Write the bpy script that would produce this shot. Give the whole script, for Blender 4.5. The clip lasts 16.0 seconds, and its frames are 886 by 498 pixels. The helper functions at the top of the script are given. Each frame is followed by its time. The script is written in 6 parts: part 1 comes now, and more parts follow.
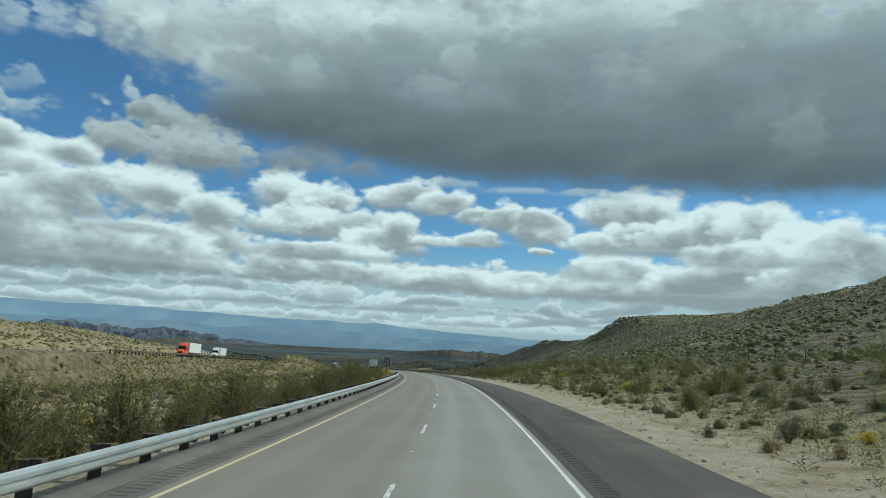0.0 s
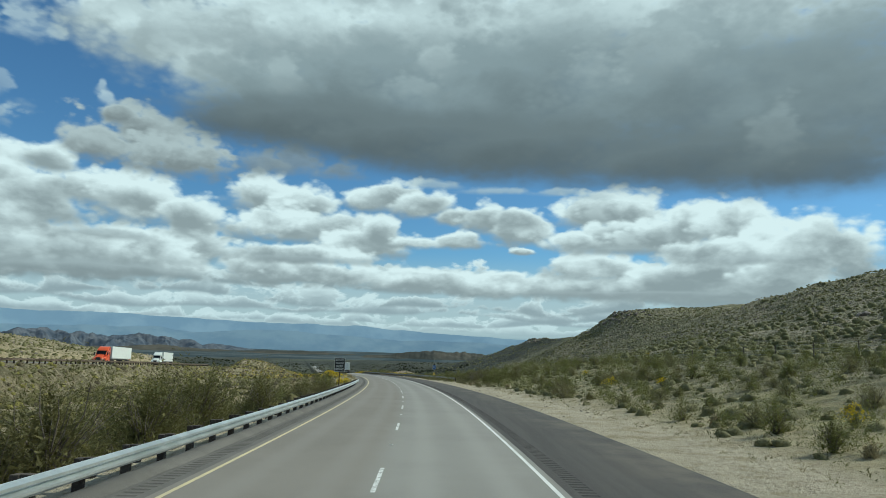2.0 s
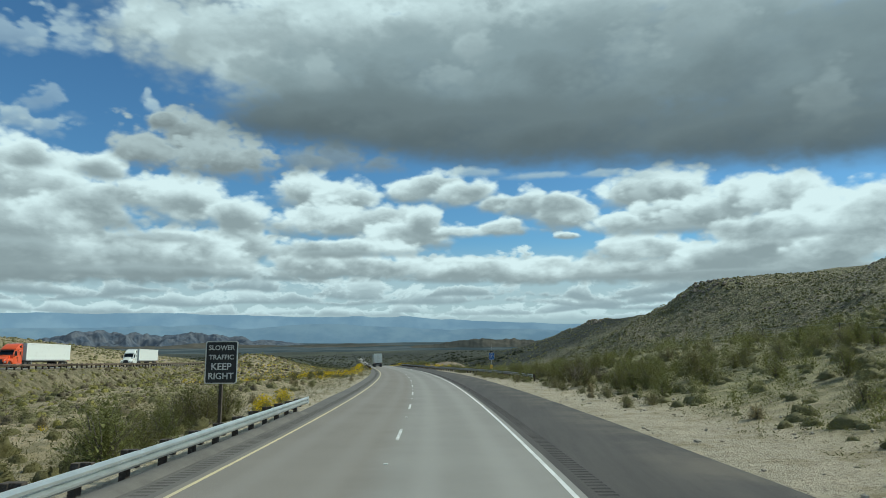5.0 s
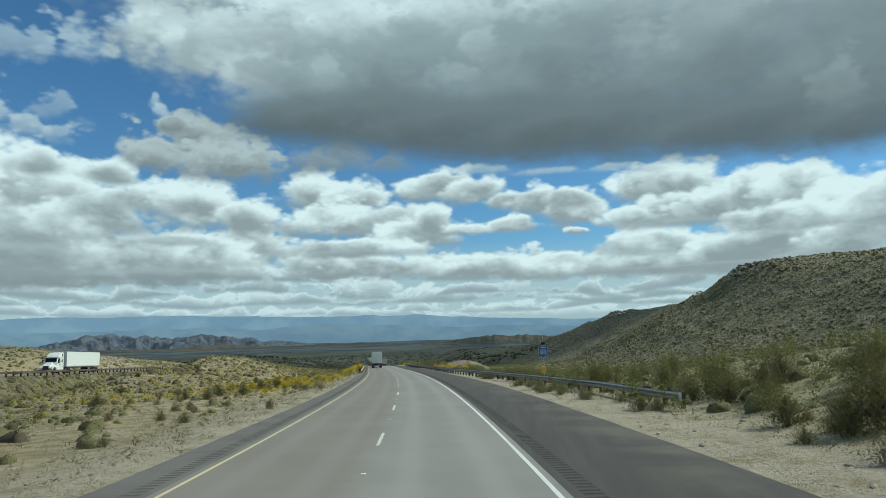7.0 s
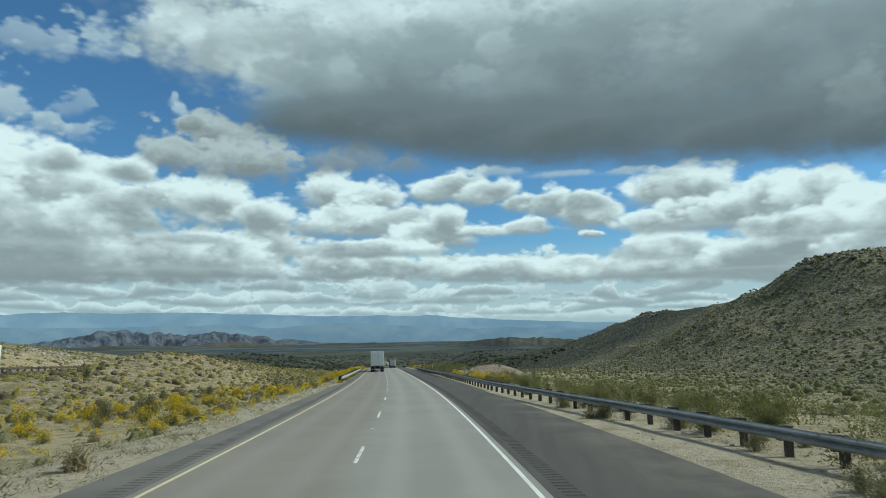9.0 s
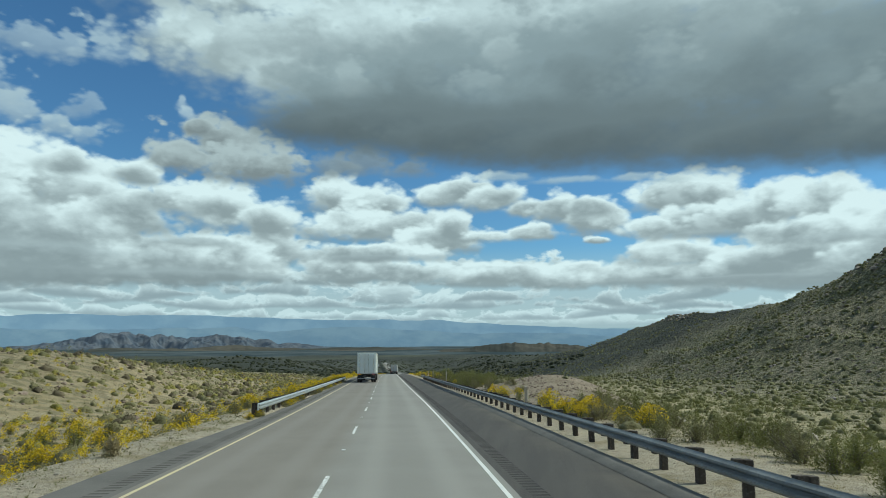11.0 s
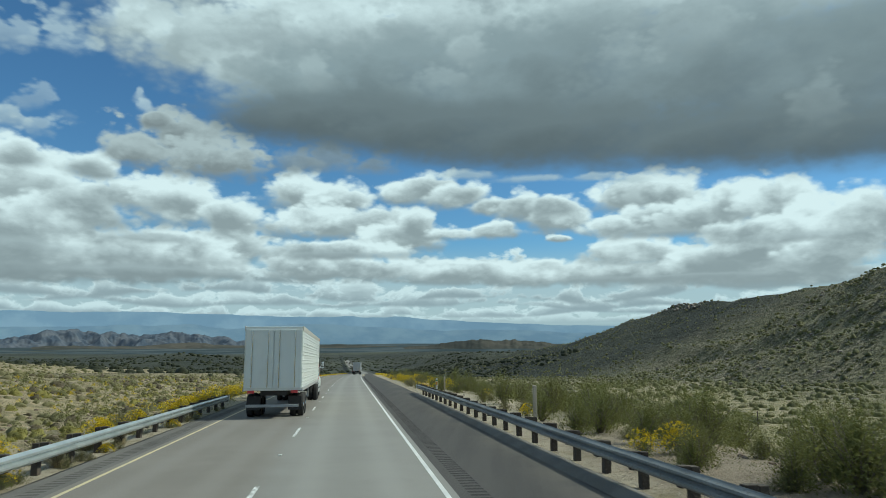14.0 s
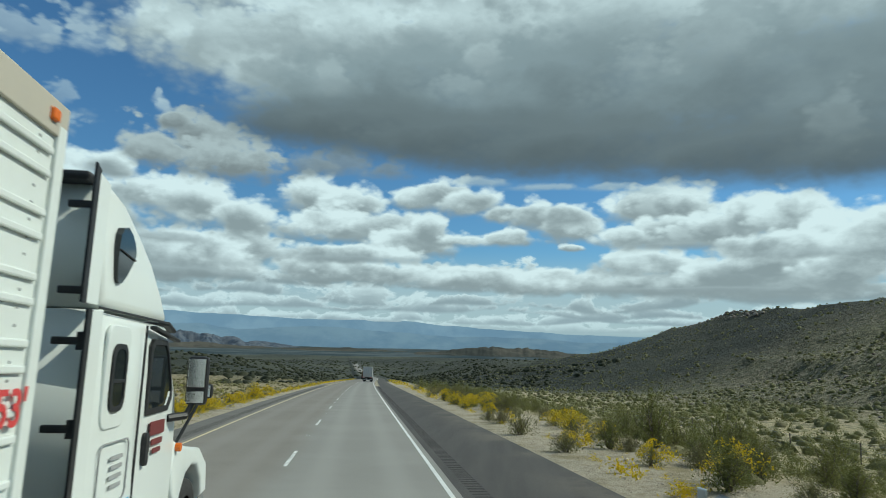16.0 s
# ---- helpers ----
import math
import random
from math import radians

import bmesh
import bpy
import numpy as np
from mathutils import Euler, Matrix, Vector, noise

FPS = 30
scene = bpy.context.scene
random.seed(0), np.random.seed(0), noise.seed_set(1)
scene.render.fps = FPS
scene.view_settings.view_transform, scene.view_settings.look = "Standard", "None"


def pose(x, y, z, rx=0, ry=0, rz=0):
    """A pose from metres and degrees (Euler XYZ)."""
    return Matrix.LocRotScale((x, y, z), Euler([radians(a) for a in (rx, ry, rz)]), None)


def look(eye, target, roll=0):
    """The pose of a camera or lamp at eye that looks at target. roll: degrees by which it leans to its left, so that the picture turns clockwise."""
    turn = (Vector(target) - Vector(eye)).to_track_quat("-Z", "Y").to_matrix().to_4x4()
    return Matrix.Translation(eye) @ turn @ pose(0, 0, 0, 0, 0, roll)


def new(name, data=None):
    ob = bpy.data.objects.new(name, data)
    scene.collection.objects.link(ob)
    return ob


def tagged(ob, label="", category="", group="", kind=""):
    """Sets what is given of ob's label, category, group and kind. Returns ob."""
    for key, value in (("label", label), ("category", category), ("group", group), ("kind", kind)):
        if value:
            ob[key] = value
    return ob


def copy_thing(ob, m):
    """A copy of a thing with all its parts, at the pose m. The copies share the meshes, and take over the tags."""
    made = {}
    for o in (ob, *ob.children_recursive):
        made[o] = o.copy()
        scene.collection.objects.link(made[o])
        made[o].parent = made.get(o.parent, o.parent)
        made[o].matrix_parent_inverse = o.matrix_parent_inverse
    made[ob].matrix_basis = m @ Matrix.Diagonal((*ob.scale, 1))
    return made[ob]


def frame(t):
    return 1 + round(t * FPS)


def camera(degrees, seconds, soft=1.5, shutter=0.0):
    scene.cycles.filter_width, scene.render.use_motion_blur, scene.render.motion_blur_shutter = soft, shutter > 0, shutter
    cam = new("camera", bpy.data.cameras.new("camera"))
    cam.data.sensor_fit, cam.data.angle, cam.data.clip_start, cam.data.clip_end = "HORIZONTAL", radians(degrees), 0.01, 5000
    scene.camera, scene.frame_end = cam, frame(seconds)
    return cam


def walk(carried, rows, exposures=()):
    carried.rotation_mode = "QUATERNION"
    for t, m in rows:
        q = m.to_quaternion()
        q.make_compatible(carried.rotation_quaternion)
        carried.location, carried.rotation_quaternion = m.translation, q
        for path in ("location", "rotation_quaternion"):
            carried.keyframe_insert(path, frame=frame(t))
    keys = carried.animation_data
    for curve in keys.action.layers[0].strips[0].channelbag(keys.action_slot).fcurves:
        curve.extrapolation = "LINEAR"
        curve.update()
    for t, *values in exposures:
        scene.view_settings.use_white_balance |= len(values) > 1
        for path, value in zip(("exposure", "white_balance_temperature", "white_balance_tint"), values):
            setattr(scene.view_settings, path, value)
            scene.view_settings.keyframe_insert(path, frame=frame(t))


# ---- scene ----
cam = camera(67.8, 16.0, soft=0.9, shutter=0.06)
PATH = [
    (0.0, -2.30, -0.00, 2.47, 2.69, 7.88, -2.95),
    (0.5, -2.42, 8.28, 2.24, 3.83, 7.95, 1.53),
    (1.0, -2.60, 16.67, 2.01, 1.59, 7.17, -0.53),
    (1.5, -2.85, 25.14, 1.76, 0.33, 7.49, -2.86),
    (2.0, -3.17, 33.71, 1.51, 1.20, 8.04, -1.85),
    (2.5, -3.43, 42.39, 1.23, 2.38, 9.28, -4.10),
    (3.0, -3.78, 51.15, 0.95, 3.73, 8.51, -2.02),
    (3.5, -4.20, 60.02, 0.65, 4.06, 7.81, -0.22),
    (4.0, -4.71, 68.97, 0.33, 5.03, 7.18, -0.22),
    (4.5, -5.32, 78.02, -0.00, 5.12, 7.13, -0.04),
    (5.0, -6.02, 87.17, -0.35, 5.34, 7.01, 0.37),
    (5.5, -6.83, 96.42, -0.71, 5.60, 6.86, 0.87),
    (6.0, -7.73, 105.76, -1.08, 5.82, 6.74, 1.29),
    (6.5, -8.76, 115.20, -1.46, 5.91, 6.69, 1.47),
    (7.0, -9.89, 124.73, -1.84, 6.30, 6.82, 1.47),
    (7.5, -11.13, 134.35, -2.23, 6.60, 6.10, 0.38),
    (8.0, -12.47, 144.07, -2.62, 7.64, 5.86, -0.91),
    (8.5, -13.95, 153.84, -3.01, 7.31, 6.03, 0.28),
    (9.0, -15.54, 163.66, -3.42, 7.47, 6.97, 0.54),
    (9.5, -17.23, 173.51, -3.82, 7.32, 7.19, 0.49),
    (10.0, -19.02, 183.40, -4.24, 7.40, 7.22, 0.41),
    (10.5, -20.83, 193.34, -4.66, 7.60, 7.31, 0.24),
    (11.0, -22.73, 203.33, -5.10, 7.83, 7.41, 0.03),
    (11.5, -24.72, 213.35, -5.54, 8.02, 7.49, -0.15),
    (12.0, -26.80, 223.41, -5.99, 8.10, 7.52, -0.22),
    (12.5, -28.96, 233.52, -6.45, 7.97, 6.64, -2.26),
    (13.0, -31.17, 243.67, -6.91, 8.03, 6.59, -2.98),
    (13.5, -33.44, 253.87, -7.37, 5.67, 6.59, -0.91),
    (14.0, -35.75, 264.13, -7.83, 4.65, 7.19, 0.09),
    (14.5, -38.10, 274.44, -8.29, 5.64, 7.27, -0.66),
    (15.0, -40.46, 284.80, -8.75, 5.92, 7.55, -1.50),
    (15.5, -42.82, 295.22, -9.22, 5.90, 7.72, -1.39),
    (16.0, -45.19, 305.71, -9.69, 5.48, 7.73, -1.54),
]
walk(cam, [(t, pose(x, y, z, 90 + pitch, roll, yaw)) for t, x, y, z, yaw, pitch, roll in PATH],
     [(0.0, -0.07, 6230, -3), (1.0, -0.03, 6230, -3), (4.0, 0.0, 6230, -3), (13.0, 0.0, 6230, -3), (16.0, -0.06, 6230, -3)])

# ---- sky, clouds and sun ----
SUN_AZ, SUN_EL = -73.0, 42.0        # degrees; azimuth counted to the left of the y axis
world = bpy.data.worlds.new("sky")
scene.world = world
world.use_nodes = True
wt = world.node_tree
world.cycles.sampling_method, world.cycles.sample_map_resolution = "MANUAL", 256
wt.nodes.clear()


def wn(kind):
    return wt.nodes.new(kind)


def plug(tree, node, index, value):
    if hasattr(value, "is_output"):
        tree.links.new(value, node.inputs[index])
    else:
        node.inputs[index].default_value = value


def calc(tree, op, *args):
    n = tree.nodes.new("ShaderNodeMath")
    n.operation = op
    for i, a in enumerate(args):
        plug(tree, n, i, a)
    return n.outputs[0]


def ramp01(tree, value, lo, hi, a=0.0, b=1.0):
    """A smooth step of value from lo to hi, onto a to b."""
    n = tree.nodes.new("ShaderNodeMapRange")
    n.interpolation_type = "SMOOTHSTEP"
    for i, v in enumerate((value, lo, hi, a, b)):
        plug(tree, n, i, v)
    return n.outputs[0]


def blend(tree, fac, a, b):
    n = tree.nodes.new("ShaderNodeMix")
    n.data_type = "RGBA"
    plug(tree, n, 0, fac)
    for i, v in ((6, a), (7, b)):
        if not hasattr(v, "is_output"):
            v = (*v[:3], 1.0)
        plug(tree, n, i, v)
    return n.outputs[2]


def noise_tex(tree, vector, scale, detail=6.0, rough=0.55, warp=0.0, out=0):
    n = tree.nodes.new("ShaderNodeTexNoise")
    if vector is not None:
        tree.links.new(vector, n.inputs["Vector"])
    n.inputs["Scale"].default_value = scale
    n.inputs["Detail"].default_value = detail
    n.inputs["Roughness"].default_value = rough
    n.inputs["Distortion"].default_value = warp
    return n.outputs[out]


geo = wn("ShaderNodeTexCoord").outputs["Generated"]
sep = wn("ShaderNodeSeparateXYZ")
wt.links.new(geo, sep.inputs[0])
W_AZ = calc(wt, "MULTIPLY", calc(wt, "ARCTAN2", calc(wt, "MULTIPLY", sep.outputs[0], -1.0), sep.outputs[1]), 57.29578)
W_EL = calc(wt, "MULTIPLY", calc(wt, "ARCSINE", sep.outputs[2]), 57.29578)
flat = wn("ShaderNodeMapping")
flat.inputs["Scale"].default_value = (1.0, 1.0, 1.7)
wt.links.new(geo, flat.inputs[0])
bump_cells = wn("ShaderNodeTexVoronoi")
bump_cells.feature, bump_cells.distance = "SMOOTH_F1", "EUCLIDEAN"
wt.links.new(flat.outputs[0], bump_cells.inputs["Vector"])
bump_cells.inputs["Scale"].default_value, bump_cells.inputs["Smoothness"].default_value = 24.0, 0.35
bump_cells.inputs["Detail"].default_value, bump_cells.inputs["Roughness"].default_value = 2.5, 0.55
curls = wn("ShaderNodeTexVoronoi")
curls.feature = "SMOOTH_F1"
wt.links.new(flat.outputs[0], curls.inputs["Vector"])
curls.inputs["Scale"].default_value, curls.inputs["Smoothness"].default_value = 62.0, 0.3
BILLOW = calc(wt, "ADD", calc(wt, "MULTIPLY", calc(wt, "SUBTRACT", bump_cells.outputs["Distance"], 0.73), 0.30), calc(wt, "MULTIPLY", calc(wt, "SUBTRACT", curls.outputs["Distance"], 0.45), 0.16))
N_EDGE = calc(wt, "ADD", noise_tex(wt, flat.outputs[0], 8.0, 9.0, 0.56, 0.2), BILLOW)
N_TORN = calc(wt, "MULTIPLY", calc(wt, "SUBTRACT", N_EDGE, 0.5), 2.6)
N_BODY = calc(wt, "SUBTRACT", noise_tex(wt, flat.outputs[0], 12.0, 6.0, 0.52, 0.3), BILLOW)
# the same heaps felt a little nearer the sun: the side that falls away towards it is the lit one
sunward = wn("ShaderNodeMapping")
sunward.inputs["Location"].default_value = (0.020, 0.0, 0.034)
wt.links.new(flat.outputs[0], sunward.inputs[0])
N_LUMPS = calc(wt, "ADD", calc(wt, "MULTIPLY", calc(wt, "SUBTRACT", N_BODY, 0.5), 1.5), calc(wt, "MULTIPLY", 2.6, calc(wt, "SUBTRACT", noise_tex(wt, sunward.outputs[0], 9.0, 7.0, 0.55, 0.2), noise_tex(wt, flat.outputs[0], 9.0, 7.0, 0.55, 0.2))))
N_BIG = noise_tex(wt, flat.outputs[0], 3.2, 5.0, 0.5)


# one row of cloud far off: a flat grey foot, billowing white crowns, gaps of sky
rank = bpy.data.node_groups.new("cloud_row", "ShaderNodeTree")
for nm, kind in (("Color", "NodeSocketColor"), ("az", "NodeSocketFloat"), ("el", "NodeSocketFloat"), ("foot", "NodeSocketFloat"), ("tall", "NodeSocketFloat"), ("wide", "NodeSocketFloat"),
                 ("seed", "NodeSocketFloat"), ("cover", "NodeSocketFloat"), ("lit", "NodeSocketColor"), ("base", "NodeSocketColor")):
    rank.interface.new_socket(nm, in_out="INPUT", socket_type=kind)
rank.interface.new_socket("Color", in_out="OUTPUT", socket_type="NodeSocketColor")
rank.interface.new_socket("az", in_out="OUTPUT", socket_type="NodeSocketFloat")
ri, ro_out = rank.nodes.new("NodeGroupInput"), rank.nodes.new("NodeGroupOutput")
J = ri.outputs
spot = rank.nodes.new("ShaderNodeCombineXYZ")
rank.links.new(calc(rank, "DIVIDE", J["az"], J["wide"]), spot.inputs[0])
rank.links.new(calc(rank, "DIVIDE", calc(rank, "MULTIPLY", J["el"], 1.5), J["wide"]), spot.inputs[1])
rank.links.new(J["seed"], spot.inputs[2])
lump = noise_tex(rank, spot.outputs[0], 1.25, 8.0, 0.58, 0.3)
sway = noise_tex(rank, spot.outputs[0], 0.35, 2.0, 0.5)
up = calc(rank, "DIVIDE", calc(rank, "SUBTRACT", calc(rank, "SUBTRACT", J["el"], J["foot"]), calc(rank, "MULTIPLY", calc(rank, "SUBTRACT", sway, 0.5), calc(rank, "MULTIPLY", J["tall"], 2.6))), J["tall"])
crown = calc(rank, "ADD", calc(rank, "MULTIPLY", calc(rank, "SUBTRACT", lump, 0.5), 5.0), J["cover"])
there = calc(rank, "MULTIPLY", ramp01(rank, calc(rank, "ADD", up, calc(rank, "MULTIPLY", calc(rank, "SUBTRACT", lump, 0.5), 0.5)), -0.12, 0.12), ramp01(rank, calc(rank, "SUBTRACT", crown, up), -0.12, 0.22))
shine = ramp01(rank, calc(rank, "ADD", up, calc(rank, "MULTIPLY", calc(rank, "SUBTRACT", lump, 0.5), -1.6)), 0.0, 0.75)
shine = calc(rank, "MINIMUM", 1.0, calc(rank, "ADD", shine, ramp01(rank, calc(rank, "SUBTRACT", crown, up), 0.35, 0.0, 0.0, 0.35)))
rank.links.new(blend(rank, calc(rank, "MULTIPLY", there, 0.95), J["Color"], blend(rank, shine, J["base"], J["lit"])), ro_out.inputs[0])
rank.links.new(calc(rank, "ADD", J["az"], calc(rank, "MULTIPLY", there, 1e-6)), ro_out.inputs[1])

# one cloud: a soft ellipse with a torn edge, a flat foot, a lit crown and a grey base
puff = bpy.data.node_groups.new("cloud_puff", "ShaderNodeTree")
for nm, kind in (("Color", "NodeSocketColor"), ("az", "NodeSocketFloat"), ("el", "NodeSocketFloat"), ("edge", "NodeSocketFloat"), ("body", "NodeSocketFloat"),
                 ("c_az", "NodeSocketFloat"), ("c_el", "NodeSocketFloat"), ("w", "NodeSocketFloat"), ("h", "NodeSocketFloat"), ("soft", "NodeSocketFloat"),
                 ("lit", "NodeSocketColor"), ("base", "NodeSocketColor"), ("cover", "NodeSocketFloat"), ("rag", "NodeSocketFloat"), ("lump", "NodeSocketFloat")):
    puff.interface.new_socket(nm, in_out="INPUT", socket_type=kind)
puff.interface.new_socket("Color", in_out="OUTPUT", socket_type="NodeSocketColor")
puff.interface.new_socket("az", in_out="OUTPUT", socket_type="NodeSocketFloat")
puff.interface.new_socket("el", in_out="OUTPUT", socket_type="NodeSocketFloat")
gi, go = puff.nodes.new("NodeGroupInput"), puff.nodes.new("NodeGroupOutput")
I = gi.outputs
du = calc(puff, "DIVIDE", calc(puff, "SUBTRACT", I["az"], I["c_az"]), I["w"])
dv = calc(puff, "DIVIDE", calc(puff, "SUBTRACT", I["el"], I["c_el"]), I["h"])
below = calc(puff, "MULTIPLY", calc(puff, "MINIMUM", dv, 0.0), 1.8)
above = calc(puff, "MAXIMUM", dv, 0.0)
dv2 = calc(puff, "ADD", below, above)
dist = calc(puff, "SQRT", calc(puff, "ADD", calc(puff, "MULTIPLY", du, du), calc(puff, "MULTIPLY", dv2, dv2)))
field = calc(puff, "MULTIPLY_ADD", I["edge"], I["rag"], dist)
blur = calc(puff, "MULTIPLY", I["soft"], ramp01(puff, dv, -0.4, 0.3, 1.25, 0.5))    # crisp crowns over soft feet
alpha = ramp01(puff, field, calc(puff, "ADD", 1.0, blur), calc(puff, "SUBTRACT", 1.0, blur), 0.0, 1.0)
alpha = calc(puff, "MULTIPLY", alpha, I["cover"])
shade = ramp01(puff, calc(puff, "MULTIPLY_ADD", I["body"], I["lump"], dv), -0.5, 0.9)
rim = calc(puff, "MULTIPLY", ramp01(puff, field, 0.5, 1.0, 0.0, 0.5), ramp01(puff, dv, -0.35, 0.15))
shade = calc(puff, "MINIMUM", calc(puff, "ADD", shade, rim), 1.0)
puff.links.new(blend(puff, alpha, I["Color"], blend(puff, shade, I["base"], I["lit"])), go.inputs[0])
puff.links.new(calc(puff, "ADD", I["az"], calc(puff, "MULTIPLY", alpha, 1e-6)), go.inputs[1])
puff.links.new(calc(puff, "ADD", I["el"], calc(puff, "MULTIPLY", alpha, 1e-6)), go.inputs[2])   # so that the clouds are laid one after another

sky = wn("ShaderNodeTexSky")
sky.sky_type, sky.sun_disc, sky.sun_elevation, sky.sun_rotation = "NISHITA", False, radians(SUN_EL), radians(-SUN_AZ)
sky.altitude, sky.air_density, sky.dust_density, sky.ozone_density = 700.0, 1.0, 0.6, 2.5
tint = wn("ShaderNodeMix")
tint.data_type, tint.blend_type = "RGBA", "MULTIPLY"
tint.inputs[0].default_value = 1.0
wt.links.new(sky.outputs[0], tint.inputs[6])
tint.inputs[7].default_value = (0.062, 0.085, 0.098, 1)
look_up = tint.outputs[2]
WHITE, GREY, DUSK = (0.79, 0.845, 0.85), (0.305, 0.337, 0.35), (0.25, 0.278, 0.292)
CROWN, CROWN_FOOT = (0.70, 0.76, 0.77), (0.36, 0.40, 0.415)
# the deck of clouds far off, in rows above the horizon, and loose cloud all round the rest of the sky
order, level = W_AZ, W_EL
look_up = blend(wt, ramp01(wt, W_EL, 8.0, 3.0, 0.0, 0.85), look_up, (0.46, 0.53, 0.56))
for k, (foot, tall, wide, fill) in enumerate(((1.0, 0.7, 3.4, 0.95), (1.55, 0.95, 4.4, 0.75), (2.3, 1.3, 5.4, 0.6), (3.2, 1.7, 6.4, 0.5), (4.2, 2.0, 7.4, 0.4), (5.2, 2.2, 8.0, 0.3))):
    n = wn("ShaderNodeGroup")
    n.node_tree = rank
    for nm, v in (("Color", look_up), ("az", order), ("el", W_EL)):
        wt.links.new(v, n.inputs[nm])
    far_off = 1.0 - k / 5.0
    for nm, v in (("foot", foot), ("tall", tall), ("wide", wide), ("seed", 3.7 * k + 1.0), ("cover", fill)):
        n.inputs[nm].default_value = v
    n.inputs["lit"].default_value = (0.76 - 0.12 * far_off, 0.82 - 0.10 * far_off, 0.83 - 0.09 * far_off, 1)
    n.inputs["base"].default_value = (0.29 + 0.06 * far_off, 0.33 + 0.08 * far_off, 0.35 + 0.10 * far_off, 1)
    look_up, order = n.outputs[0], n.outputs[1]
high = blend(wt, ramp01(wt, N_BODY, 0.35, 0.65), (0.36, 0.39, 0.40), (0.74, 0.78, 0.78))
around = calc(wt, "MAXIMUM", ramp01(wt, calc(wt, "ABSOLUTE", calc(wt, "SUBTRACT", W_AZ, 5.0)), 42.0, 52.0), ramp01(wt, W_EL, 31.0, 36.0))
look_up = blend(wt, calc(wt, "MULTIPLY", calc(wt, "MULTIPLY", around, ramp01(wt, W_EL, 4.0, 8.0)), ramp01(wt, N_BIG, 0.42, 0.56)), look_up, high)
haze = blend(wt, ramp01(wt, W_EL, 0.2, 1.6), (0.34, 0.43, 0.47), (0.56, 0.62, 0.63))
look_up = blend(wt, ramp01(wt, W_EL, 1.7, 0.5, 0.0, 0.85), look_up, haze)


def cloud(az, el, w, h, lit=WHITE, base=GREY, soft=0.35, cover=1.0, rag=1.0, lump=1.0):
    global look_up, order, level
    n = wn("ShaderNodeGroup")
    n.node_tree = puff
    for nm, v in (("Color", look_up), ("az", order), ("el", level), ("edge", N_TORN), ("body", N_LUMPS)):
        wt.links.new(v, n.inputs[nm])
    for nm, v in (("c_az", az), ("c_el", el), ("w", w), ("h", h), ("soft", soft), ("cover", cover), ("rag", rag), ("lump", lump)):
        n.inputs[nm].default_value = v
    n.inputs["lit"].default_value, n.inputs["base"].default_value = (*lit, 1), (*base, 1)
    look_up, order, level = n.outputs


# the bank of cumulus over the far valley, then the nearer heaps, each with its flat grey foot
cloud(-22.5, 4.5, 7.5, 1.8, soft=0.34, rag=0.50, lump=0.9)
cloud(-13.3, 4.7, 9.6, 1.8, soft=0.34, rag=0.50, lump=0.9)
cloud(-3.3, 4.8, 7.2, 1.5, soft=0.34, rag=0.50, lump=0.9)
cloud(3.5, 5.0, 6.8, 1.6, soft=0.34, rag=0.50, lump=0.9)
cloud(11.9, 5.3, 7.4, 1.8, soft=0.34, rag=0.50, lump=0.9)
cloud(17.5, 5.5, 3.7, 2.0, soft=0.34, rag=0.50, lump=0.9)
cloud(-12.0, 6.3, 4.9, 2.3, soft=0.34, rag=0.50, lump=0.9)
cloud(-17.5, 5.2, 4.8, 2.0, soft=0.34, rag=0.50, lump=0.9)
cloud(-21.0, 6.4, 5.0, 2.7, soft=0.34, rag=0.50, lump=0.9)
cloud(-25.7, 5.7, 3.7, 3.0, soft=0.34, rag=0.50, lump=0.9)
cloud(38.6, 4.5, 14.3, 1.5, base=DUSK, soft=0.34, rag=0.50, lump=0.9)
cloud(29.1, 5.1, 10.5, 1.6, base=DUSK, soft=0.34, rag=0.50, lump=0.9)
cloud(46.4, 5.8, 8.1, 4.7, base=DUSK, soft=0.34, rag=0.50, lump=0.9)
cloud(22.9, 6.9, 3.9, 2.7, soft=0.34, rag=0.50, lump=0.8)
cloud(26.1, 6.1, 4.7, 2.5, soft=0.34, rag=0.50, lump=0.8)
cloud(33.3, 6.1, 7.1, 2.8, soft=0.34, rag=0.50, lump=0.8)
cloud(39.8, 6.0, 8.1, 3.6, soft=0.34, rag=0.50, lump=0.8)
cloud(36.6, 9.3, 6.3, 4.4, soft=0.34, rag=0.50, lump=0.8)
cloud(40.8, 10.9, 5.0, 4.0, soft=0.34, rag=0.50, lump=0.8)
cloud(44.1, 9.5, 5.8, 5.3, soft=0.34, rag=0.50, lump=0.8)
cloud(34.1, 8.9, 4.7, 3.2, soft=0.34, rag=0.50, lump=0.8)
cloud(29.4, 10.5, 4.5, 2.1, soft=0.34, rag=0.50, lump=0.8)
cloud(26.3, 10.1, 5.2, 3.0, soft=0.34, rag=0.50, lump=0.8)
cloud(23.0, 9.4, 3.3, 2.8, soft=0.34, rag=0.50, lump=0.8)
cloud(33.3, 12.5, 2.2, 1.6, soft=0.34, rag=0.50, lump=0.8)
cloud(38.4, 12.8, 2.2, 1.6, soft=0.34, rag=0.50, lump=0.8)
cloud(39.4, 6.1, 8.5, 0.8, (0.40, 0.44, 0.455), (0.27, 0.30, 0.313), soft=0.7, rag=0.5, cover=0.7, lump=0.6)
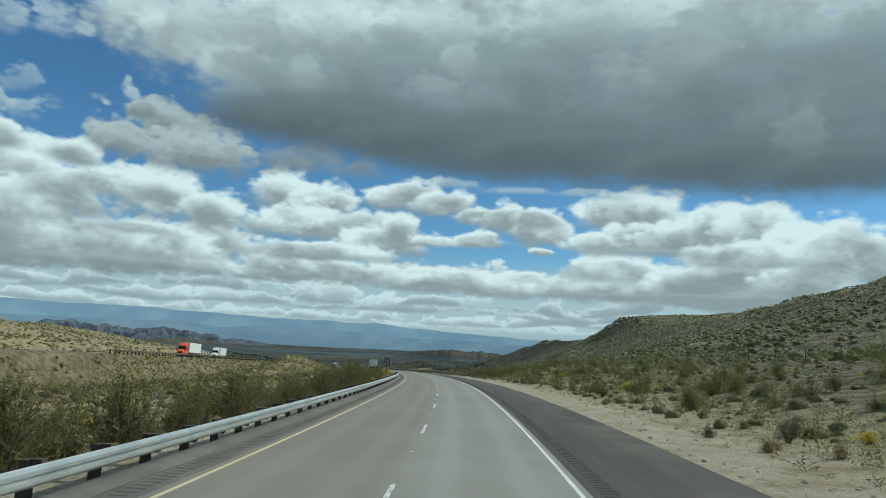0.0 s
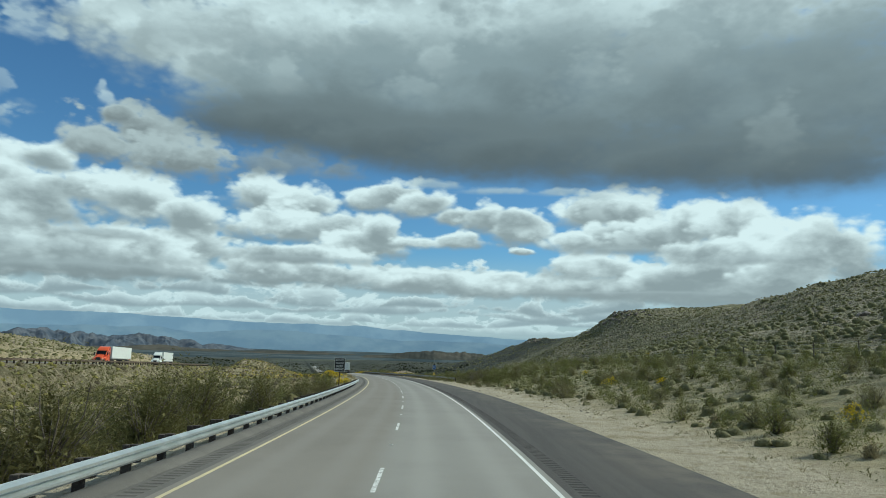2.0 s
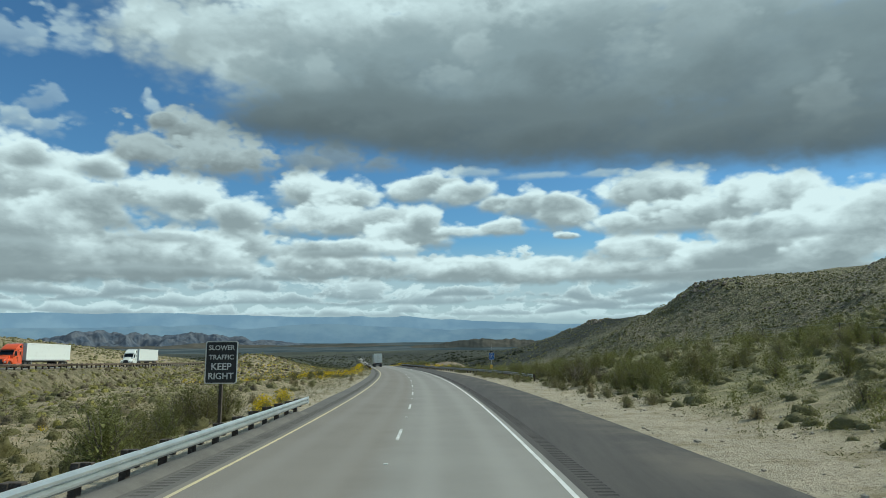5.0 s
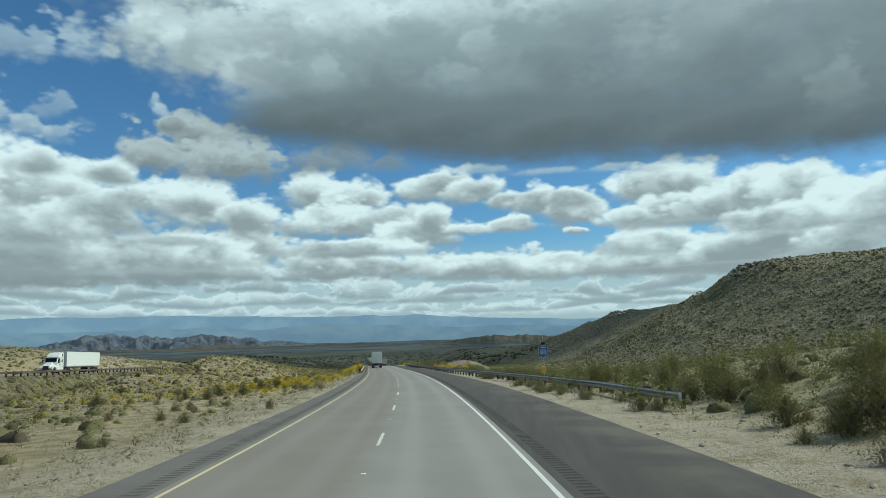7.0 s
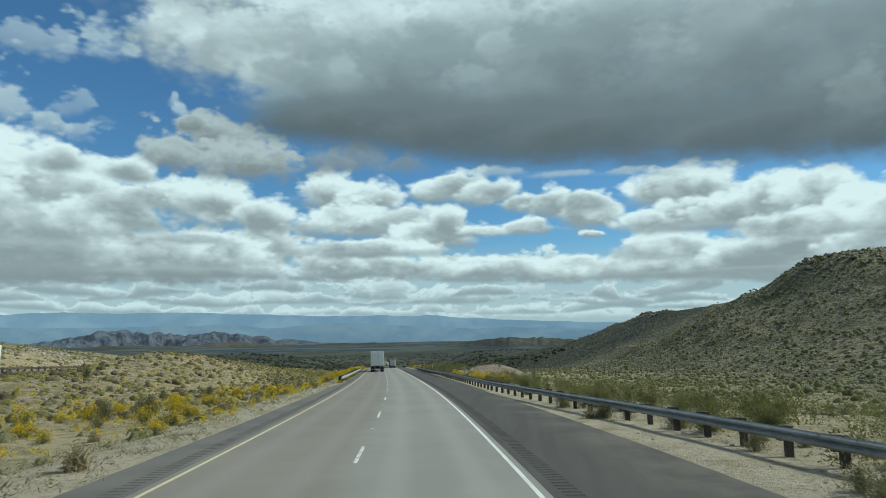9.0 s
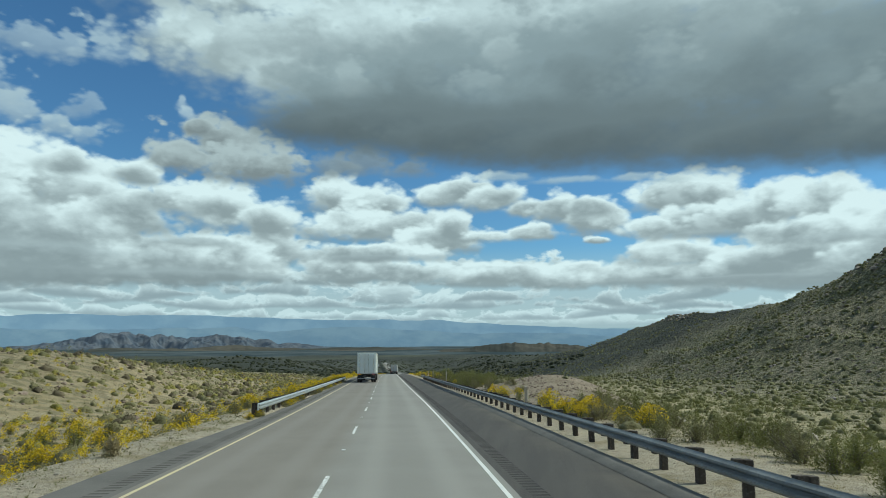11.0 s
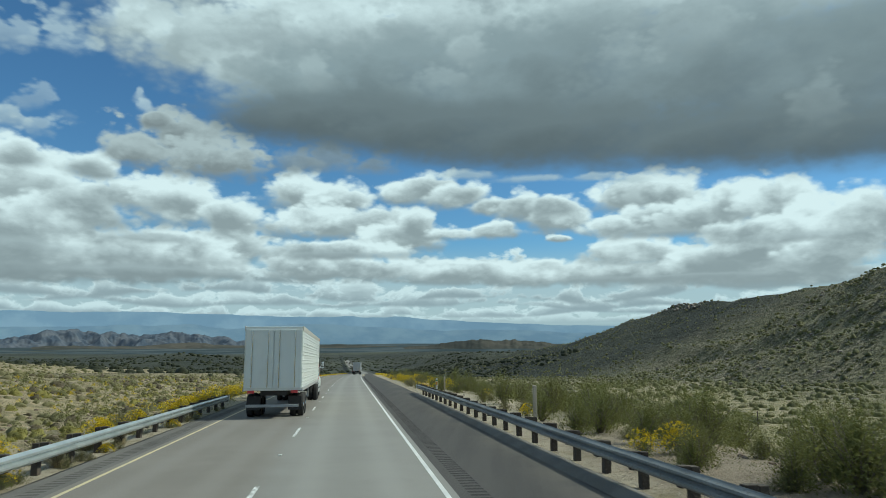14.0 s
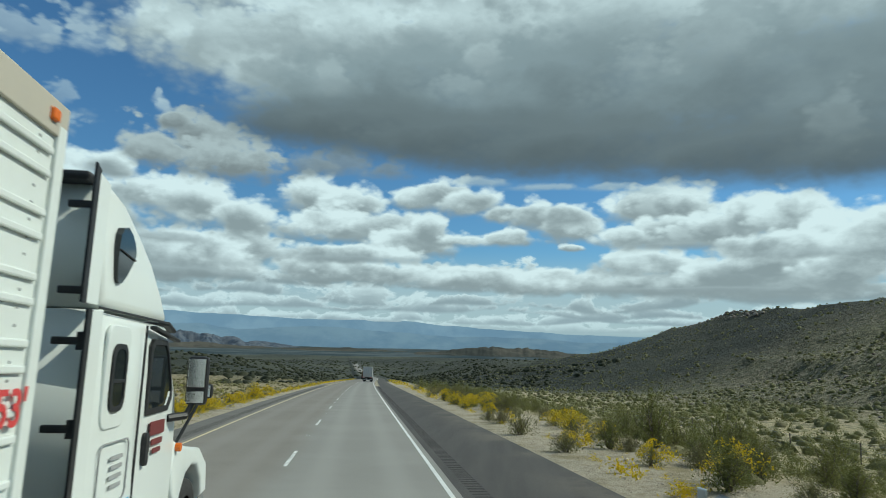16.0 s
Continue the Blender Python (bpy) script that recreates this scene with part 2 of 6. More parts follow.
cloud(27.8, 4.7, 8.8, 0.7, (0.40, 0.44, 0.455), (0.27, 0.30, 0.313), soft=0.7, rag=0.5, cover=0.7, lump=0.6)
cloud(29.2, 7.4, 3.9, 0.5, (0.40, 0.44, 0.455), (0.27, 0.30, 0.313), soft=0.7, rag=0.5, cover=0.7, lump=0.6)
cloud(16.9, 11.3, 3.9, 2.5, soft=0.34, rag=0.50, lump=0.9)
cloud(13.7, 11.0, 3.9, 2.5, soft=0.34, rag=0.50, lump=0.9)
cloud(14.9, 8.9, 6.2, 2.6, soft=0.34, rag=0.50, lump=0.9)
cloud(10.7, 9.1, 4.1, 2.4, soft=0.34, rag=0.50, lump=0.9)
cloud(9.3, 7.8, 4.6, 1.8, soft=0.34, rag=0.50, lump=0.9)
cloud(7.0, 9.0, 1.7, 2.0, soft=0.34, rag=0.50, lump=0.9)
cloud(13.9, 6.9, 6.8, 1.4, soft=0.34, rag=0.50, lump=0.9)
cloud(8.5, 11.8, 2.5, 1.7, soft=0.34, rag=0.50, lump=0.9)
cloud(5.8, 12.3, 3.4, 1.9, soft=0.34, rag=0.50, lump=0.9)
cloud(3.0, 11.5, 3.4, 1.7, soft=0.34, rag=0.50, lump=0.9)
cloud(0.3, 10.7, 2.9, 1.2, soft=0.34, rag=0.50, lump=0.9)
cloud(-2.8, 10.5, 3.2, 2.0, soft=0.34, rag=0.50, lump=0.9)
cloud(-5.7, 9.6, 3.1, 1.9, soft=0.34, rag=0.50, lump=0.9)
cloud(-4.7, 10.7, 2.5, 1.5, soft=0.34, rag=0.50, lump=0.9)
cloud(3.5, 8.4, 2.4, 0.9, soft=0.4, rag=0.7)
cloud(0.1, 8.6, 2.7, 1.1, soft=0.4, rag=0.7)
cloud(-5.7, 7.9, 1.1, 0.4, soft=0.4, rag=0.7)
cloud(-11.2, 10.9, 3.6, 2.3, soft=0.34, rag=0.50, lump=0.9)
cloud(-14.1, 11.1, 4.0, 2.7, soft=0.34, rag=0.50, lump=0.9)
cloud(-13.4, 8.8, 6.0, 2.2, soft=0.34, rag=0.50, lump=0.9)
cloud(-17.6, 8.7, 4.8, 2.1, soft=0.34, rag=0.50, lump=0.9)
cloud(-20.0, 9.9, 3.7, 2.4, soft=0.34, rag=0.50, lump=0.9)
cloud(-22.8, 9.5, 3.9, 2.6, soft=0.34, rag=0.50, lump=0.9)
cloud(-25.5, 8.1, 3.3, 2.4, soft=0.34, rag=0.50, lump=0.9)
cloud(-21.8, 7.6, 6.2, 1.8, soft=0.34, rag=0.50, lump=0.9)
cloud(-28.2, 7.6, 4.3, 3.4, soft=0.34, rag=0.50, lump=0.9)
cloud(-9.8, 8.7, 2.1, 1.4, soft=0.34, rag=0.50, lump=0.9)
cloud(12.4, 6.5, 6.3, 0.5, (0.42, 0.46, 0.475), (0.31, 0.34, 0.355), soft=0.7, rag=0.5, cover=0.55, lump=0.6)
cloud(-13.8, 8.0, 4.8, 0.5, (0.42, 0.46, 0.475), (0.31, 0.34, 0.355), soft=0.7, rag=0.5, cover=0.55, lump=0.6)
cloud(-23.3, 7.2, 4.5, 0.5, (0.42, 0.46, 0.475), (0.31, 0.34, 0.355), soft=0.7, rag=0.5, cover=0.55, lump=0.6)
cloud(-15.0, 4.4, 8.5, 0.4, (0.42, 0.46, 0.475), (0.31, 0.34, 0.355), soft=0.7, rag=0.5, cover=0.55, lump=0.6)
# the grey heap and loose wisps under a patch of open sky
cloud(26.5, 15.1, 4.2, 2.7, (0.47, 0.51, 0.52), (0.235, 0.255, 0.265), soft=0.42, rag=0.75)
cloud(24.1, 13.6, 5.1, 2.5, (0.47, 0.51, 0.52), (0.235, 0.255, 0.265), soft=0.42, rag=0.75)
cloud(29.6, 14.1, 3.0, 2.2, (0.47, 0.51, 0.52), (0.235, 0.255, 0.265), soft=0.42, rag=0.75)
cloud(28.8, 16.6, 1.5, 1.2, (0.47, 0.51, 0.52), (0.235, 0.255, 0.265), soft=0.42, rag=0.75)
cloud(14.6, 14.6, 3.4, 1.8, (0.30, 0.34, 0.37), (0.22, 0.25, 0.275), soft=0.6, cover=0.75, rag=0.8)
cloud(17.5, 14.2, 2.4, 1.5, (0.30, 0.34, 0.37), (0.22, 0.25, 0.275), soft=0.6, cover=0.75, rag=0.8)
cloud(10.6, 14.2, 2.3, 1.3, (0.30, 0.34, 0.37), (0.22, 0.25, 0.275), soft=0.6, cover=0.75, rag=0.8)
cloud(41.6, 16.2, 2.5, 1.4, (0.56, 0.63, 0.66), (0.42, 0.48, 0.52), soft=0.6, rag=1.5, cover=0.65)
cloud(39.3, 15.4, 1.6, 1.1, (0.56, 0.63, 0.66), (0.42, 0.48, 0.52), soft=0.6, rag=1.5, cover=0.55)
cloud(37.2, 17.0, 2.0, 1.9, (0.56, 0.63, 0.66), (0.42, 0.48, 0.52), soft=0.6, rag=1.5, cover=0.40)
cloud(36.7, 15.2, 1.1, 1.6, (0.56, 0.63, 0.66), (0.42, 0.48, 0.52), soft=0.6, rag=1.5, cover=0.55)
cloud(39.8, 21.4, 4.9, 1.8, (0.56, 0.63, 0.66), (0.42, 0.48, 0.52), soft=0.6, rag=1.5, cover=0.50)
cloud(35.9, 21.4, 2.4, 2.2, (0.56, 0.63, 0.66), (0.42, 0.48, 0.52), soft=0.6, rag=1.5, cover=0.30)
cloud(44.8, 17.9, 3.0, 2.4, (0.56, 0.63, 0.66), (0.42, 0.48, 0.52), soft=0.6, rag=1.5, cover=0.50)
cloud(30.2, 18.6, 0.4, 0.9, (0.60, 0.67, 0.70), (0.5, 0.57, 0.62), soft=0.8, rag=1.3, cover=0.6)
cloud(29.7, 17.6, 0.6, 0.6, (0.60, 0.67, 0.70), (0.5, 0.57, 0.62), soft=0.8, rag=1.3, cover=0.6)
# the great cloud overhead: sunlit crown, then its broad dark foot
cloud(30.1, 23.7, 3.5, 3.7, CROWN, CROWN_FOOT, soft=0.5, rag=0.55, lump=0.6)
cloud(26.0, 22.6, 5.4, 4.7, CROWN, CROWN_FOOT, soft=0.5, rag=0.55, lump=0.6)
cloud(27.2, 27.4, 9.0, 5.1, CROWN, CROWN_FOOT, soft=0.5, rag=0.55, lump=0.6)
cloud(20.2, 21.1, 6.1, 4.3, CROWN, CROWN_FOOT, soft=0.5, rag=0.55, lump=0.6)
cloud(15.4, 24.5, 12.6, 6.3, CROWN, CROWN_FOOT, soft=0.5, rag=0.55, lump=0.6)
cloud(2.1, 25.7, 15.6, 6.4, CROWN, CROWN_FOOT, soft=0.5, rag=0.55, lump=0.6)
cloud(-10.1, 26.5, 14.9, 6.6, CROWN, CROWN_FOOT, soft=0.5, rag=0.55, lump=0.6)
cloud(-22.9, 24.8, 13.7, 6.4, CROWN, CROWN_FOOT, soft=0.5, rag=0.55, lump=0.6)
cloud(15.6, 31.2, 18.4, 5.8, CROWN, CROWN_FOOT, soft=0.5, rag=0.55, lump=0.6)
cloud(-7.8, 32.3, 19.3, 5.7, CROWN, CROWN_FOOT, soft=0.5, rag=0.55, lump=0.6)
cloud(-27.2, 28.6, 11.7, 5.3, CROWN, CROWN_FOOT, soft=0.5, rag=0.55, lump=0.6)
cloud(15.2, 19.1, 8.7, 4.4, (0.285, 0.33, 0.35), (0.165, 0.192, 0.206), soft=0.65, rag=0.3, lump=0.35, cover=0.93)
cloud(4.6, 19.9, 14.7, 6.1, (0.285, 0.33, 0.35), (0.165, 0.192, 0.206), soft=0.65, rag=0.3, lump=0.35, cover=0.93)
cloud(-8.6, 19.8, 16.5, 6.8, (0.285, 0.33, 0.35), (0.165, 0.192, 0.206), soft=0.65, rag=0.3, lump=0.35, cover=0.93)
cloud(-21.5, 18.7, 13.2, 6.9, (0.285, 0.33, 0.35), (0.165, 0.192, 0.206), soft=0.65, rag=0.3, lump=0.35, cover=0.93)
cloud(-29.6, 17.3, 8.6, 6.3, (0.285, 0.33, 0.35), (0.165, 0.192, 0.206), soft=0.65, rag=0.3, lump=0.35, cover=0.93)
cloud(-24.6, 21.4, 13.3, 5.0, (0.285, 0.33, 0.35), (0.165, 0.192, 0.206), soft=0.65, rag=0.3, lump=0.35, cover=0.55)
cloud(-11.5, 23.9, 10.7, 4.2, (0.285, 0.33, 0.35), (0.165, 0.192, 0.206), soft=0.65, rag=0.3, lump=0.35, cover=0.35)
cloud(19.1, 17.7, 4.3, 2.1, (0.17, 0.197, 0.21), (0.112, 0.131, 0.141), soft=0.62, rag=0.22, lump=0.25, cover=0.86)
cloud(12.7, 17.6, 9.3, 3.0, (0.17, 0.197, 0.21), (0.112, 0.131, 0.141), soft=0.62, rag=0.22, lump=0.25, cover=0.86)
cloud(2.1, 16.5, 11.7, 3.4, (0.17, 0.197, 0.21), (0.112, 0.131, 0.141), soft=0.62, rag=0.22, lump=0.25, cover=0.86)
cloud(-9.9, 15.8, 12.6, 3.4, (0.17, 0.197, 0.21), (0.112, 0.131, 0.141), soft=0.62, rag=0.22, lump=0.25, cover=0.86)
cloud(-20.6, 14.8, 10.2, 3.2, (0.17, 0.197, 0.21), (0.112, 0.131, 0.141), soft=0.62, rag=0.22, lump=0.25, cover=0.86)
cloud(-28.8, 13.9, 6.7, 2.9, (0.17, 0.197, 0.21), (0.112, 0.131, 0.141), soft=0.62, rag=0.22, lump=0.25, cover=0.86)
cloud(2.6, 23.9, 1.7, 2.0, (0.55, 0.60, 0.61), (0.40, 0.44, 0.455), soft=0.7, rag=0.9, cover=0.55)
cloud(4.6, 21.7, 2.9, 1.2, (0.55, 0.60, 0.61), (0.40, 0.44, 0.455), soft=0.7, rag=0.9, cover=0.25)
cloud(-16.8, 23.6, 4.6, 2.7, (0.55, 0.60, 0.61), (0.40, 0.44, 0.455), soft=0.7, rag=0.9, cover=0.35)
cloud(-26.2, 16.8, 2.1, 3.3, (0.55, 0.60, 0.61), (0.40, 0.44, 0.455), soft=0.7, rag=0.9, cover=0.20)
cloud(-11.4, 23.0, 2.7, 2.3, (0.55, 0.60, 0.61), (0.40, 0.44, 0.455), soft=0.7, rag=0.9, cover=0.25)
cloud(16.3, 21.4, 1.9, 1.8, (0.55, 0.60, 0.61), (0.40, 0.44, 0.455), soft=0.7, rag=0.9, cover=0.40)
cloud(3.1, 13.5, 2.9, 0.5, (0.52, 0.58, 0.60), (0.42, 0.48, 0.51), soft=0.75, rag=0.8, cover=0.6)
cloud(-3.3, 13.1, 3.3, 0.4, (0.52, 0.58, 0.60), (0.42, 0.48, 0.51), soft=0.75, rag=0.8, cover=0.6)
cloud(-8.5, 13.0, 2.7, 0.4, (0.52, 0.58, 0.60), (0.42, 0.48, 0.51), soft=0.75, rag=0.8, cover=0.6)
cloud(-11.2, 12.6, 2.2, 0.4, (0.52, 0.58, 0.60), (0.42, 0.48, 0.51), soft=0.75, rag=0.8, cover=0.6)
back = wn("ShaderNodeBackground")
cool = wn("ShaderNodeMix")
cool.data_type, cool.blend_type = "RGBA", "MULTIPLY"
cool.inputs[0].default_value, cool.inputs[7].default_value = 1.0, (0.94, 1.01, 1.055, 1)
wt.links.new(look_up, cool.inputs[6])
wt.links.new(cool.outputs[2], back.inputs[0])
back.inputs[1].default_value = 1.0
wt.links.new(back.outputs[0], wn("ShaderNodeOutputWorld").inputs[0])

sun = new("sun", bpy.data.lights.new("sun", "SUN"))
sun.data.energy, sun.data.angle, sun.data.color = 3.45, radians(0.7), (1.0, 0.94, 0.82)
sun.matrix_world = look((0, 0, 200), (200 * math.sin(radians(SUN_AZ)) * math.cos(radians(SUN_EL)), -200 * math.cos(radians(SUN_AZ)) * math.cos(radians(SUN_EL)), 200 - 200 * math.sin(radians(SUN_EL))))

# ---- materials ----
def material(name, build=None, rough=0.9, metal=0.0, color=(0.5, 0.5, 0.5)):
    m = bpy.data.materials.new(name)
    m.use_nodes = True
    t = m.node_tree
    b = t.nodes["Principled BSDF"]
    b.inputs["Base Color"].default_value = (*color, 1)
    b.inputs["Roughness"].default_value, b.inputs["Metallic"].default_value = rough, metal
    if build:
        build(t, b)
    return m


def world_xyz(t):
    return t.nodes.new("ShaderNodeNewGeometry").outputs["Position"]


def bump(t, b, height, strength=0.4, depth=0.02):
    n = t.nodes.new("ShaderNodeBump")
    n.inputs["Strength"].default_value, n.inputs["Distance"].default_value = strength, depth
    t.links.new(height, n.inputs["Height"])
    t.links.new(n.outputs[0], b.inputs["Normal"])


def attr(t, name):
    n = t.nodes.new("ShaderNodeAttribute")
    n.attribute_name = name
    return n.outputs["Fac"]


def mottled(c1, c2, c3, scale, fine, rough=0.9, relief=0.3, depth=0.02):
    """Three tones mixed by a broad and a fine pattern, with relief."""
    def build(t, b):
        p = world_xyz(t)
        broad = noise_tex(t, p, scale, 5, 0.6)
        small = noise_tex(t, p, fine, 6, 0.65)
        col = blend(t, ramp01(t, broad, 0.35, 0.65), c1, c2)
        col = blend(t, ramp01(t, small, 0.5, 0.72), col, c3)
        t.links.new(col, b.inputs["Base Color"])
        b.inputs["Roughness"].default_value = rough
        bump(t, b, small, relief, depth)
    return build


def ground_look(t, b):
    p = world_xyz(t)
    broad, mid = noise_tex(t, p, 0.035, 5, 0.6), noise_tex(t, p, 0.6, 8, 0.7)
    fine, grit = noise_tex(t, p, 5.0, 8, 0.75), noise_tex(t, p, 28.0, 5, 0.7)
    grown = attr(t, "grown")
    sand = blend(t, ramp01(t, broad, 0.38, 0.62), (0.47, 0.365, 0.21), (0.40, 0.315, 0.185))
    verge = blend(t, ramp01(t, mid, 0.35, 0.65), (0.36, 0.31, 0.215), (0.44, 0.385, 0.29))
    sand = blend(t, grown, verge, sand)
    sand = blend(t, ramp01(t, mid, 0.52, 0.68), sand, (0.47, 0.405, 0.285))
    sand = blend(t, calc(t, "MULTIPLY", ramp01(t, mid, 0.48, 0.34), 0.8), sand, (0.24, 0.20, 0.095))
    # the slopes: stony soil, pale ledges, a darker tone low in the ledge pattern, dark scrub
    drape = t.nodes.new("ShaderNodeMapping")
    drape.inputs["Rotation"].default_value, drape.inputs["Scale"].default_value = (0, 0, 0.5), (1.0, 0.4, 1.0)
    t.links.new(p, drape.inputs[0])
    coarse = noise_tex(t, p, 0.32, 9, 0.78)
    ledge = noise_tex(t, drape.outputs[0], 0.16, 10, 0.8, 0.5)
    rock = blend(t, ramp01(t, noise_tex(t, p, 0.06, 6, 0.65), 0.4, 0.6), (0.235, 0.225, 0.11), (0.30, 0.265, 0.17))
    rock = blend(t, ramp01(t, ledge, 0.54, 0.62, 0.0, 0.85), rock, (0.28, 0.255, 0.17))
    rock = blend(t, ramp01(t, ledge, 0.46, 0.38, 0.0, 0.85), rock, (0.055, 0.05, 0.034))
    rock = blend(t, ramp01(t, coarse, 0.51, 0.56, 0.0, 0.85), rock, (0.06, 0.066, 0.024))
    grassy = calc(t, "MULTIPLY", ramp01(t, noise_tex(t, p, 0.17, 7, 0.7), 0.36, 0.54), grown)
    sand = blend(t, calc(t, "MULTIPLY", grassy, 0.62), sand, blend(t, attr(t, "lush"), (0.30, 0.25, 0.12), (0.24, 0.228, 0.095)))
    sand = blend(t, calc(t, "MULTIPLY", calc(t, "MULTIPLY", attr(t, "lush"), grown), ramp01(t, mid, 0.36, 0.56, 0.25, 0.85)), sand, blend(t, ramp01(t, broad, 0.4, 0.6), (0.35, 0.325, 0.16), (0.41, 0.355, 0.215)))
    tuft = t.nodes.new("ShaderNodeTexVoronoi")
    t.links.new(p, tuft.inputs["Vector"])
    tuft.inputs["Scale"].default_value, tuft.inputs["Randomness"].default_value = 0.85, 1.0
    tufts = ramp01(t, calc(t, "ADD", tuft.outputs["Distance"], calc(t, "MULTIPLY", calc(t, "SUBTRACT", fine, 0.5), 0.9)), 0.52, 0.42)
    green = blend(t, noise_tex(t, p, 0.9, 3), (0.05, 0.056, 0.02), (0.12, 0.12, 0.045))
    rock = blend(t, calc(t, "MULTIPLY", tufts, 0.85), rock, green)
    sand = blend(t, calc(t, "MULTIPLY", calc(t, "MULTIPLY", tufts, grown), 0.55), sand, green)
    sand = blend(t, attr(t, "earthy"), sand, blend(t, ramp01(t, mid, 0.38, 0.62), (0.20, 0.152, 0.105), (0.30, 0.24, 0.175)))
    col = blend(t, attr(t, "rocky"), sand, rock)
    # far scrubland, with the shade of the clouds painted into its colour
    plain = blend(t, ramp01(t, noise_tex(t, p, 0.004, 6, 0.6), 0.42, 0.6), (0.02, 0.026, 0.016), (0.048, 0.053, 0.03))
    col = blend(t, attr(t, "cloud_shaded"), col, plain)
    pebble = t.nodes.new("ShaderNodeTexVoronoi")
    t.links.new(p, pebble.inputs["Vector"])
    pebble.inputs["Scale"].default_value = 9.0
    stones_n = ramp01(t, pebble.outputs["Distance"], 0.34, 0.12)
    stones_n = calc(t, "MULTIPLY", stones_n, ramp01(t, fine, 0.42, 0.58))
    near = calc(t, "SUBTRACT", 1.0, attr(t, "cloud_shaded"))
    col = blend(t, calc(t, "MULTIPLY", calc(t, "MULTIPLY", stones_n, 0.7), near), col, (0.56, 0.51, 0.42))
    col = blend(t, calc(t, "MULTIPLY", ramp01(t, fine, 0.51, 0.64, 0.0, 0.6), near), col, (0.15, 0.115, 0.07))
    col = blend(t, calc(t, "MULTIPLY", ramp01(t, grit, 0.53, 0.68, 0.0, 0.55), near), col, (0.42, 0.37, 0.28))
    t.links.new(col, b.inputs["Base Color"])
    crag = calc(t, "MULTIPLY", calc(t, "ADD", calc(t, "MULTIPLY", ledge, 34.0), calc(t, "MULTIPLY", coarse, 14.0)), attr(t, "rocky"))
    bump(t, b, calc(t, "ADD", calc(t, "ADD", calc(t, "ADD", fine, calc(t, "MULTIPLY", grit, 0.3)), stones_n), crag), 1.0, 0.09)


def lane_look(t, b):
    p = world_xyz(t)
    across = attr(t, "across")                  # metres from the white edge line
    w1 = calc(t, "ABSOLUTE", calc(t, "ADD", calc(t, "ABSOLUTE", calc(t, "ADD", across, 1.83)), -0.85))
    w2 = calc(t, "ABSOLUTE", calc(t, "ADD", calc(t, "ABSOLUTE", calc(t, "ADD", across, 5.49)), -0.85))
    wheel = ramp01(t, calc(t, "MINIMUM", w1, w2), 0.5, 0.05)
    oil = calc(t, "MULTIPLY", ramp01(t, calc(t, "ABSOLUTE", calc(t, "ADD", across, 1.83)), 0.55, 0.05), 0.7)
    broad, fine = noise_tex(t, p, 0.25, 5, 0.6), noise_tex(t, p, 60.0, 4, 0.7)
    inner = ramp01(t, calc(t, "ADD", across, calc(t, "MULTIPLY", calc(t, "SUBTRACT", broad, 0.5), 0.5)), -3.2, -4.3)   # the browner, darker passing lane
    col = blend(t, ramp01(t, broad, 0.35, 0.65), blend(t, inner, (0.245, 0.238, 0.220), (0.205, 0.187, 0.165)), blend(t, inner, (0.275, 0.268, 0.248), (0.228, 0.21, 0.186)))
    col = blend(t, calc(t, "MULTIPLY", wheel, 0.5), col, blend(t, inner, (0.325, 0.318, 0.298), (0.262, 0.246, 0.222)))
    col = blend(t, calc(t, "MULTIPLY", oil, 0.6), col, (0.235, 0.229, 0.213))
    col = blend(t, ramp01(t, fine, 0.45, 0.75, 0.0, 0.45), col, (0.33, 0.33, 0.31))
    t.links.new(col, b.inputs["Base Color"])
    b.inputs["Roughness"].default_value = 0.9
    b.inputs["Specular IOR Level"].default_value = 0.25
    bump(t, b, fine, 0.25, 0.006)


def shoulder_look(t, b):
    p = world_xyz(t)
    mp = t.nodes.new("ShaderNodeMapping")
    mp.inputs["Scale"].default_value = (1.2, 0.05, 1.0)
    mp.inputs["Rotation"].default_value = (0, 0, -0.17)
    t.links.new(p, mp.inputs[0])
    streak, fine, broad = noise_tex(t, mp.outputs[0], 1.6, 5, 0.6), noise_tex(t, p, 70.0, 4, 0.7), noise_tex(t, p, 0.4, 5, 0.6)
    col = blend(t, ramp01(t, streak, 0.35, 0.65), (0.050, 0.0455, 0.0425), (0.070, 0.064, 0.059))
    dusty = calc(t, "MULTIPLY", ramp01(t, attr(t, "across"), 1.6, 3.6), ramp01(t, broad, 0.4, 0.65))
    col = blend(t, calc(t, "MULTIPLY", dusty, 0.4), col, (0.20, 0.17, 0.13))
    col = blend(t, ramp01(t, fine, 0.5, 0.75, 0.0, 0.38), col, (0.18, 0.172, 0.162))
    t.links.new(col, b.inputs["Base Color"])
    b.inputs["Roughness"].default_value = 0.85
    bump(t, b, fine, 0.4, 0.008)


def paint_look(c, worn):
    def build(t, b):
        p = world_xyz(t)
        n = noise_tex(t, p, 14.0, 7, 0.7)
        col = blend(t, ramp01(t, n, 0.60, 0.72), c, worn)
        t.links.new(blend(t, ramp01(t, noise_tex(t, p, 1.1, 4), 0.4, 0.7, 0.0, 0.35), col, worn), b.inputs["Base Color"])
        b.inputs["Roughness"].default_value = 0.6
    return build


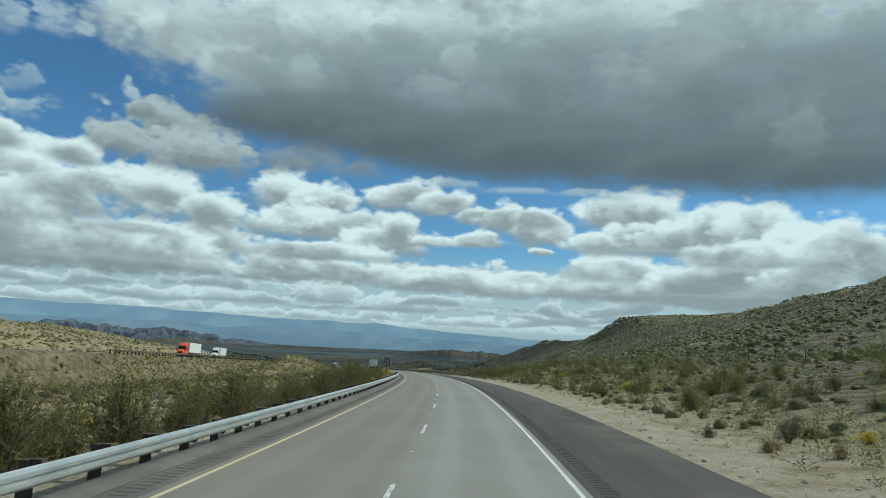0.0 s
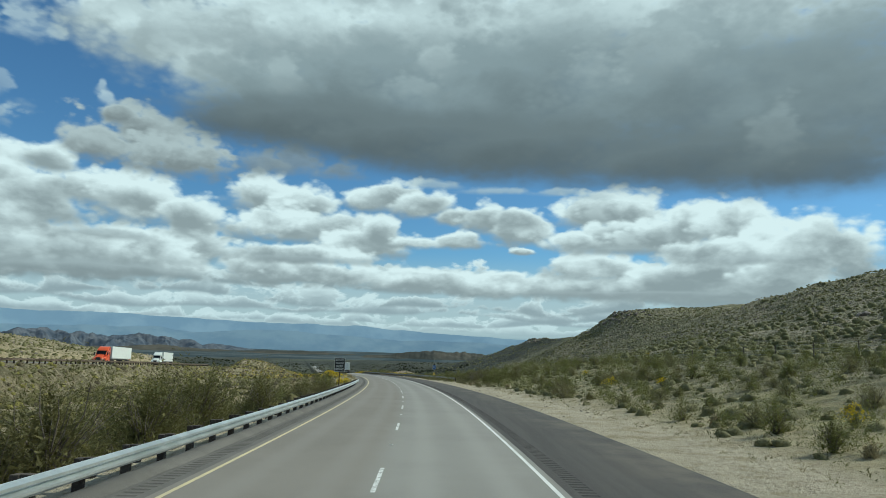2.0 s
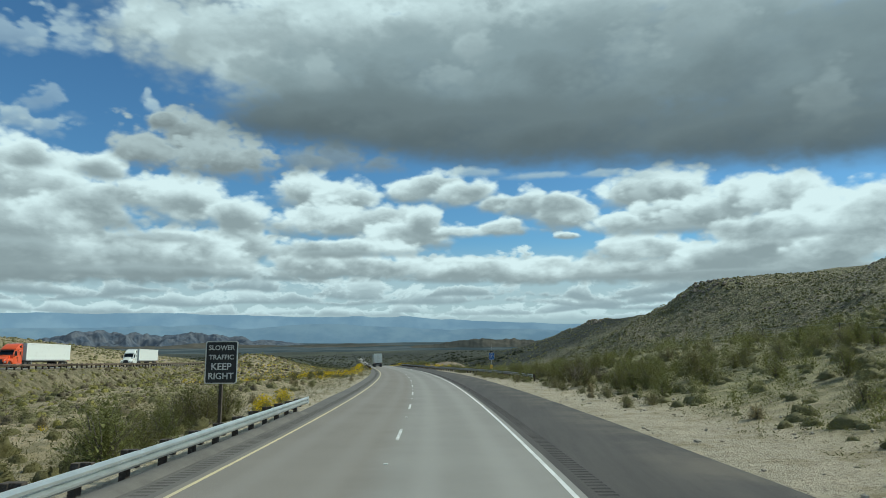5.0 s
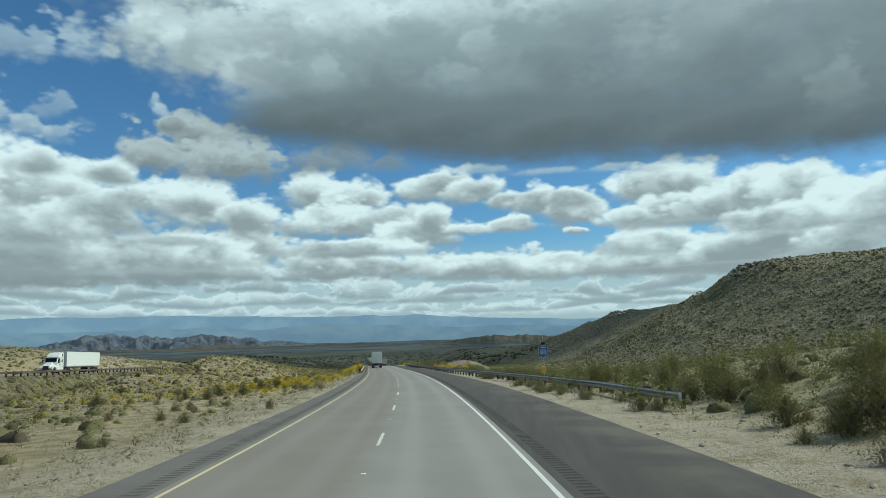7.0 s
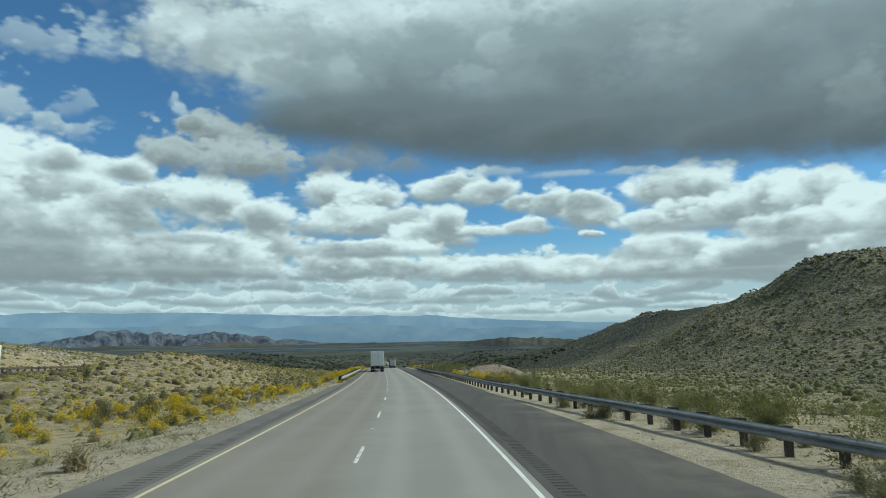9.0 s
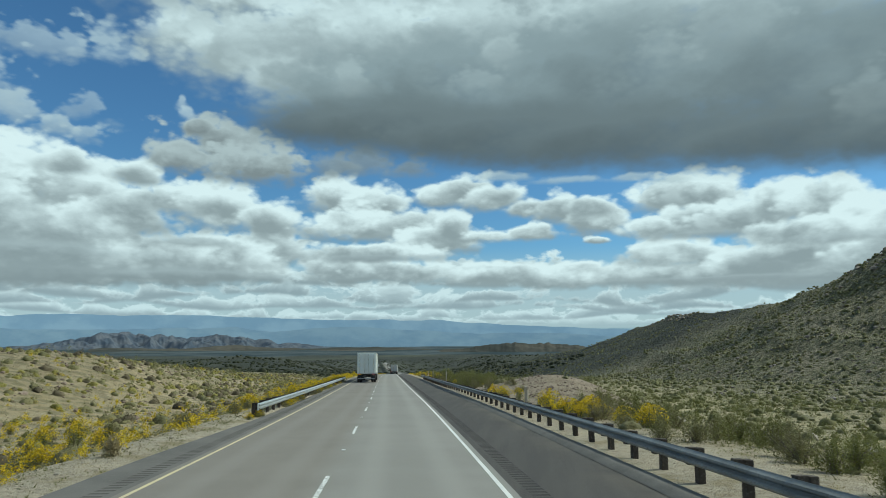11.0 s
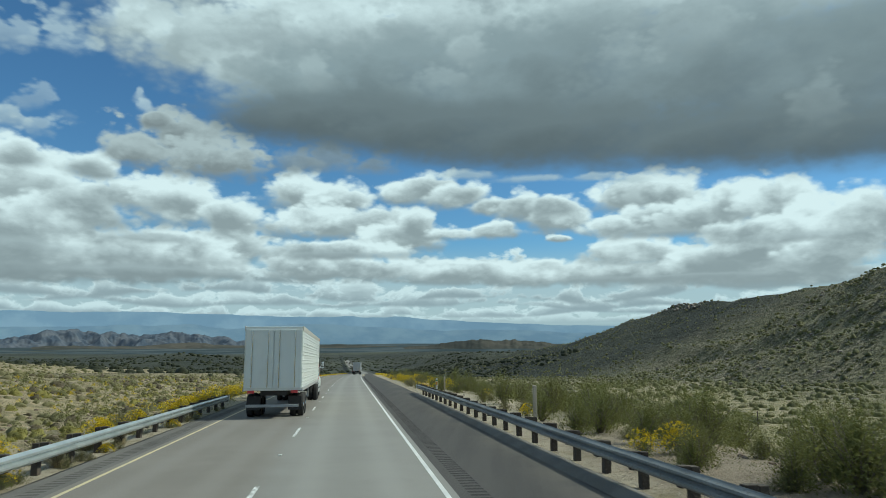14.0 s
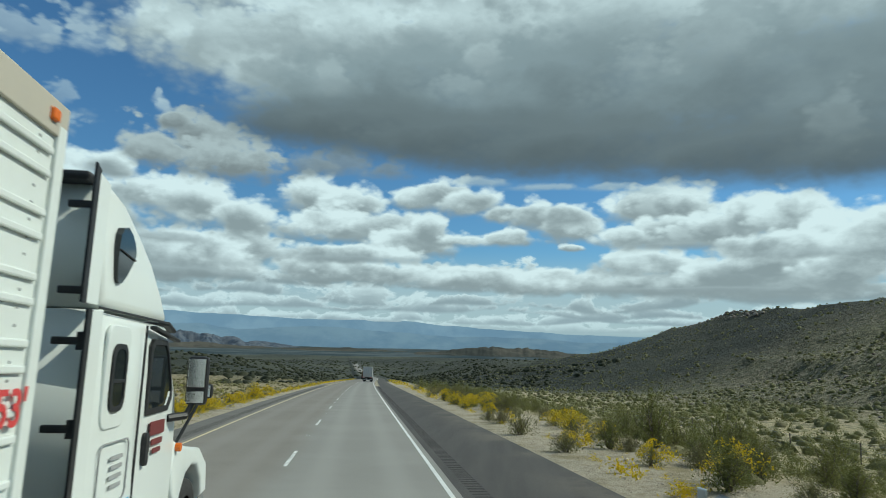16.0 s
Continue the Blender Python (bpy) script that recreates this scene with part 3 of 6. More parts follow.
def steel_look(t, b):
    p = world_xyz(t)
    n, f = noise_tex(t, p, 1.5, 5), noise_tex(t, p, 30.0, 5, 0.7)
    col = blend(t, ramp01(t, n, 0.35, 0.65), (0.58, 0.63, 0.635), (0.70, 0.745, 0.75))
    t.links.new(blend(t, ramp01(t, f, 0.55, 0.75, 0.0, 0.4), col, (0.35, 0.34, 0.32)), b.inputs["Base Color"])
    b.inputs["Metallic"].default_value, b.inputs["Roughness"].default_value = 0.8, 0.36


def leafy(c1, c2, dry):
    def build(t, b):
        info = t.nodes.new("ShaderNodeObjectInfo").outputs["Random"]
        isl = t.nodes.new("ShaderNodeNewGeometry").outputs["Random Per Island"]
        col = blend(t, isl, c1, c2)
        col = blend(t, calc(t, "MULTIPLY", ramp01(t, info, 0.3, 1.0), 0.45), col, dry)
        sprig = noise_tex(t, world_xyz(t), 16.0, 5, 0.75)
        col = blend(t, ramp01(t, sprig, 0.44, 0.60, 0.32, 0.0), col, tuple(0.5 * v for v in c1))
        col = blend(t, ramp01(t, sprig, 0.55, 0.72, 0.0, 0.5), col, tuple(min(1.0, 1.35 * v) for v in c2))
        bump(t, b, sprig, 0.8, 0.06)
        t.links.new(col, b.inputs["Base Color"])
        b.inputs["Roughness"].default_value = 0.75
        thin, both = t.nodes.new("ShaderNodeBsdfTranslucent"), t.nodes.new("ShaderNodeMixShader")
        t.links.new(col, thin.inputs[0])
        both.inputs[0].default_value = 0.35
        t.links.new(b.outputs[0], both.inputs[1])
        t.links.new(thin.outputs[0], both.inputs[2])
        t.links.new(both.outputs[0], t.nodes["Material Output"].inputs[0])
    return build


M_GROUND = material("desert_ground", ground_look)
M_LANE = material("worn_lane_asphalt", lane_look)
M_SHOULDER = material("dark_shoulder_asphalt", shoulder_look)
M_SHOULDER_PALE = material("grey_shoulder_asphalt", mottled((0.105, 0.10, 0.092), (0.145, 0.138, 0.125), (0.19, 0.18, 0.165), 0.5, 60.0, 0.9, 0.3, 0.006))
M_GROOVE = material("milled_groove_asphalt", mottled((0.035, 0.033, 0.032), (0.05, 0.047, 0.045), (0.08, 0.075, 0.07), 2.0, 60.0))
M_GROOVE_PALE = material("pale_groove_asphalt", mottled((0.086, 0.08, 0.073), (0.108, 0.101, 0.092), (0.135, 0.125, 0.113), 2.0, 60.0))
M_WHITE = material("white_line_paint", paint_look((0.74, 0.75, 0.73), (0.42, 0.42, 0.40)))
def dash_look(t, b):
    p = world_xyz(t)
    col = blend(t, ramp01(t, noise_tex(t, p, 9.0, 7, 0.75), 0.48, 0.56), (0.76, 0.77, 0.75), (0.30, 0.295, 0.28))
    t.links.new(col, b.inputs["Base Color"])
    b.inputs["Roughness"].default_value = 0.65


M_DASH = material("flaking_white_dash_paint", dash_look)
M_YELLOW = material("yellow_line_paint", paint_look((0.62, 0.53, 0.31), (0.40, 0.355, 0.25)))
M_STEEL = material("galvanised_steel", steel_look)
M_STEEL_OLD = material("weathered_grey_steel", mottled((0.20, 0.21, 0.21), (0.28, 0.29, 0.29), (0.14, 0.13, 0.12), 1.0, 16.0, 0.55, 0.05))
M_DIKE = material("pale_asphalt_dike", mottled((0.10, 0.095, 0.086), (0.145, 0.138, 0.125), (0.19, 0.18, 0.165), 0.8, 40.0, 0.9, 0.4, 0.01))
M_POST = material("dark_creosoted_wood", mottled((0.045, 0.035, 0.028), (0.08, 0.065, 0.05), (0.14, 0.12, 0.10), 1.2, 18.0))
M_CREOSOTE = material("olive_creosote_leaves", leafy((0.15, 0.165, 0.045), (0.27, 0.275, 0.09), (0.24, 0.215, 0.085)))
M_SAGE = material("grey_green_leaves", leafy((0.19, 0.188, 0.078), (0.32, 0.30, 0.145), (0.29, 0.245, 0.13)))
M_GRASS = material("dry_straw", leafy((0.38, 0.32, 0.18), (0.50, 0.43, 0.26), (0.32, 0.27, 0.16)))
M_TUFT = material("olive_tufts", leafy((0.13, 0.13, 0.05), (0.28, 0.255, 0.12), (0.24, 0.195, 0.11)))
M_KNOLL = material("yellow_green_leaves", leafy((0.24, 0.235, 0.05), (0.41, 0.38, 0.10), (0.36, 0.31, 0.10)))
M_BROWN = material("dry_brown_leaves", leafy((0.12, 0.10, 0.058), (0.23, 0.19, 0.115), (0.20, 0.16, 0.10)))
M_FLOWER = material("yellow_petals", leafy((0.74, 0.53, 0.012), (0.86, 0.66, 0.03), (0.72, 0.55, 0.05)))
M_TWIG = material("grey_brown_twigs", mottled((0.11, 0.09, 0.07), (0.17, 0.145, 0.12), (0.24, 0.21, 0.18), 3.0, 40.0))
# leaf tones darkened to stand in for cloud shade on the far hills
M_SHADED_SCRUB = material("cloud_shaded_scrub", leafy((0.032, 0.04, 0.018), (0.06, 0.066, 0.03), (0.07, 0.065, 0.035)))
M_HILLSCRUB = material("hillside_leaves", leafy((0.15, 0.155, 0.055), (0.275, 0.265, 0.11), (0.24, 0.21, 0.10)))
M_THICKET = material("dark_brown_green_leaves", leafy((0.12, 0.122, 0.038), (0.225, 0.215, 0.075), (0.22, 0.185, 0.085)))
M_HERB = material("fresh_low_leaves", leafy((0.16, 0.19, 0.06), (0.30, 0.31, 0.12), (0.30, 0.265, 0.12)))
M_ROCK = material("brown_rock", mottled((0.17, 0.14, 0.11), (0.28, 0.24, 0.20), (0.36, 0.33, 0.29), 0.9, 9.0, relief=0.8, depth=0.05))

M_PALE_STONE = material("pale_verge_stone", mottled((0.36, 0.31, 0.24), (0.47, 0.42, 0.34), (0.28, 0.23, 0.17), 1.5, 14.0, relief=0.6, depth=0.03))
M_RED_ROCK = material("red_brown_rock", mottled((0.20, 0.145, 0.11), (0.31, 0.24, 0.19), (0.40, 0.34, 0.28), 0.9, 9.0, relief=0.8, depth=0.05))


# ---- the lie of the land: s runs along the road, o across it, in metres from the white edge line ----
S_NODE = np.array([-200, -20, 20, 60, 100, 140, 180, 220, 260, 300, 340, 380, 420, 460, 500, 540, 640, 760, 900, 1200, 1500, 6000.0])
HEADING = np.radians([-4.0, -1.0, 1.0, 3.25, 5.65, 7.95, 10.15, 11.95, 12.85, 12.7, 12.45, 12.1, 11.7, 11.3, 10.9, 10.5, 10.5, 11.5, 14.0, 14.0, 14.0, 14.0])
GRADE = np.array([-0.025, -0.025, -0.0285, -0.0344, -0.04, -0.0395, -0.041, -0.0442, -0.044, -0.043, -0.048, -0.0525, -0.055, -0.057, -0.058, -0.058, -0.058, -0.056, -0.045, -0.018, -0.010, -0.003])
LINE_S = np.arange(-200.0, 5600.0, 2.0)
LINE_H = np.interp(LINE_S, S_NODE, HEADING)
LINE = np.cumsum(np.stack([-np.sin(LINE_H), np.cos(LINE_H), np.interp(LINE_S, S_NODE, GRADE)], 1) * 2.0, 0)
LINE -= LINE[100]
MEAN_H = radians(8.0)


def place(s, o):
    """Level place (x, y) and the road's height at s, o."""
    s, o = np.asarray(s, float), np.asarray(o, float)
    h = np.interp(s, LINE_S, LINE_H)
    near = np.clip(o, -70, 70)
    x = np.interp(s, LINE_S, LINE[:, 0]) + np.cos(h) * near + math.cos(MEAN_H) * (o - near)
    y = np.interp(s, LINE_S, LINE[:, 1]) + np.sin(h) * near + math.sin(MEAN_H) * (o - near)
    return x, y, np.interp(s, LINE_S, LINE[:, 2])


def soft_step(x, a, b):
    u = np.clip((x - a) / (b - a), 0, 1)
    return u * u * (3 - 2 * u)


def waves(x, y, size, seed, octaves=4):
    """Smooth value noise on arrays, -1 to 1."""
    out, amp, total = 0.0, 1.0, 0.0
    for k in range(octaves):
        rng = np.random.RandomState(seed + k)
        table = rng.rand(128, 128)
        u, v = x / size + 31.7 * k, y / size + 17.3 * k
        i, j = np.floor(u).astype(int), np.floor(v).astype(int)
        fu, fv = u - i, v - j
        fu, fv = fu * fu * (3 - 2 * fu), fv * fv * (3 - 2 * fv)
        a, b = table[i % 128, j % 128], table[(i + 1) % 128, j % 128]
        c, d = table[i % 128, (j + 1) % 128], table[(i + 1) % 128, (j + 1) % 128]
        out = out + amp * ((a * (1 - fu) + b * fu) * (1 - fv) + (c * (1 - fu) + d * fu) * fv - 0.5) * 2
        total += amp
        amp, size = amp * 0.5, size * 0.5
    return out / total


def edge_right(s):
    return np.interp(s, [-200, 20, 180, 212, 400], [3.95, 4.1, 4.2, 3.55, 3.5])


def edge_left(s):
    return np.interp(s, [-200, 115, 130, 225, 240, 310, 325], [-8.62, -8.62, -8.92, -8.92, -8.42, -8.42, -8.8])


def bare(s, o):
    """How bare the sandy mound beside the wash is."""
    s, o = np.asarray(s, float), np.asarray(o, float)
    return np.exp(-(((s - 265) / 16) ** 2 + ((o - 17) / 6.8) ** 2) ** 2)


FAR_HILL = [14, 12.5, 9.2, 8.3, 9.6, 6.2, 0, -5]


def relief(s, o):
    """Height of the land above the road's height, how rocky it is, and how far painted cloud shade darkens it."""
    s, o = np.broadcast_arrays(np.asarray(s, float), np.asarray(o, float))
    x, y, _ = place(s, o)
    # to the right: verge, bank, then the long hill
    toe = np.interp(s, [-200, 60, 160, 230, 330, 420, 560, 700, 900], [25, 22, 30, 70, 92, 85, 80, 75, 60])
    crest = np.interp(s, [-200, 100, 230, 300, 380, 425, 460, 520, 650, 800, 950], [300, 260, 225, 195, 160, 158, 160, 165, 175, 160, 130])
    top = np.interp(s, [-200, 100, 230, 290, 340, 372, 398, 412, 424, 445, 480, 520, 560, 620, 680, 740, 830, 950, 1150], [66, 66, 61, 48, 37.5, 37, 42.3, 42.5, 39, 35, 32, 33, 35, 38, 35, 28, 21, 13, 3])
    u = np.clip((o - toe) / (crest - toe), 0, None)
    hill = top * np.where(u < 1, u ** 1.12, 1 + 0.12 * np.minimum(u - 1, 1.5))
    apron = np.interp(s, [-200, 40, 100, 150, 180, 215, 300, 400, 600], [2.0, 2.5, 3.6, 3.4, 1.0, -2.6, -3.2, -2.5, -2.0])
    bank = apron * soft_step(o, 6.5, 24)
    mound = 2.5 * np.exp(-((s - 266) / 11.0) ** 2 - ((o - 14.5) / 6.0) ** 2)
    right = bank + hill + mound
    # to the left: the wash between the roads, the other road's bank, the far hills
    drop = np.interp(s, [-200, 90, 125, 200, 235, 320, 400, 700], [-2.2, -2.0, -0.5, -0.7, -0.9, -1.2, -2.0, -3.0])
    knoll = np.interp(s, [-200, 60, 150, 215, 245, 272, 300, 330, 380, 500], [-1.8, -1.8, -1.9, -0.8, 1.9, 3.0, 3.0, 2.2, 0.0, -1.0])
    dip = np.interp(s, [-200, 100, 200, 271, 300, 340, 500], [-2.4, -2.4, -2.2, -1.5, 0.3, 0.6, -1.0])
    over = np.interp(s, [-200, 120, 300, 400, 600, 900], [1.3, 1.3, 1.35, 1.2, 0.5, 0.0])
    q = -o
    left = drop * soft_step(q, 9.6, 15)
    left = left + (knoll - drop) * soft_step(q, 20, 39)
    left = left + (dip - knoll) * soft_step(q, 41, 49)
    left = left + (over - dip) * soft_step(q, 49.5, 54.5)
    left = left + np.interp(s, [-200, 200, 310, 330, 360, 400], [2.0, 2.0, 2.4, 3.0, 2.4, 1.0]) * soft_step(q, 75, 88)
    far = np.interp(s, [-200, 100, 250, 330, 400, 480, 600, 900], FAR_HILL)
    left = left + far * soft_step(q, 78, 160) - 0.5 * far * soft_step(q, 200, 420)
    h = np.where(o > 0, right, left)
    away = np.maximum(o - edge_right(s), edge_left(s) - o)
    rough = soft_step(away, 1.0, 40.0)
    keep = 1 - soft_step(q, 48, 54) * (1 - soft_step(q, 75, 82))
    far_fade = 1 - 0.65 * soft_step(s, 700, 1400)
    h = h + (0.10 * waves(x, y, 3.0, 5) + 2.2 * rough * rough * waves(x, y, 34.0, 9, 5)) * soft_step(away, 0.2, 3.0) * keep * far_fade
    steep = soft_step(u, 0.0, 0.35)
    h = h + np.where(o > 0, 2.0 * waves(x, y, 13.0, 55, 5) * soft_step(u, 0.02, 0.3) * far_fade, 0.0)
    gully = np.abs(waves(x + 0.4 * y, y * 0.45, 42.0, 21, 4))
    h = h - np.where(o > 0, 6.0 * gully * soft_step(u, 0.0, 0.5) * (1 - 0.7 * soft_step(u, 0.7, 1.0)), 0.0)
    # low dark hills across the way, then the valley floor
    low = soft_step(s, 620, 900) * (1 - soft_step(s, 1500, 2300))
    h = h + low * (7.0 + 20.0 * waves(x, y, 300.0, 33, 5)) * soft_step(np.abs(o + 4), 25, 160)
    plain = soft_step(s, 1100, 2200)
    h = h * (1 - 0.92 * plain)
    h = np.where(away < 0.0, -0.06, h - 0.03 * (1 - soft_step(away, 0.0, 1.5)))
    # the last value masks the cloud shade painted on the far ground
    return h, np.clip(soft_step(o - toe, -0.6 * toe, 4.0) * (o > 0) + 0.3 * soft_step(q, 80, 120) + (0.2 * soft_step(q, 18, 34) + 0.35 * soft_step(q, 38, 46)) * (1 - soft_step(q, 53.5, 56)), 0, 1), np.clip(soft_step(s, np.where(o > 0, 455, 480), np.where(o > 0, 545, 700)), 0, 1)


def land(s, o):
    x, y, z = place(s, o)
    return np.stack([x, y, z + relief(s, o)[0]], -1)


def rows_of(lo, hi, step, end, grow):
    vals = list(np.arange(lo, hi, step))
    while vals[-1] < end:
        step *= grow
        vals.append(vals[-1] + step)
    return np.array(vals)


def sheet(name, s_vals, o_vals, mat, zfun, attrs=None):
    """A sheet of quads over s, o."""
    S, O = np.meshgrid(s_vals, o_vals, indexing="ij")
    co = zfun(S, O).reshape(-1, 3)
    n, m = S.shape
    idx = np.arange(n * m).reshape(n, m)
    quads = np.stack([idx[:-1, :-1], idx[:-1, 1:], idx[1:, 1:], idx[1:, :-1]], -1).reshape(-1, 4)
    me = bpy.data.meshes.new(name)
    me.vertices.add(len(co))
    me.vertices.foreach_set("co", co.ravel())
    me.loops.add(quads.size)
    me.loops.foreach_set("vertex_index", quads.ravel())
    me.polygons.add(len(quads))
    me.polygons.foreach_set("loop_start", np.arange(0, quads.size, 4))
    for nm, fn in (attrs or {}).items():
        a = me.attributes.new(nm, "FLOAT", "POINT")
        a.data.foreach_set("value", np.ascontiguousarray(fn(S, O), dtype=np.float32).ravel())
    me.update()
    me.validate()
    me.polygons.foreach_set("use_smooth", np.ones(len(quads), bool))
    me.materials.append(mat)
    return new(name, me)


right_o = rows_of(3.55, 30.0, 0.6, 3600.0, 1.035)
left_o = -rows_of(8.58, 40.0, 0.55, 3600.0, 1.04)[::-1]
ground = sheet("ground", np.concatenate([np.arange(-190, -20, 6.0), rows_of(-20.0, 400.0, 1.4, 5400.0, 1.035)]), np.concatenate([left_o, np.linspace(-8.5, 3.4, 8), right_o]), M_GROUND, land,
               {"lush": lambda s, o: soft_step(-o, 8.9, 9.6) * (1 - soft_step(-o, 13, 18)) * soft_step(s, 178, 196) * (1 - soft_step(s, 232, 244)) + soft_step(o, 6.0, 9.0) * (1 - bare(s, o)) * np.interp(s, [0, 170, 240, 290], [1, 1, 0.85, 0.75]), "rocky": lambda s, o: relief(s, o)[1] * (1 - 0.8 * bare(s, o)), "earthy": lambda s, o: np.maximum(bare(s, o), 0.85 * soft_step(o, 3.8, 4.6) * (1 - soft_step(o, 20, 27)) * soft_step(s, 228, 244) * (1 - soft_step(s, 282, 300))), "cloud_shaded": lambda s, o: relief(s, o)[2],
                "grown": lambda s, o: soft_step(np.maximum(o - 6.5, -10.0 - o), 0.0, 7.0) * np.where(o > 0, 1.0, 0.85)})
tagged(ground, "pale sandy desert ground with gravel, rock and low scrub", "ground", kind="structure")


def road_z(dz):
    def f(s, o):
        x, y, z = place(s, o)
        return np.stack([x, y, z + dz], -1)
    return f


ROAD_S = np.concatenate([np.arange(-190, 420, 3.0), np.arange(420, 1500, 10.0)])
across = {"across": lambda s, o: o}
road = sheet("road", ROAD_S, np.array([-7.55, -5.5, -3.66, -1.8, 0.2]), M_LANE, road_z(0.0), across)
tagged(road, "two worn pale grey asphalt lanes going downhill", "road", kind="structure")
tagged(sheet("shoulder_right", ROAD_S, np.array([0.95, 2.0, 3.0, 3.6]), M_SHOULDER, lambda s, o: road_z(0.0)(s, np.where(o > 3.5, edge_right(s) + 0.05 * waves(s, o, 1.3, 71, 3), o)), across), "dark asphalt shoulder beside the lanes", "road shoulder", kind="structure")
tagged(sheet("shoulder_left", ROAD_S, np.array([-8.62, -8.5, -8.35]), M_SHOULDER_PALE, lambda s, o: road_z(0.0)(s, np.where(o < -8.6, edge_left(s) + 0.05 * waves(s, o, 1.3, 72, 3), o)), across), "narrow dark asphalt shoulder beside the yellow line", "road shoulder", kind="structure")
tagged(sheet("edge_line_white", ROAD_S, np.array([-0.05, 0.05]), M_WHITE, road_z(0.004)), "solid white edge line painted on the asphalt", "road marking", kind="structure")
tagged(sheet("edge_line_yellow", ROAD_S, np.array([-7.375, -7.275]), M_YELLOW, road_z(0.004)), "solid yellow edge line painted on the asphalt", "road marking", kind="structure")


def rumble(name, o0, o1, g0, g1, mat, groove):
    """A strip of asphalt with milled grooves across it."""
    s_vals, z_vals, cut = [], [], []
    s = -12.0
    while s < 420.0:
        for ds, z in ((0.0, 0.0), (0.035, -0.013), (0.145, -0.013), (0.18, 0.0)):
            s_vals.append(s + ds)
            z_vals.append(z)
        s += 0.305
    s_vals, z_vals = np.array(s_vals), np.array(z_vals)
    o_vals = np.array([o0, g0, g0 + 0.03, g1 - 0.03, g1, o1])
    S, O = np.meshgrid(s_vals, o_vals, indexing="ij")
    inside = (O > g0 + 0.01) & (O < g1 - 0.01)
    x, y, z = place(S, O)
    co = np.stack([x, y, z + np.where(inside, z_vals[:, None], 0.0)], -1).reshape(-1, 3)
    n, m = S.shape
    idx = np.arange(n * m).reshape(n, m)
    quads = np.stack([idx[:-1, :-1], idx[:-1, 1:], idx[1:, 1:], idx[1:, :-1]], -1).reshape(-1, 4)
    me = bpy.data.meshes.new(name)
    me.from_pydata(co, [], quads.tolist())
    a = me.attributes.new("across", "FLOAT", "POINT")
    a.data.foreach_set("value", O.astype(np.float32).ravel())
    me.materials.append(mat)
    me.materials.append(groove)
    # groove faces take the groove material, darker than the strip around them
    row, col = np.divmod(np.arange(len(quads)), m - 1)
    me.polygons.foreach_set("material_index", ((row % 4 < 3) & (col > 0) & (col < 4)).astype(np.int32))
    me.update()
    return tagged(new(name, me), "strip of milled grooves across the dark asphalt", "rumble strip", kind="structure")


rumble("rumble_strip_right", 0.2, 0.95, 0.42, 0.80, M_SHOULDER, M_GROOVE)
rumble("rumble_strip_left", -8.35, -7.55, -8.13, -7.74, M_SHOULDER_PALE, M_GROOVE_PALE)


def part(name, me, mat, parent=None, label=""):
    """Link a mesh as one object, under a thing or a part."""
    if isinstance(me, bmesh.types.BMesh):
        bm, me = me, bpy.data.meshes.new(name)
        bm.to_mesh(me)
        bm.free()
    if mat is not None and not me.materials:
        me.materials.append(mat)
    ob = new(name, me)
    ob.parent = parent
    if label:
        ob["label"] = label
    return ob


def box(bm, size, at=(0, 0, 0), bevel=0.0, turn=None):
    """A box with rounded edges, added to bm."""
    m = Matrix.Translation(at) @ (turn or Matrix()) @ Matrix.Diagonal((*size, 1))
    made = bmesh.ops.create_cube(bm, size=1, matrix=m)["verts"]
    if bevel:
        bmesh.ops.bevel(bm, geom=list({e for v in made for e in v.link_edges}), offset=bevel, segments=2, affect="EDGES", profile=0.5)
    return bm


def frame_at(s, o, dz=0.0):
    """A pose at s, o whose y axis runs along the road."""
    x, y, z = (float(v) for v in place(s, o))
    h = float(np.interp(s, LINE_S, LINE_H))
    return pose(x, y, z + dz, math.degrees(math.atan(float(np.interp(s, S_NODE, GRADE)))), 0, math.degrees(h))


# lane dashes and the small raised markers between them
for k in range(-1, 62):
    s = -0.27 + 12.19 * k
    ss = np.linspace(s - 1.52, s + 1.52, 5)
    d = sheet("lane_dash", ss, np.array([-3.71, -3.61]), M_DASH, road_z(0.004))
    tagged(d, "short worn white dash painted between the lanes", "road marking", "lane dashes", "structure")
bm = box(bmesh.new(), (0.11, 0.10, 0.02), (0, 0, 0.01), 0.006)
marker = part("lane_marker", bm, M_WHITE)
marker.matrix_basis = frame_at(-0.27 + 6.1, -3.66)
tagged(marker, "small white raised marker stuck to the asphalt", "road marker", "lane markers")
for k in range(1, 34):
    copy_thing(marker, frame_at(-0.27 + 6.1 + 12.19 * k, -3.66))


# ---- guard rails ----
def beam_profile():
    """The folded outline of a steel beam, as (out, up)."""
    pts = [(0.0, 0.0), (0.01, 0.02), (0.085, 0.06), (0.085, 0.105), (0.01, 0.145), (0.0, 0.156), (0.01, 0.167), (0.085, 0.207), (0.085, 0.252), (0.01, 0.292), (0.0, 0.312)]
    return pts


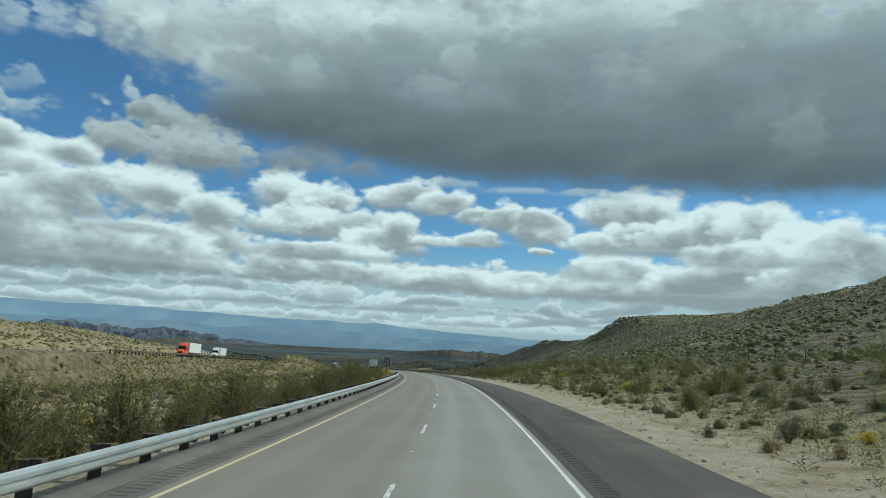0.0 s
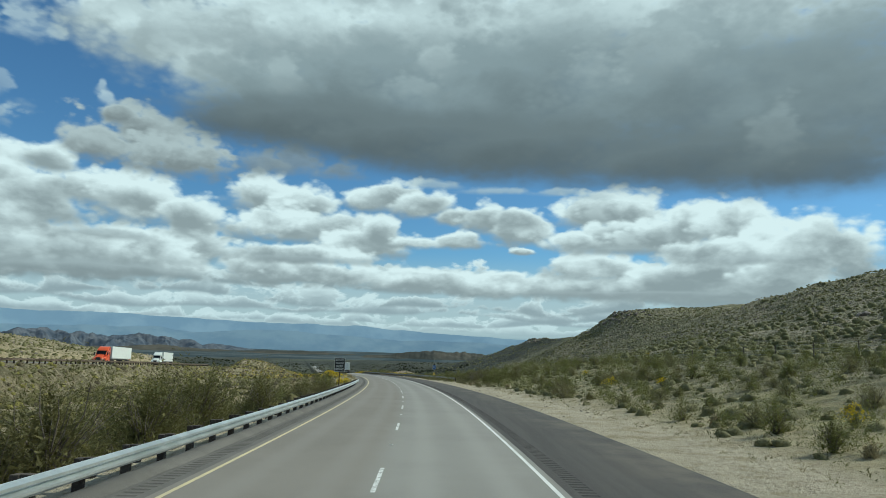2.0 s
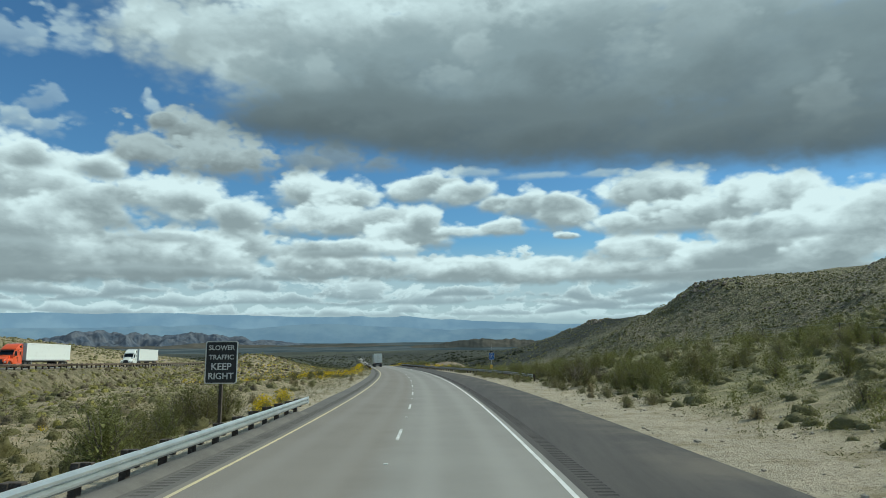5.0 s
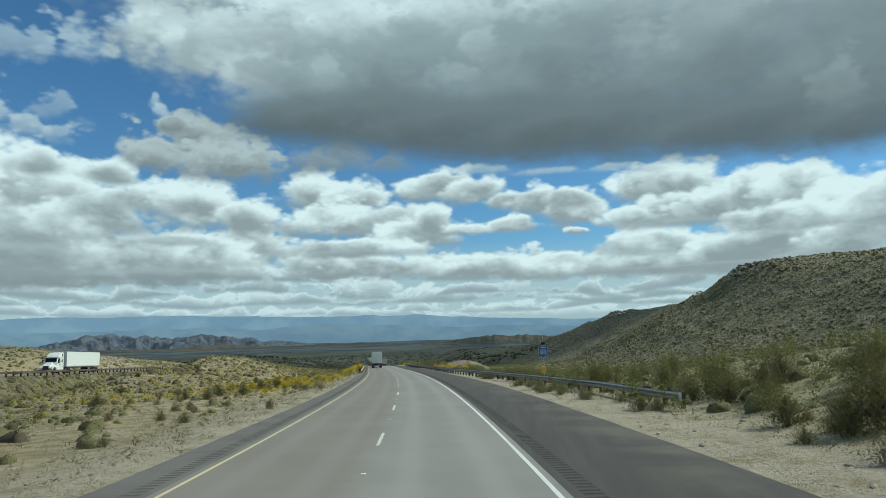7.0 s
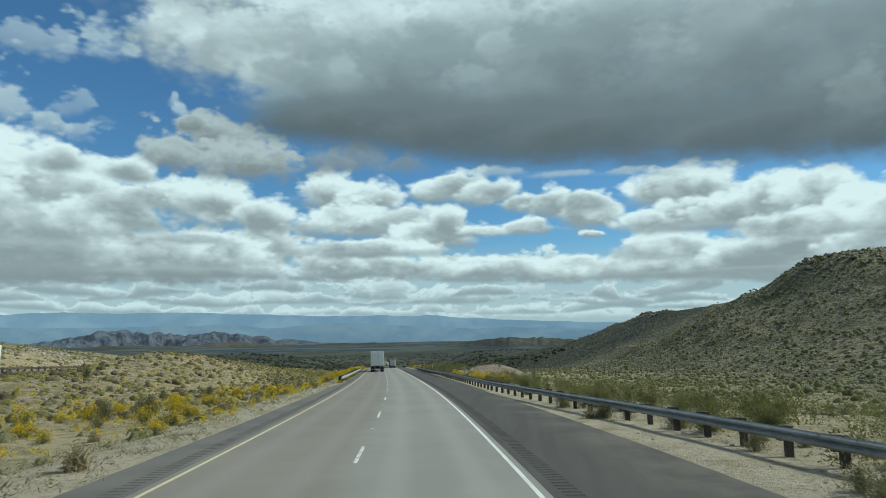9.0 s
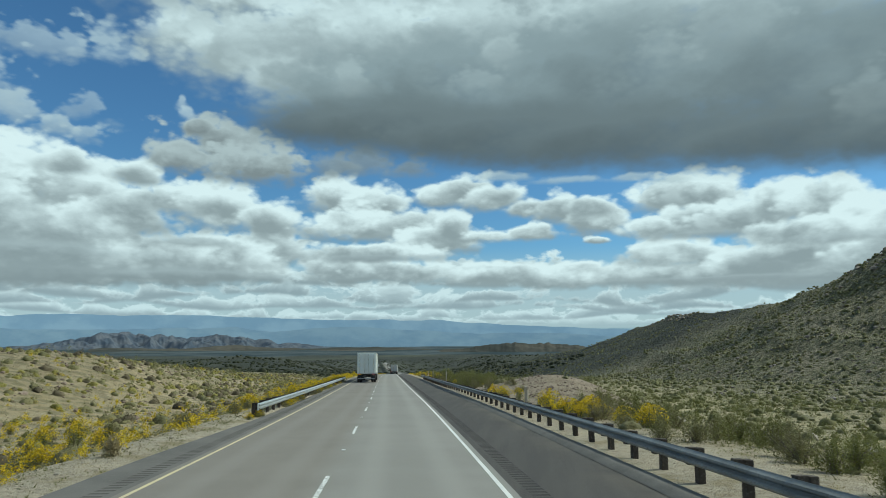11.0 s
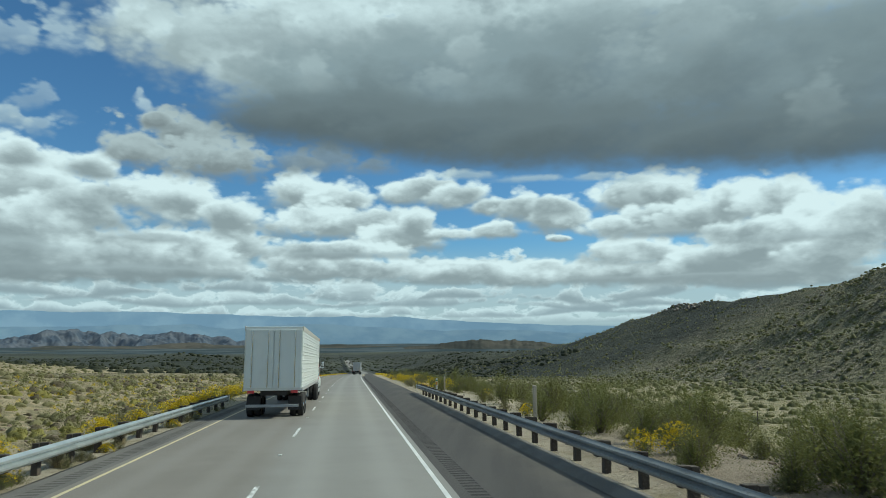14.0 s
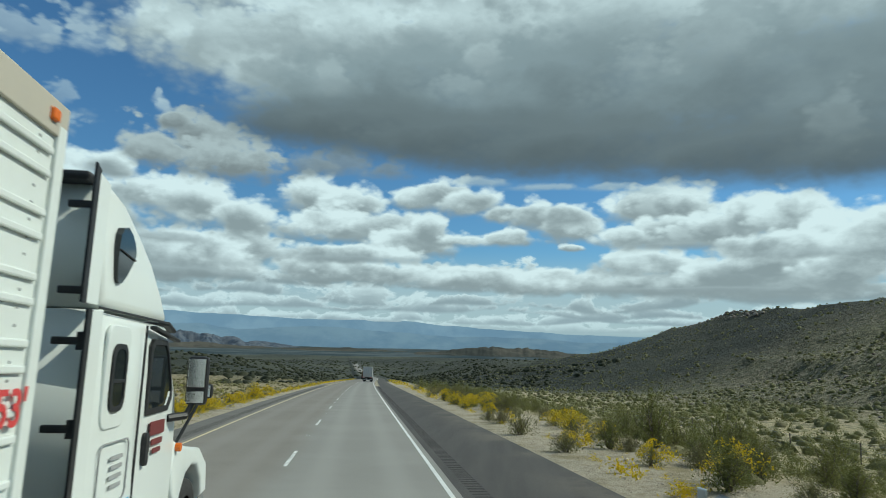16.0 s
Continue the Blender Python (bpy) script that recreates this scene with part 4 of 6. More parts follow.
def beam_mesh(s0, s1, o_of, side, lift):
    prof = beam_profile()
    vs, fs = [], []
    stations = np.linspace(s0, s1, 4)
    for s in stations:
        for back_off in (0.0, -0.012):
            for out, up in prof:
                x, y, z = place(s, o_of(s) + side * (out + back_off))
                vs.append((float(x), float(y), float(z) + 0.31 + lift + up))
    n = len(prof)
    for k in range(len(stations) - 1):
        for layer in (0, 1):
            for i in range(n - 1):
                a = (k * 2 + layer) * n + i
                b = a + 2 * n
                fs.append((a, a + 1, b + 1, b) if layer == 0 else (a, b, b + 1, a + 1))
    me = bpy.data.meshes.new("rail_beam")
    me.from_pydata(vs, [], fs)
    return me


def post_mesh():
    bm = box(bmesh.new(), (0.15, 0.20, 1.4), (0, 0, 0.05), 0.012)
    return box(bm, (0.20, 0.15, 0.36), (0.175, 0, 0.58), 0.01)


def guard_rail(s0, s1, o_of, side, label, steel=None, lift=0.0):
    """side is 1 where the beam faces to the right, -1 to the left; posts stand behind it."""
    rail = tagged(new("guard_rail"), label, "guard rail", "guard rails")
    s, me = s0, bpy.data.meshes.new("post")
    bm = post_mesh()
    bm.to_mesh(me)
    bm.free()
    me.materials.append(M_POST)
    while s < s1 - 0.5:
        part("rail_beam", beam_mesh(s, min(s + 3.85, s1), o_of, side, lift), steel or M_STEEL, rail)
        s += 3.81
    s, k = s0 + 0.4, 0
    while s < s1:
        p = part("post", me, None, rail)
        p.matrix_basis = frame_at(s, o_of(s) - side * 0.29) @ (Matrix() if side > 0 else pose(0, 0, 0, 0, 0, 180)) @ pose(0, 0, lift - 0.12 + 0.03 * math.sin(7.1 * k), 1.2 * math.sin(k * 3.3), 1.5 * math.sin(k * 5.7), 2 * math.sin(k * 2.9))
        s += 1.905
        k += 1
    # rounded end shoe
    for s_end, way in ((s0, -1), (s1, 1)):
        shoe = bmesh.new()
        box(shoe, (0.05, 0.26, 0.33), (0, 0, 0), 0.02)
        e = part("end_shoe", shoe, M_STEEL, rail)
        e.matrix_basis = frame_at(s_end + way * 0.12, o_of(s_end) + side * 0.03, 0.466 + lift)
    return rail


guard_rail(-38.0, 120.0, lambda s: -8.56, 1, "long galvanised steel guard rail on dark wooden posts beside the shoulder")
guard_rail(152.0, 320.0, lambda s: float(np.interp(s, [150, 163, 174, 186, 197, 205, 215, 245, 276, 320], [8.0, 7.95, 7.15, 6.25, 5.15, 4.5, 3.95, 3.85, 3.6, 3.5])), -1, "weathered steel guard rail on dark wooden posts, bending towards the shoulder", M_STEEL_OLD, 0.09)
guard_rail(238.0, 307.0, lambda s: -8.62, 1, "short galvanised steel guard rail on wooden posts among yellow flowers", lift=0.04)


def dike(name, s0, s1, o_in, o_out, label):
    """A low rolled kerb of asphalt along the shoulder's edge."""
    w = o_out - o_in
    lift = {0.0: 0.004, 0.25: 0.09, 0.5: 0.115, 0.8: 0.09, 1.0: -0.1}
    o_vals = np.array([o_in + w * k for k in lift])
    zs = np.array(list(lift.values()))
    if w < 0:
        o_vals, zs = o_vals[::-1], zs[::-1]

    def z_of(s, o):
        x, y, z = place(s, o)
        ends = soft_step(s, s0, s0 + 1.5) * (1 - soft_step(s, s1 - 1.5, s1))
        return np.stack([x, y, z + zs[None, :] * ends + 0.003 + 0.012 * waves(s, o, 0.9, 15, 2)], -1)
    return tagged(sheet(name, np.arange(s0, s1, 0.6), o_vals, M_DIKE, z_of), label, "kerb", kind="structure")


dike("kerb_left", -40.0, 119.0, -8.22, -8.85, "low pale asphalt kerb under the guard rail")
dike("kerb_right", 212.0, 321.0, 2.95, 3.6, "low pale asphalt kerb under the guard rail")

# ---- far mountains ----
def range_mesh(name, az0, az1, dist, base, top_of, depth, seed, mat, steps=260, rows=14, rugged=0.5, spur=120.0):
    az = np.radians(np.linspace(az0, az1, steps))
    co = np.zeros((rows, steps, 3))
    u = np.linspace(0, 1, steps)
    for r in range(rows):
        f = r / (rows - 1)
        d = dist + depth * f
        x, y = -np.sin(az) * d, np.cos(az) * d
        rid = 0.5 - 2.2 * np.abs(waves(x + 0.7 * (y - dist), y, spur, seed, 5))
        h = top_of(u) * (f ** 0.9 + rugged * rid * math.sin(math.pi * f) * 1.1)
        h = np.maximum(h, -1.0)
        co[r] = np.stack([x, y, base + h], -1)
    idx = np.arange(rows * steps).reshape(rows, steps)
    quads = np.stack([idx[:-1, :-1], idx[1:, :-1], idx[1:, 1:], idx[:-1, 1:]], -1).reshape(-1, 4)
    me = bpy.data.meshes.new(name)
    me.from_pydata(co.reshape(-1, 3), [], quads.tolist())
    me.polygons.foreach_set("use_smooth", np.ones(len(quads), bool))
    me.materials.append(mat)
    return new(name, me)


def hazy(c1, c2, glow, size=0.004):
    """Distance with haze put into its colour, and a glow for the air's own light."""
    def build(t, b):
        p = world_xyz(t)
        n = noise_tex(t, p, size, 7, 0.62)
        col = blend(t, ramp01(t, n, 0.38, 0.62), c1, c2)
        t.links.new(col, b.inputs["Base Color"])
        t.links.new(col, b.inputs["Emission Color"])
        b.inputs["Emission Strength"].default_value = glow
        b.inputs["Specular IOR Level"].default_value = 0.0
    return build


# air haze is mixed into these tones, and the surfaces glow with it
M_FAR = material("hazy_blue_range", hazy((0.105, 0.168, 0.232), (0.13, 0.195, 0.255), 0.8))
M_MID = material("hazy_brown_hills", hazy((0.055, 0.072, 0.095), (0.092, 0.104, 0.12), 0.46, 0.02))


def ridge_line(seed, jag, pts):
    def f(u):
        base = np.interp(u, [p[0] for p in pts], [p[1] for p in pts])
        return base * (1 + jag * (waves(u * 100, u * 0 + seed, 4.0, seed, 6) + 0.1 * waves(u * 100, u * 0 + seed, 0.9, seed + 40, 4)))
    return f


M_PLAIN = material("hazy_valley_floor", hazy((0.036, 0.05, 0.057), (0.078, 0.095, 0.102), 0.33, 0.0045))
tagged(range_mesh("backdrop", -60, 75, 4620, -95, ridge_line(3, 0.16, [(0, 110), (0.3, 112), (0.415, 135), (0.48, 172), (0.556, 198), (0.65, 212), (0.75, 206), (1, 215)]), 240, 41, M_FAR, 420, 10, 0.02, 200.0), "mountains beyond the valley, pale blue with painted haze", "mountains", kind="structure")
M_NEARER = material("hazy_slate_range", hazy((0.088, 0.14, 0.192), (0.112, 0.168, 0.215), 0.75))
tagged(range_mesh("backdrop", -60, 75, 4300, -95, ridge_line(13, 0.30, [(0, 60), (0.3, 66), (0.42, 92), (0.48, 100), (0.556, 124), (0.65, 132), (0.75, 120), (1, 130)]), 240, 43, M_NEARER, 420, 10, 0.03, 160.0), "ridges lower down beyond the valley, blue with painted haze", "mountains", kind="structure")
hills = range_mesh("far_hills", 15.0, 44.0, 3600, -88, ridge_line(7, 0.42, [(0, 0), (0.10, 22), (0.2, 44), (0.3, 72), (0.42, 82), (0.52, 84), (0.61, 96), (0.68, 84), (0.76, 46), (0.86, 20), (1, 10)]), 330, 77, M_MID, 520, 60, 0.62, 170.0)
tagged(hills, "jagged grey-brown hills standing in the valley", "hills", kind="structure")

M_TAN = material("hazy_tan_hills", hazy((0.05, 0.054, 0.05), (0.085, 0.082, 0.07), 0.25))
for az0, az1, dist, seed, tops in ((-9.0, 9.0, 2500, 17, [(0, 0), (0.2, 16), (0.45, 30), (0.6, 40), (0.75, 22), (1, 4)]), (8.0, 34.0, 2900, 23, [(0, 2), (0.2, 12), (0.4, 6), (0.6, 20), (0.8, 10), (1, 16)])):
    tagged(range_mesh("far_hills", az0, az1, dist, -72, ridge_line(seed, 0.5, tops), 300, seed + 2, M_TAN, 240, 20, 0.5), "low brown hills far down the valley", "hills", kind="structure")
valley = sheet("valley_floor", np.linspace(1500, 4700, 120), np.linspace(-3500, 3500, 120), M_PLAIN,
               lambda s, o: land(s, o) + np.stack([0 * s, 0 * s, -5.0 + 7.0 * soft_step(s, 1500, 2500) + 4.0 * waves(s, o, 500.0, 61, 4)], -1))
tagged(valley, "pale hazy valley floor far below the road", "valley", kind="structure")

# ---- plants ----
def quads_mesh(name, co, quads, mats, index=None, smooth=False):
    me = bpy.data.meshes.new(name)
    co, quads = np.ascontiguousarray(co, dtype=np.float32), np.ascontiguousarray(quads, dtype=np.int32)
    me.vertices.add(len(co))
    me.vertices.foreach_set("co", co.ravel())
    me.loops.add(quads.size)
    me.loops.foreach_set("vertex_index", quads.ravel())
    me.polygons.add(len(quads))
    me.polygons.foreach_set("loop_start", np.arange(0, quads.size, quads.shape[1], dtype=np.int32))
    for m in mats:
        me.materials.append(m)
    if index is not None:
        me.polygons.foreach_set("material_index", np.ascontiguousarray(index, dtype=np.int32))
    me.update()
    return me


def leaf_cloud(rng, n, radius, height, size, low=0.1, ragged=0.35, hollow=0.35, thin=0.3):
    """n small leaves (quads) spread through an uneven crown."""
    a = rng.rand(n) * 2 * np.pi
    lobes = 1 + ragged * np.sin(a * 3 + rng.rand() * 6) * rng.rand() + ragged * np.sin(a * 5 + rng.rand() * 6) * 0.6
    el = rng.rand(n) ** 0.8 * np.pi / 2
    rr = (hollow + (1 - hollow) * rng.rand(n) ** 0.5) * lobes
    c = np.stack([np.cos(a) * np.cos(el) * radius * rr, np.sin(a) * np.cos(el) * radius * rr, height * (low + (1 - low) * np.sin(el) * rr)], 1)
    c[:, 2] *= 1 + 0.18 * np.sin(a * 4 + 1.3)
    d1 = rng.randn(n, 3) + np.stack([np.cos(a), np.sin(a), 1.2 + 0 * a], 1) * 0.9
    d1 /= np.linalg.norm(d1, axis=1)[:, None]
    d2 = np.cross(d1, rng.randn(n, 3))
    d2 /= np.linalg.norm(d2, axis=1)[:, None]
    sz = size * (0.6 + 0.9 * rng.rand(n))[:, None]
    v = np.stack([c - d1 * sz * 1.3 - d2 * sz * thin, c - d1 * sz + d2 * sz * thin, c + d1 * sz * 1.5], 1).reshape(-1, 3)
    return v, np.arange(3 * n).reshape(-1, 3)


def with_core(rng, leaves, radius, height, fill, n_inner):
    """Leaves round the dense, shaded inside of a crown, which is of broader tufts."""
    v, f = leaf_cloud(rng, n_inner, radius * fill, height * fill * 1.1, 0.042 * (radius + height) / 2, 0.0, hollow=0.05, thin=0.6)
    return np.concatenate([leaves[0], v]), np.concatenate([leaves[1], f + len(leaves[0])])


def stems(rng, n, radius, height, thick):
    """n thin stems that spread from the root, each a three-sided taper in three joints."""
    vs, fs = [], []
    for k in range(n):
        a = rng.rand() * 2 * np.pi
        reach = radius * (0.35 + 0.65 * rng.rand())
        up = height * (0.6 + 0.45 * rng.rand())
        joints = [np.array([0.04 * math.cos(a), 0.04 * math.sin(a), -0.08])]
        for u in (0.35, 0.7, 1.0):
            joints.append(np.array([math.cos(a) * reach * u ** 1.2, math.sin(a) * reach * u ** 1.2, up * u]) + rng.randn(3) * 0.05 * height * u)
        for i, j in enumerate(joints):
            r = thick * (1 - 0.8 * i / 3)
            for q in range(3):
                vs.append(j + r * np.array([math.cos(a + q * 2.1), math.sin(a + q * 2.1), 0]))
        b = k * 12
        for i in range(3):
            for q in range(3):
                fs.append((b + 3 * i + q, b + 3 * i + (q + 1) % 3, b + 3 * i + 3 + (q + 1) % 3, b + 3 * i + 3 + q))
    return np.array(vs), np.array(fs)


def bush(name, seed, radius, height, n_leaf, leaf, leaf_mat, n_stem, flowers=0, label="", low=0.1):
    """A shrub: stems, leaves and, where it blooms, flowers."""
    rng = np.random.RandomState(seed)
    ob = tagged(new(name), label, "shrub", name.replace("_", " ") + " plants")
    v, f = stems(rng, n_stem, radius, height, (0.012 + 0.008 * height) * (1.0 if n_leaf else 0.4))
    tagged(part("branchwork", quads_mesh("branchwork", v, f, [M_TWIG]), None, ob), kind="stuff")
    if n_leaf:
        v, f = with_core(rng, leaf_cloud(rng, n_leaf, radius, height, leaf, low, hollow=0.25), radius, height, 0.75, 420)
        tagged(part("foliage", quads_mesh("foliage", v, f, [leaf_mat]), None, ob), kind="stuff")
    if flowers:
        v, f = leaf_cloud(rng, flowers, radius * 1.08, height * 1.1, 0.024, 0.35, hollow=0.85, thin=0.8)
        tagged(part("bloom", quads_mesh("bloom", v, f, [M_FLOWER]), None, ob, "bright yellow flower heads"), kind="stuff")
    return ob


CREO = "olive green creosote bush with thin grey stems on sandy ground"
BRIT = "rounded brittlebush covered with bright yellow flowers beside the road"
BURR = "low grey-green desert shrub on sandy gravel"
THIK = "dense dark olive-brown bush with dry twigs behind the rail"
DEAD = "bare grey desert bush with twisted dry twigs"
GRAS = "tuft of dry straw-coloured grass beside the road"
kinds = {
    "creosote": [bush("creosote_bush", 11 + k, 0.95 + 0.15 * k, 1.45 + 0.15 * k, 3600, 0.032, M_CREOSOTE, 22, 0, CREO, 0.12) for k in range(3)],
    "brittle": [bush("brittlebush", 31 + k, 0.55, 0.55 + 0.08 * k, 1100, 0.024, M_HERB, 14, 900 - 240 * k, BRIT) for k in range(3)],
    "burro": [bush("desert_shrub", 51 + k, 0.55 + 0.1 * k, 0.55 + 0.08 * k, 1600, 0.024, M_SAGE, 16, 0, BURR, 0.05) for k in range(3)],
    "thicket": [bush("thicket_bush", 91 + k, 0.9 + 0.15 * k, 1.2 + 0.2 * k, 3600, 0.032, M_THICKET, 26, 0, THIK, 0.06) for k in range(3)],
    "dead": [bush("dry_bush", 71, 0.8, 1.1, 0, 0.1, M_SAGE, 150, 0, DEAD)],
    "grass": [bush("grass_tuft", 81 + k, 0.3, 0.42, 420, 0.055, M_GRASS, 8, 0, GRAS, 0.05) for k in range(2)],
}
used = {id(o): False for group in kinds.values() for o in group}
rng_p = np.random.RandomState(5)


def plant(kind, s, o, size=1.0):
    proto = kinds[kind][rng_p.randint(len(kinds[kind]))]
    if rng_p.rand() < float(bare(s, o)):
        return
    x, y, z = (float(v) for v in land(s, o))
    k = size * (0.75 + 0.5 * rng_p.rand())
    m = pose(x, y, z - 0.02, 4 * rng_p.randn(), 4 * rng_p.randn(), 360 * rng_p.rand())
    if not used[id(proto)]:
        used[id(proto)] = True
        proto.matrix_basis = m
        ob = proto
    else:
        ob = copy_thing(proto, m)
    ob.scale = (k, k, k * (0.85 + 0.3 * rng_p.rand()))


def strip(kind, n, s0, s1, o0, o1, size=1.0):
    for _ in range(n):
        plant(kind, s0 + (s1 - s0) * rng_p.rand(), o0 + (o1 - o0) * rng_p.rand(), size)


# beside the left shoulder
strip("thicket", 74, -8, 76, -18, -10.9, 1.2)
strip("thicket", 26, 74, 120, -16, -10.9, 0.85)
strip("creosote", 10, 74, 122, -15, -10.9, 0.8)
strip("burro", 12, 0, 118, -18, -11, 0.9)
strip("brittle", 6, 20, 116, -22, -12, 0.9)
strip("dead", 5, 0, 110, -16, -11, 0.9)
strip("brittle", 5, 118, 130, -11.5, -10.0, 0.8)
strip("burro", 9, 122, 190, -30, -10.2, 0.8)
strip("burro", 22, 185, 240, -30, -10.2, 0.75)
strip("thicket", 14, 178, 240, -36, -14, 0.6)
strip("grass", 26, 120, 235, -22, -9.9, 1.0)
strip("dead", 5, 120, 190, -26, -11, 0.7)
strip("brittle", 40, 190, 242, -22, -12.0, 0.85)
strip("brittle", 16, 236, 310, -8.9, -8.6, 0.5)
strip("brittle", 26, 238, 306, -13, -10.2, 0.9)
strip("burro", 12, 238, 300, -14, -10.4, 0.9)
strip("burro", 34, 238, 306, -8.85, -8.55, 0.38)
strip("burro", 16, 238, 306, -9.6, -9.1, 0.6)
strip("grass", 14, 238, 306, -9.4, -8.9, 0.8)
strip("brittle", 46, 306, 380, -11.6, -9.9, 1.0)
# beside the right shoulder
strip("burro", 110, 6, 150, 9.0, 24, 1.05)
strip("creosote", 70, 10, 150, 9.5, 24, 0.62)
strip("brittle", 8, 10, 150, 10.0, 17, 0.7)
strip("grass", 22, 0, 160, 6.8, 11, 0.9)
strip("dead", 4, 20, 160, 8.5, 13, 0.7)
strip("dead", 2, 132, 142, 9, 11, 1.25)
strip("thicket", 16, 124, 154, 8.4, 14, 0.85)
strip("burro", 14, 118, 156, 6.8, 9.0, 0.8)
strip("creosote", 26, 118, 170, 8.6, 15, 0.75)
strip("burro", 30, 150, 240, 6.6, 12, 0.9)
strip("creosote", 24, 165, 250, 8.5, 15, 0.6)
strip("creosote", 26, 276, 335, 8.0, 18, 0.9)
strip("creosote", 10, 196, 238, 9.0, 18, 0.6)
strip("creosote", 30, 172, 236, 6.9, 9.5, 0.5)
strip("creosote", 40, 272, 340, 5.6, 10.5, 0.62)
strip("creosote", 22, 270, 306, 5.6, 9.6, 0.7)
strip("burro", 18, 240, 272, 5.4, 9.0, 0.6)
strip("burro", 24, 185, 320, 5.4, 7.5, 0.8)
strip("brittle", 9, 244, 300, 5.4, 7.5, 0.8)
strip("brittle", 11, 231, 241, 5.8, 8.6, 0.95)
strip("burro", 34, 158, 206, 4.9, 7.0, 0.7)
strip("brittle", 22, 312, 372, 4.9, 8.0, 0.9)
strip("burro", 36, 318, 400, 4.4, 9, 0.9)
strip("creosote", 34, 326, 410, 6.0, 13, 0.62)


def scatter(name, mat, templates, s, o, size, label, category="scrub"):
    """Many plants of one kind that nobody could count, as one object."""
    base = land(s, o)
    out_v, out_f, off = [], [], 0
    rng = np.random.RandomState(len(s))
    pick = rng.randint(len(templates), size=len(s))
    for k, (v, f) in enumerate(templates):
        at = base[pick == k]
        sc = size[pick == k]
        n = len(at)
        if not n:
            continue
        a = rng.rand(n) * 2 * np.pi
        c, q = np.cos(a)[:, None], np.sin(a)[:, None]
        x = (v[None, :, 0] * c - v[None, :, 1] * q) * sc[:, None] + at[:, 0:1]
        y = (v[None, :, 0] * q + v[None, :, 1] * c) * sc[:, None] + at[:, 1:2]
        z = v[None, :, 2] * sc[:, None] * (0.8 + 0.4 * rng.rand(n))[:, None] + at[:, 2:3] - 0.03
        out_v.append(np.stack([x, y, z], -1).reshape(-1, 3))
        out_f.append((f[None] + (np.arange(n) * len(v))[:, None, None] + off).reshape(-1, 3))
        off += n * len(v)
    me = quads_mesh(name, np.concatenate(out_v), np.concatenate(out_f), [mat])
    return tagged(new(name, me), label, category, kind="stuff")


def mounded(seed, n_leaf, radius, height, leaf, count=6, sides=7, thin=0.4, rows=3, rough=0.2):
    """Low shrubs: a dense, crumpled heart of leaf clumps with single leaves standing out of it all round."""
    out = []
    for k in range(count):
        rng = np.random.RandomState(seed + k)
        v, f = [], []
        phase, deep = rng.rand(2) * 6.28, 0.12 + 0.14 * rng.rand()
        for ring in range(rows):
            el = 0.5 * math.pi * ring / rows
            for q in range(sides):
                a = 2 * math.pi * (q + 0.5 * ring + 0.3 * rng.randn() * rough) / sides
                w = (1 + deep * math.sin(2 * a + phase[0]) + deep * math.sin(3 * a + phase[1])) * (1 - rough + 2 * rough * rng.rand())
                v.append((radius * w * math.cos(el) * math.cos(a), radius * w * math.cos(el) * math.sin(a), height * (math.sin(el) * (1 - rough + 2 * rough * rng.rand()) - (0.08 if ring == 0 else 0))))
        v.append((0.1 * radius * rng.randn(), 0.1 * radius * rng.randn(), height * (0.85 + 0.2 * rng.rand())))
        for ring in range(rows - 1):
            for q in range(sides):
                a, b = ring * sides + q, ring * sides + (q + 1) % sides
                f += [(a, b, a + sides), (b, b + sides, a + sides)]
        f += [((rows - 1) * sides + q, (rows - 1) * sides + (q + 1) % sides, rows * sides) for q in range(sides)]
        lv, lf = leaf_cloud(rng, n_leaf, radius * 1.15, height * 1.15, leaf, 0.02, hollow=0.6, thin=thin)
        out.append((np.concatenate([np.array(v), lv]), np.concatenate([np.array(f), lf + len(v)])))
    return out


def crowns(seed, n_leaf, radius, height, leaf, count=4, thin=0.32, fill=0.72, lumps=2):
    out = []
    for k in range(count):
        rng = np.random.RandomState(seed + k)
        leaves = leaf_cloud(rng, n_leaf, radius, height, leaf, 0.05, hollow=0.2, thin=thin)
        out.append(with_core(rng, leaves, radius, height, fill, lumps) if fill else leaves)
    return out


def spread(n, s0, s1, o0, o1, seed, patch=0.0, grow=1.0):
    """n places over a stretch, thinned in patches; grow > 1 gathers them towards o0."""
    rng = np.random.RandomState(seed)
    s, o = s0 + (s1 - s0) * rng.rand(4 * n), o0 + (o1 - o0) * rng.rand(4 * n) ** grow
    keep = waves(s, o, 26.0, seed + 1, 3) > patch - 0.5 + rng.rand(4 * n) * 0.6 - 0.3
    keep &= rng.rand(4 * n) > 0.78 * bare(s, o)
    s, o = s[keep][:n], o[keep][:n]
    return s, o, rng


def stock(name, mat, templates, areas, lo, hi, label):
    S, O, Z = [], [], []
    for k, (n, s0, s1, o0, o1, patch, grow) in enumerate(areas):
        s, o, rng = spread(n, s0, s1, o0, o1, 100 * len(name) + 7 * k, patch, grow)
        S.append(s)
        O.append(o)
        Z.append(lo + (hi - lo) * rng.rand(len(s)) ** 2)
    return scatter(name, mat, templates, np.concatenate(S), np.concatenate(O), np.concatenate(Z), label)


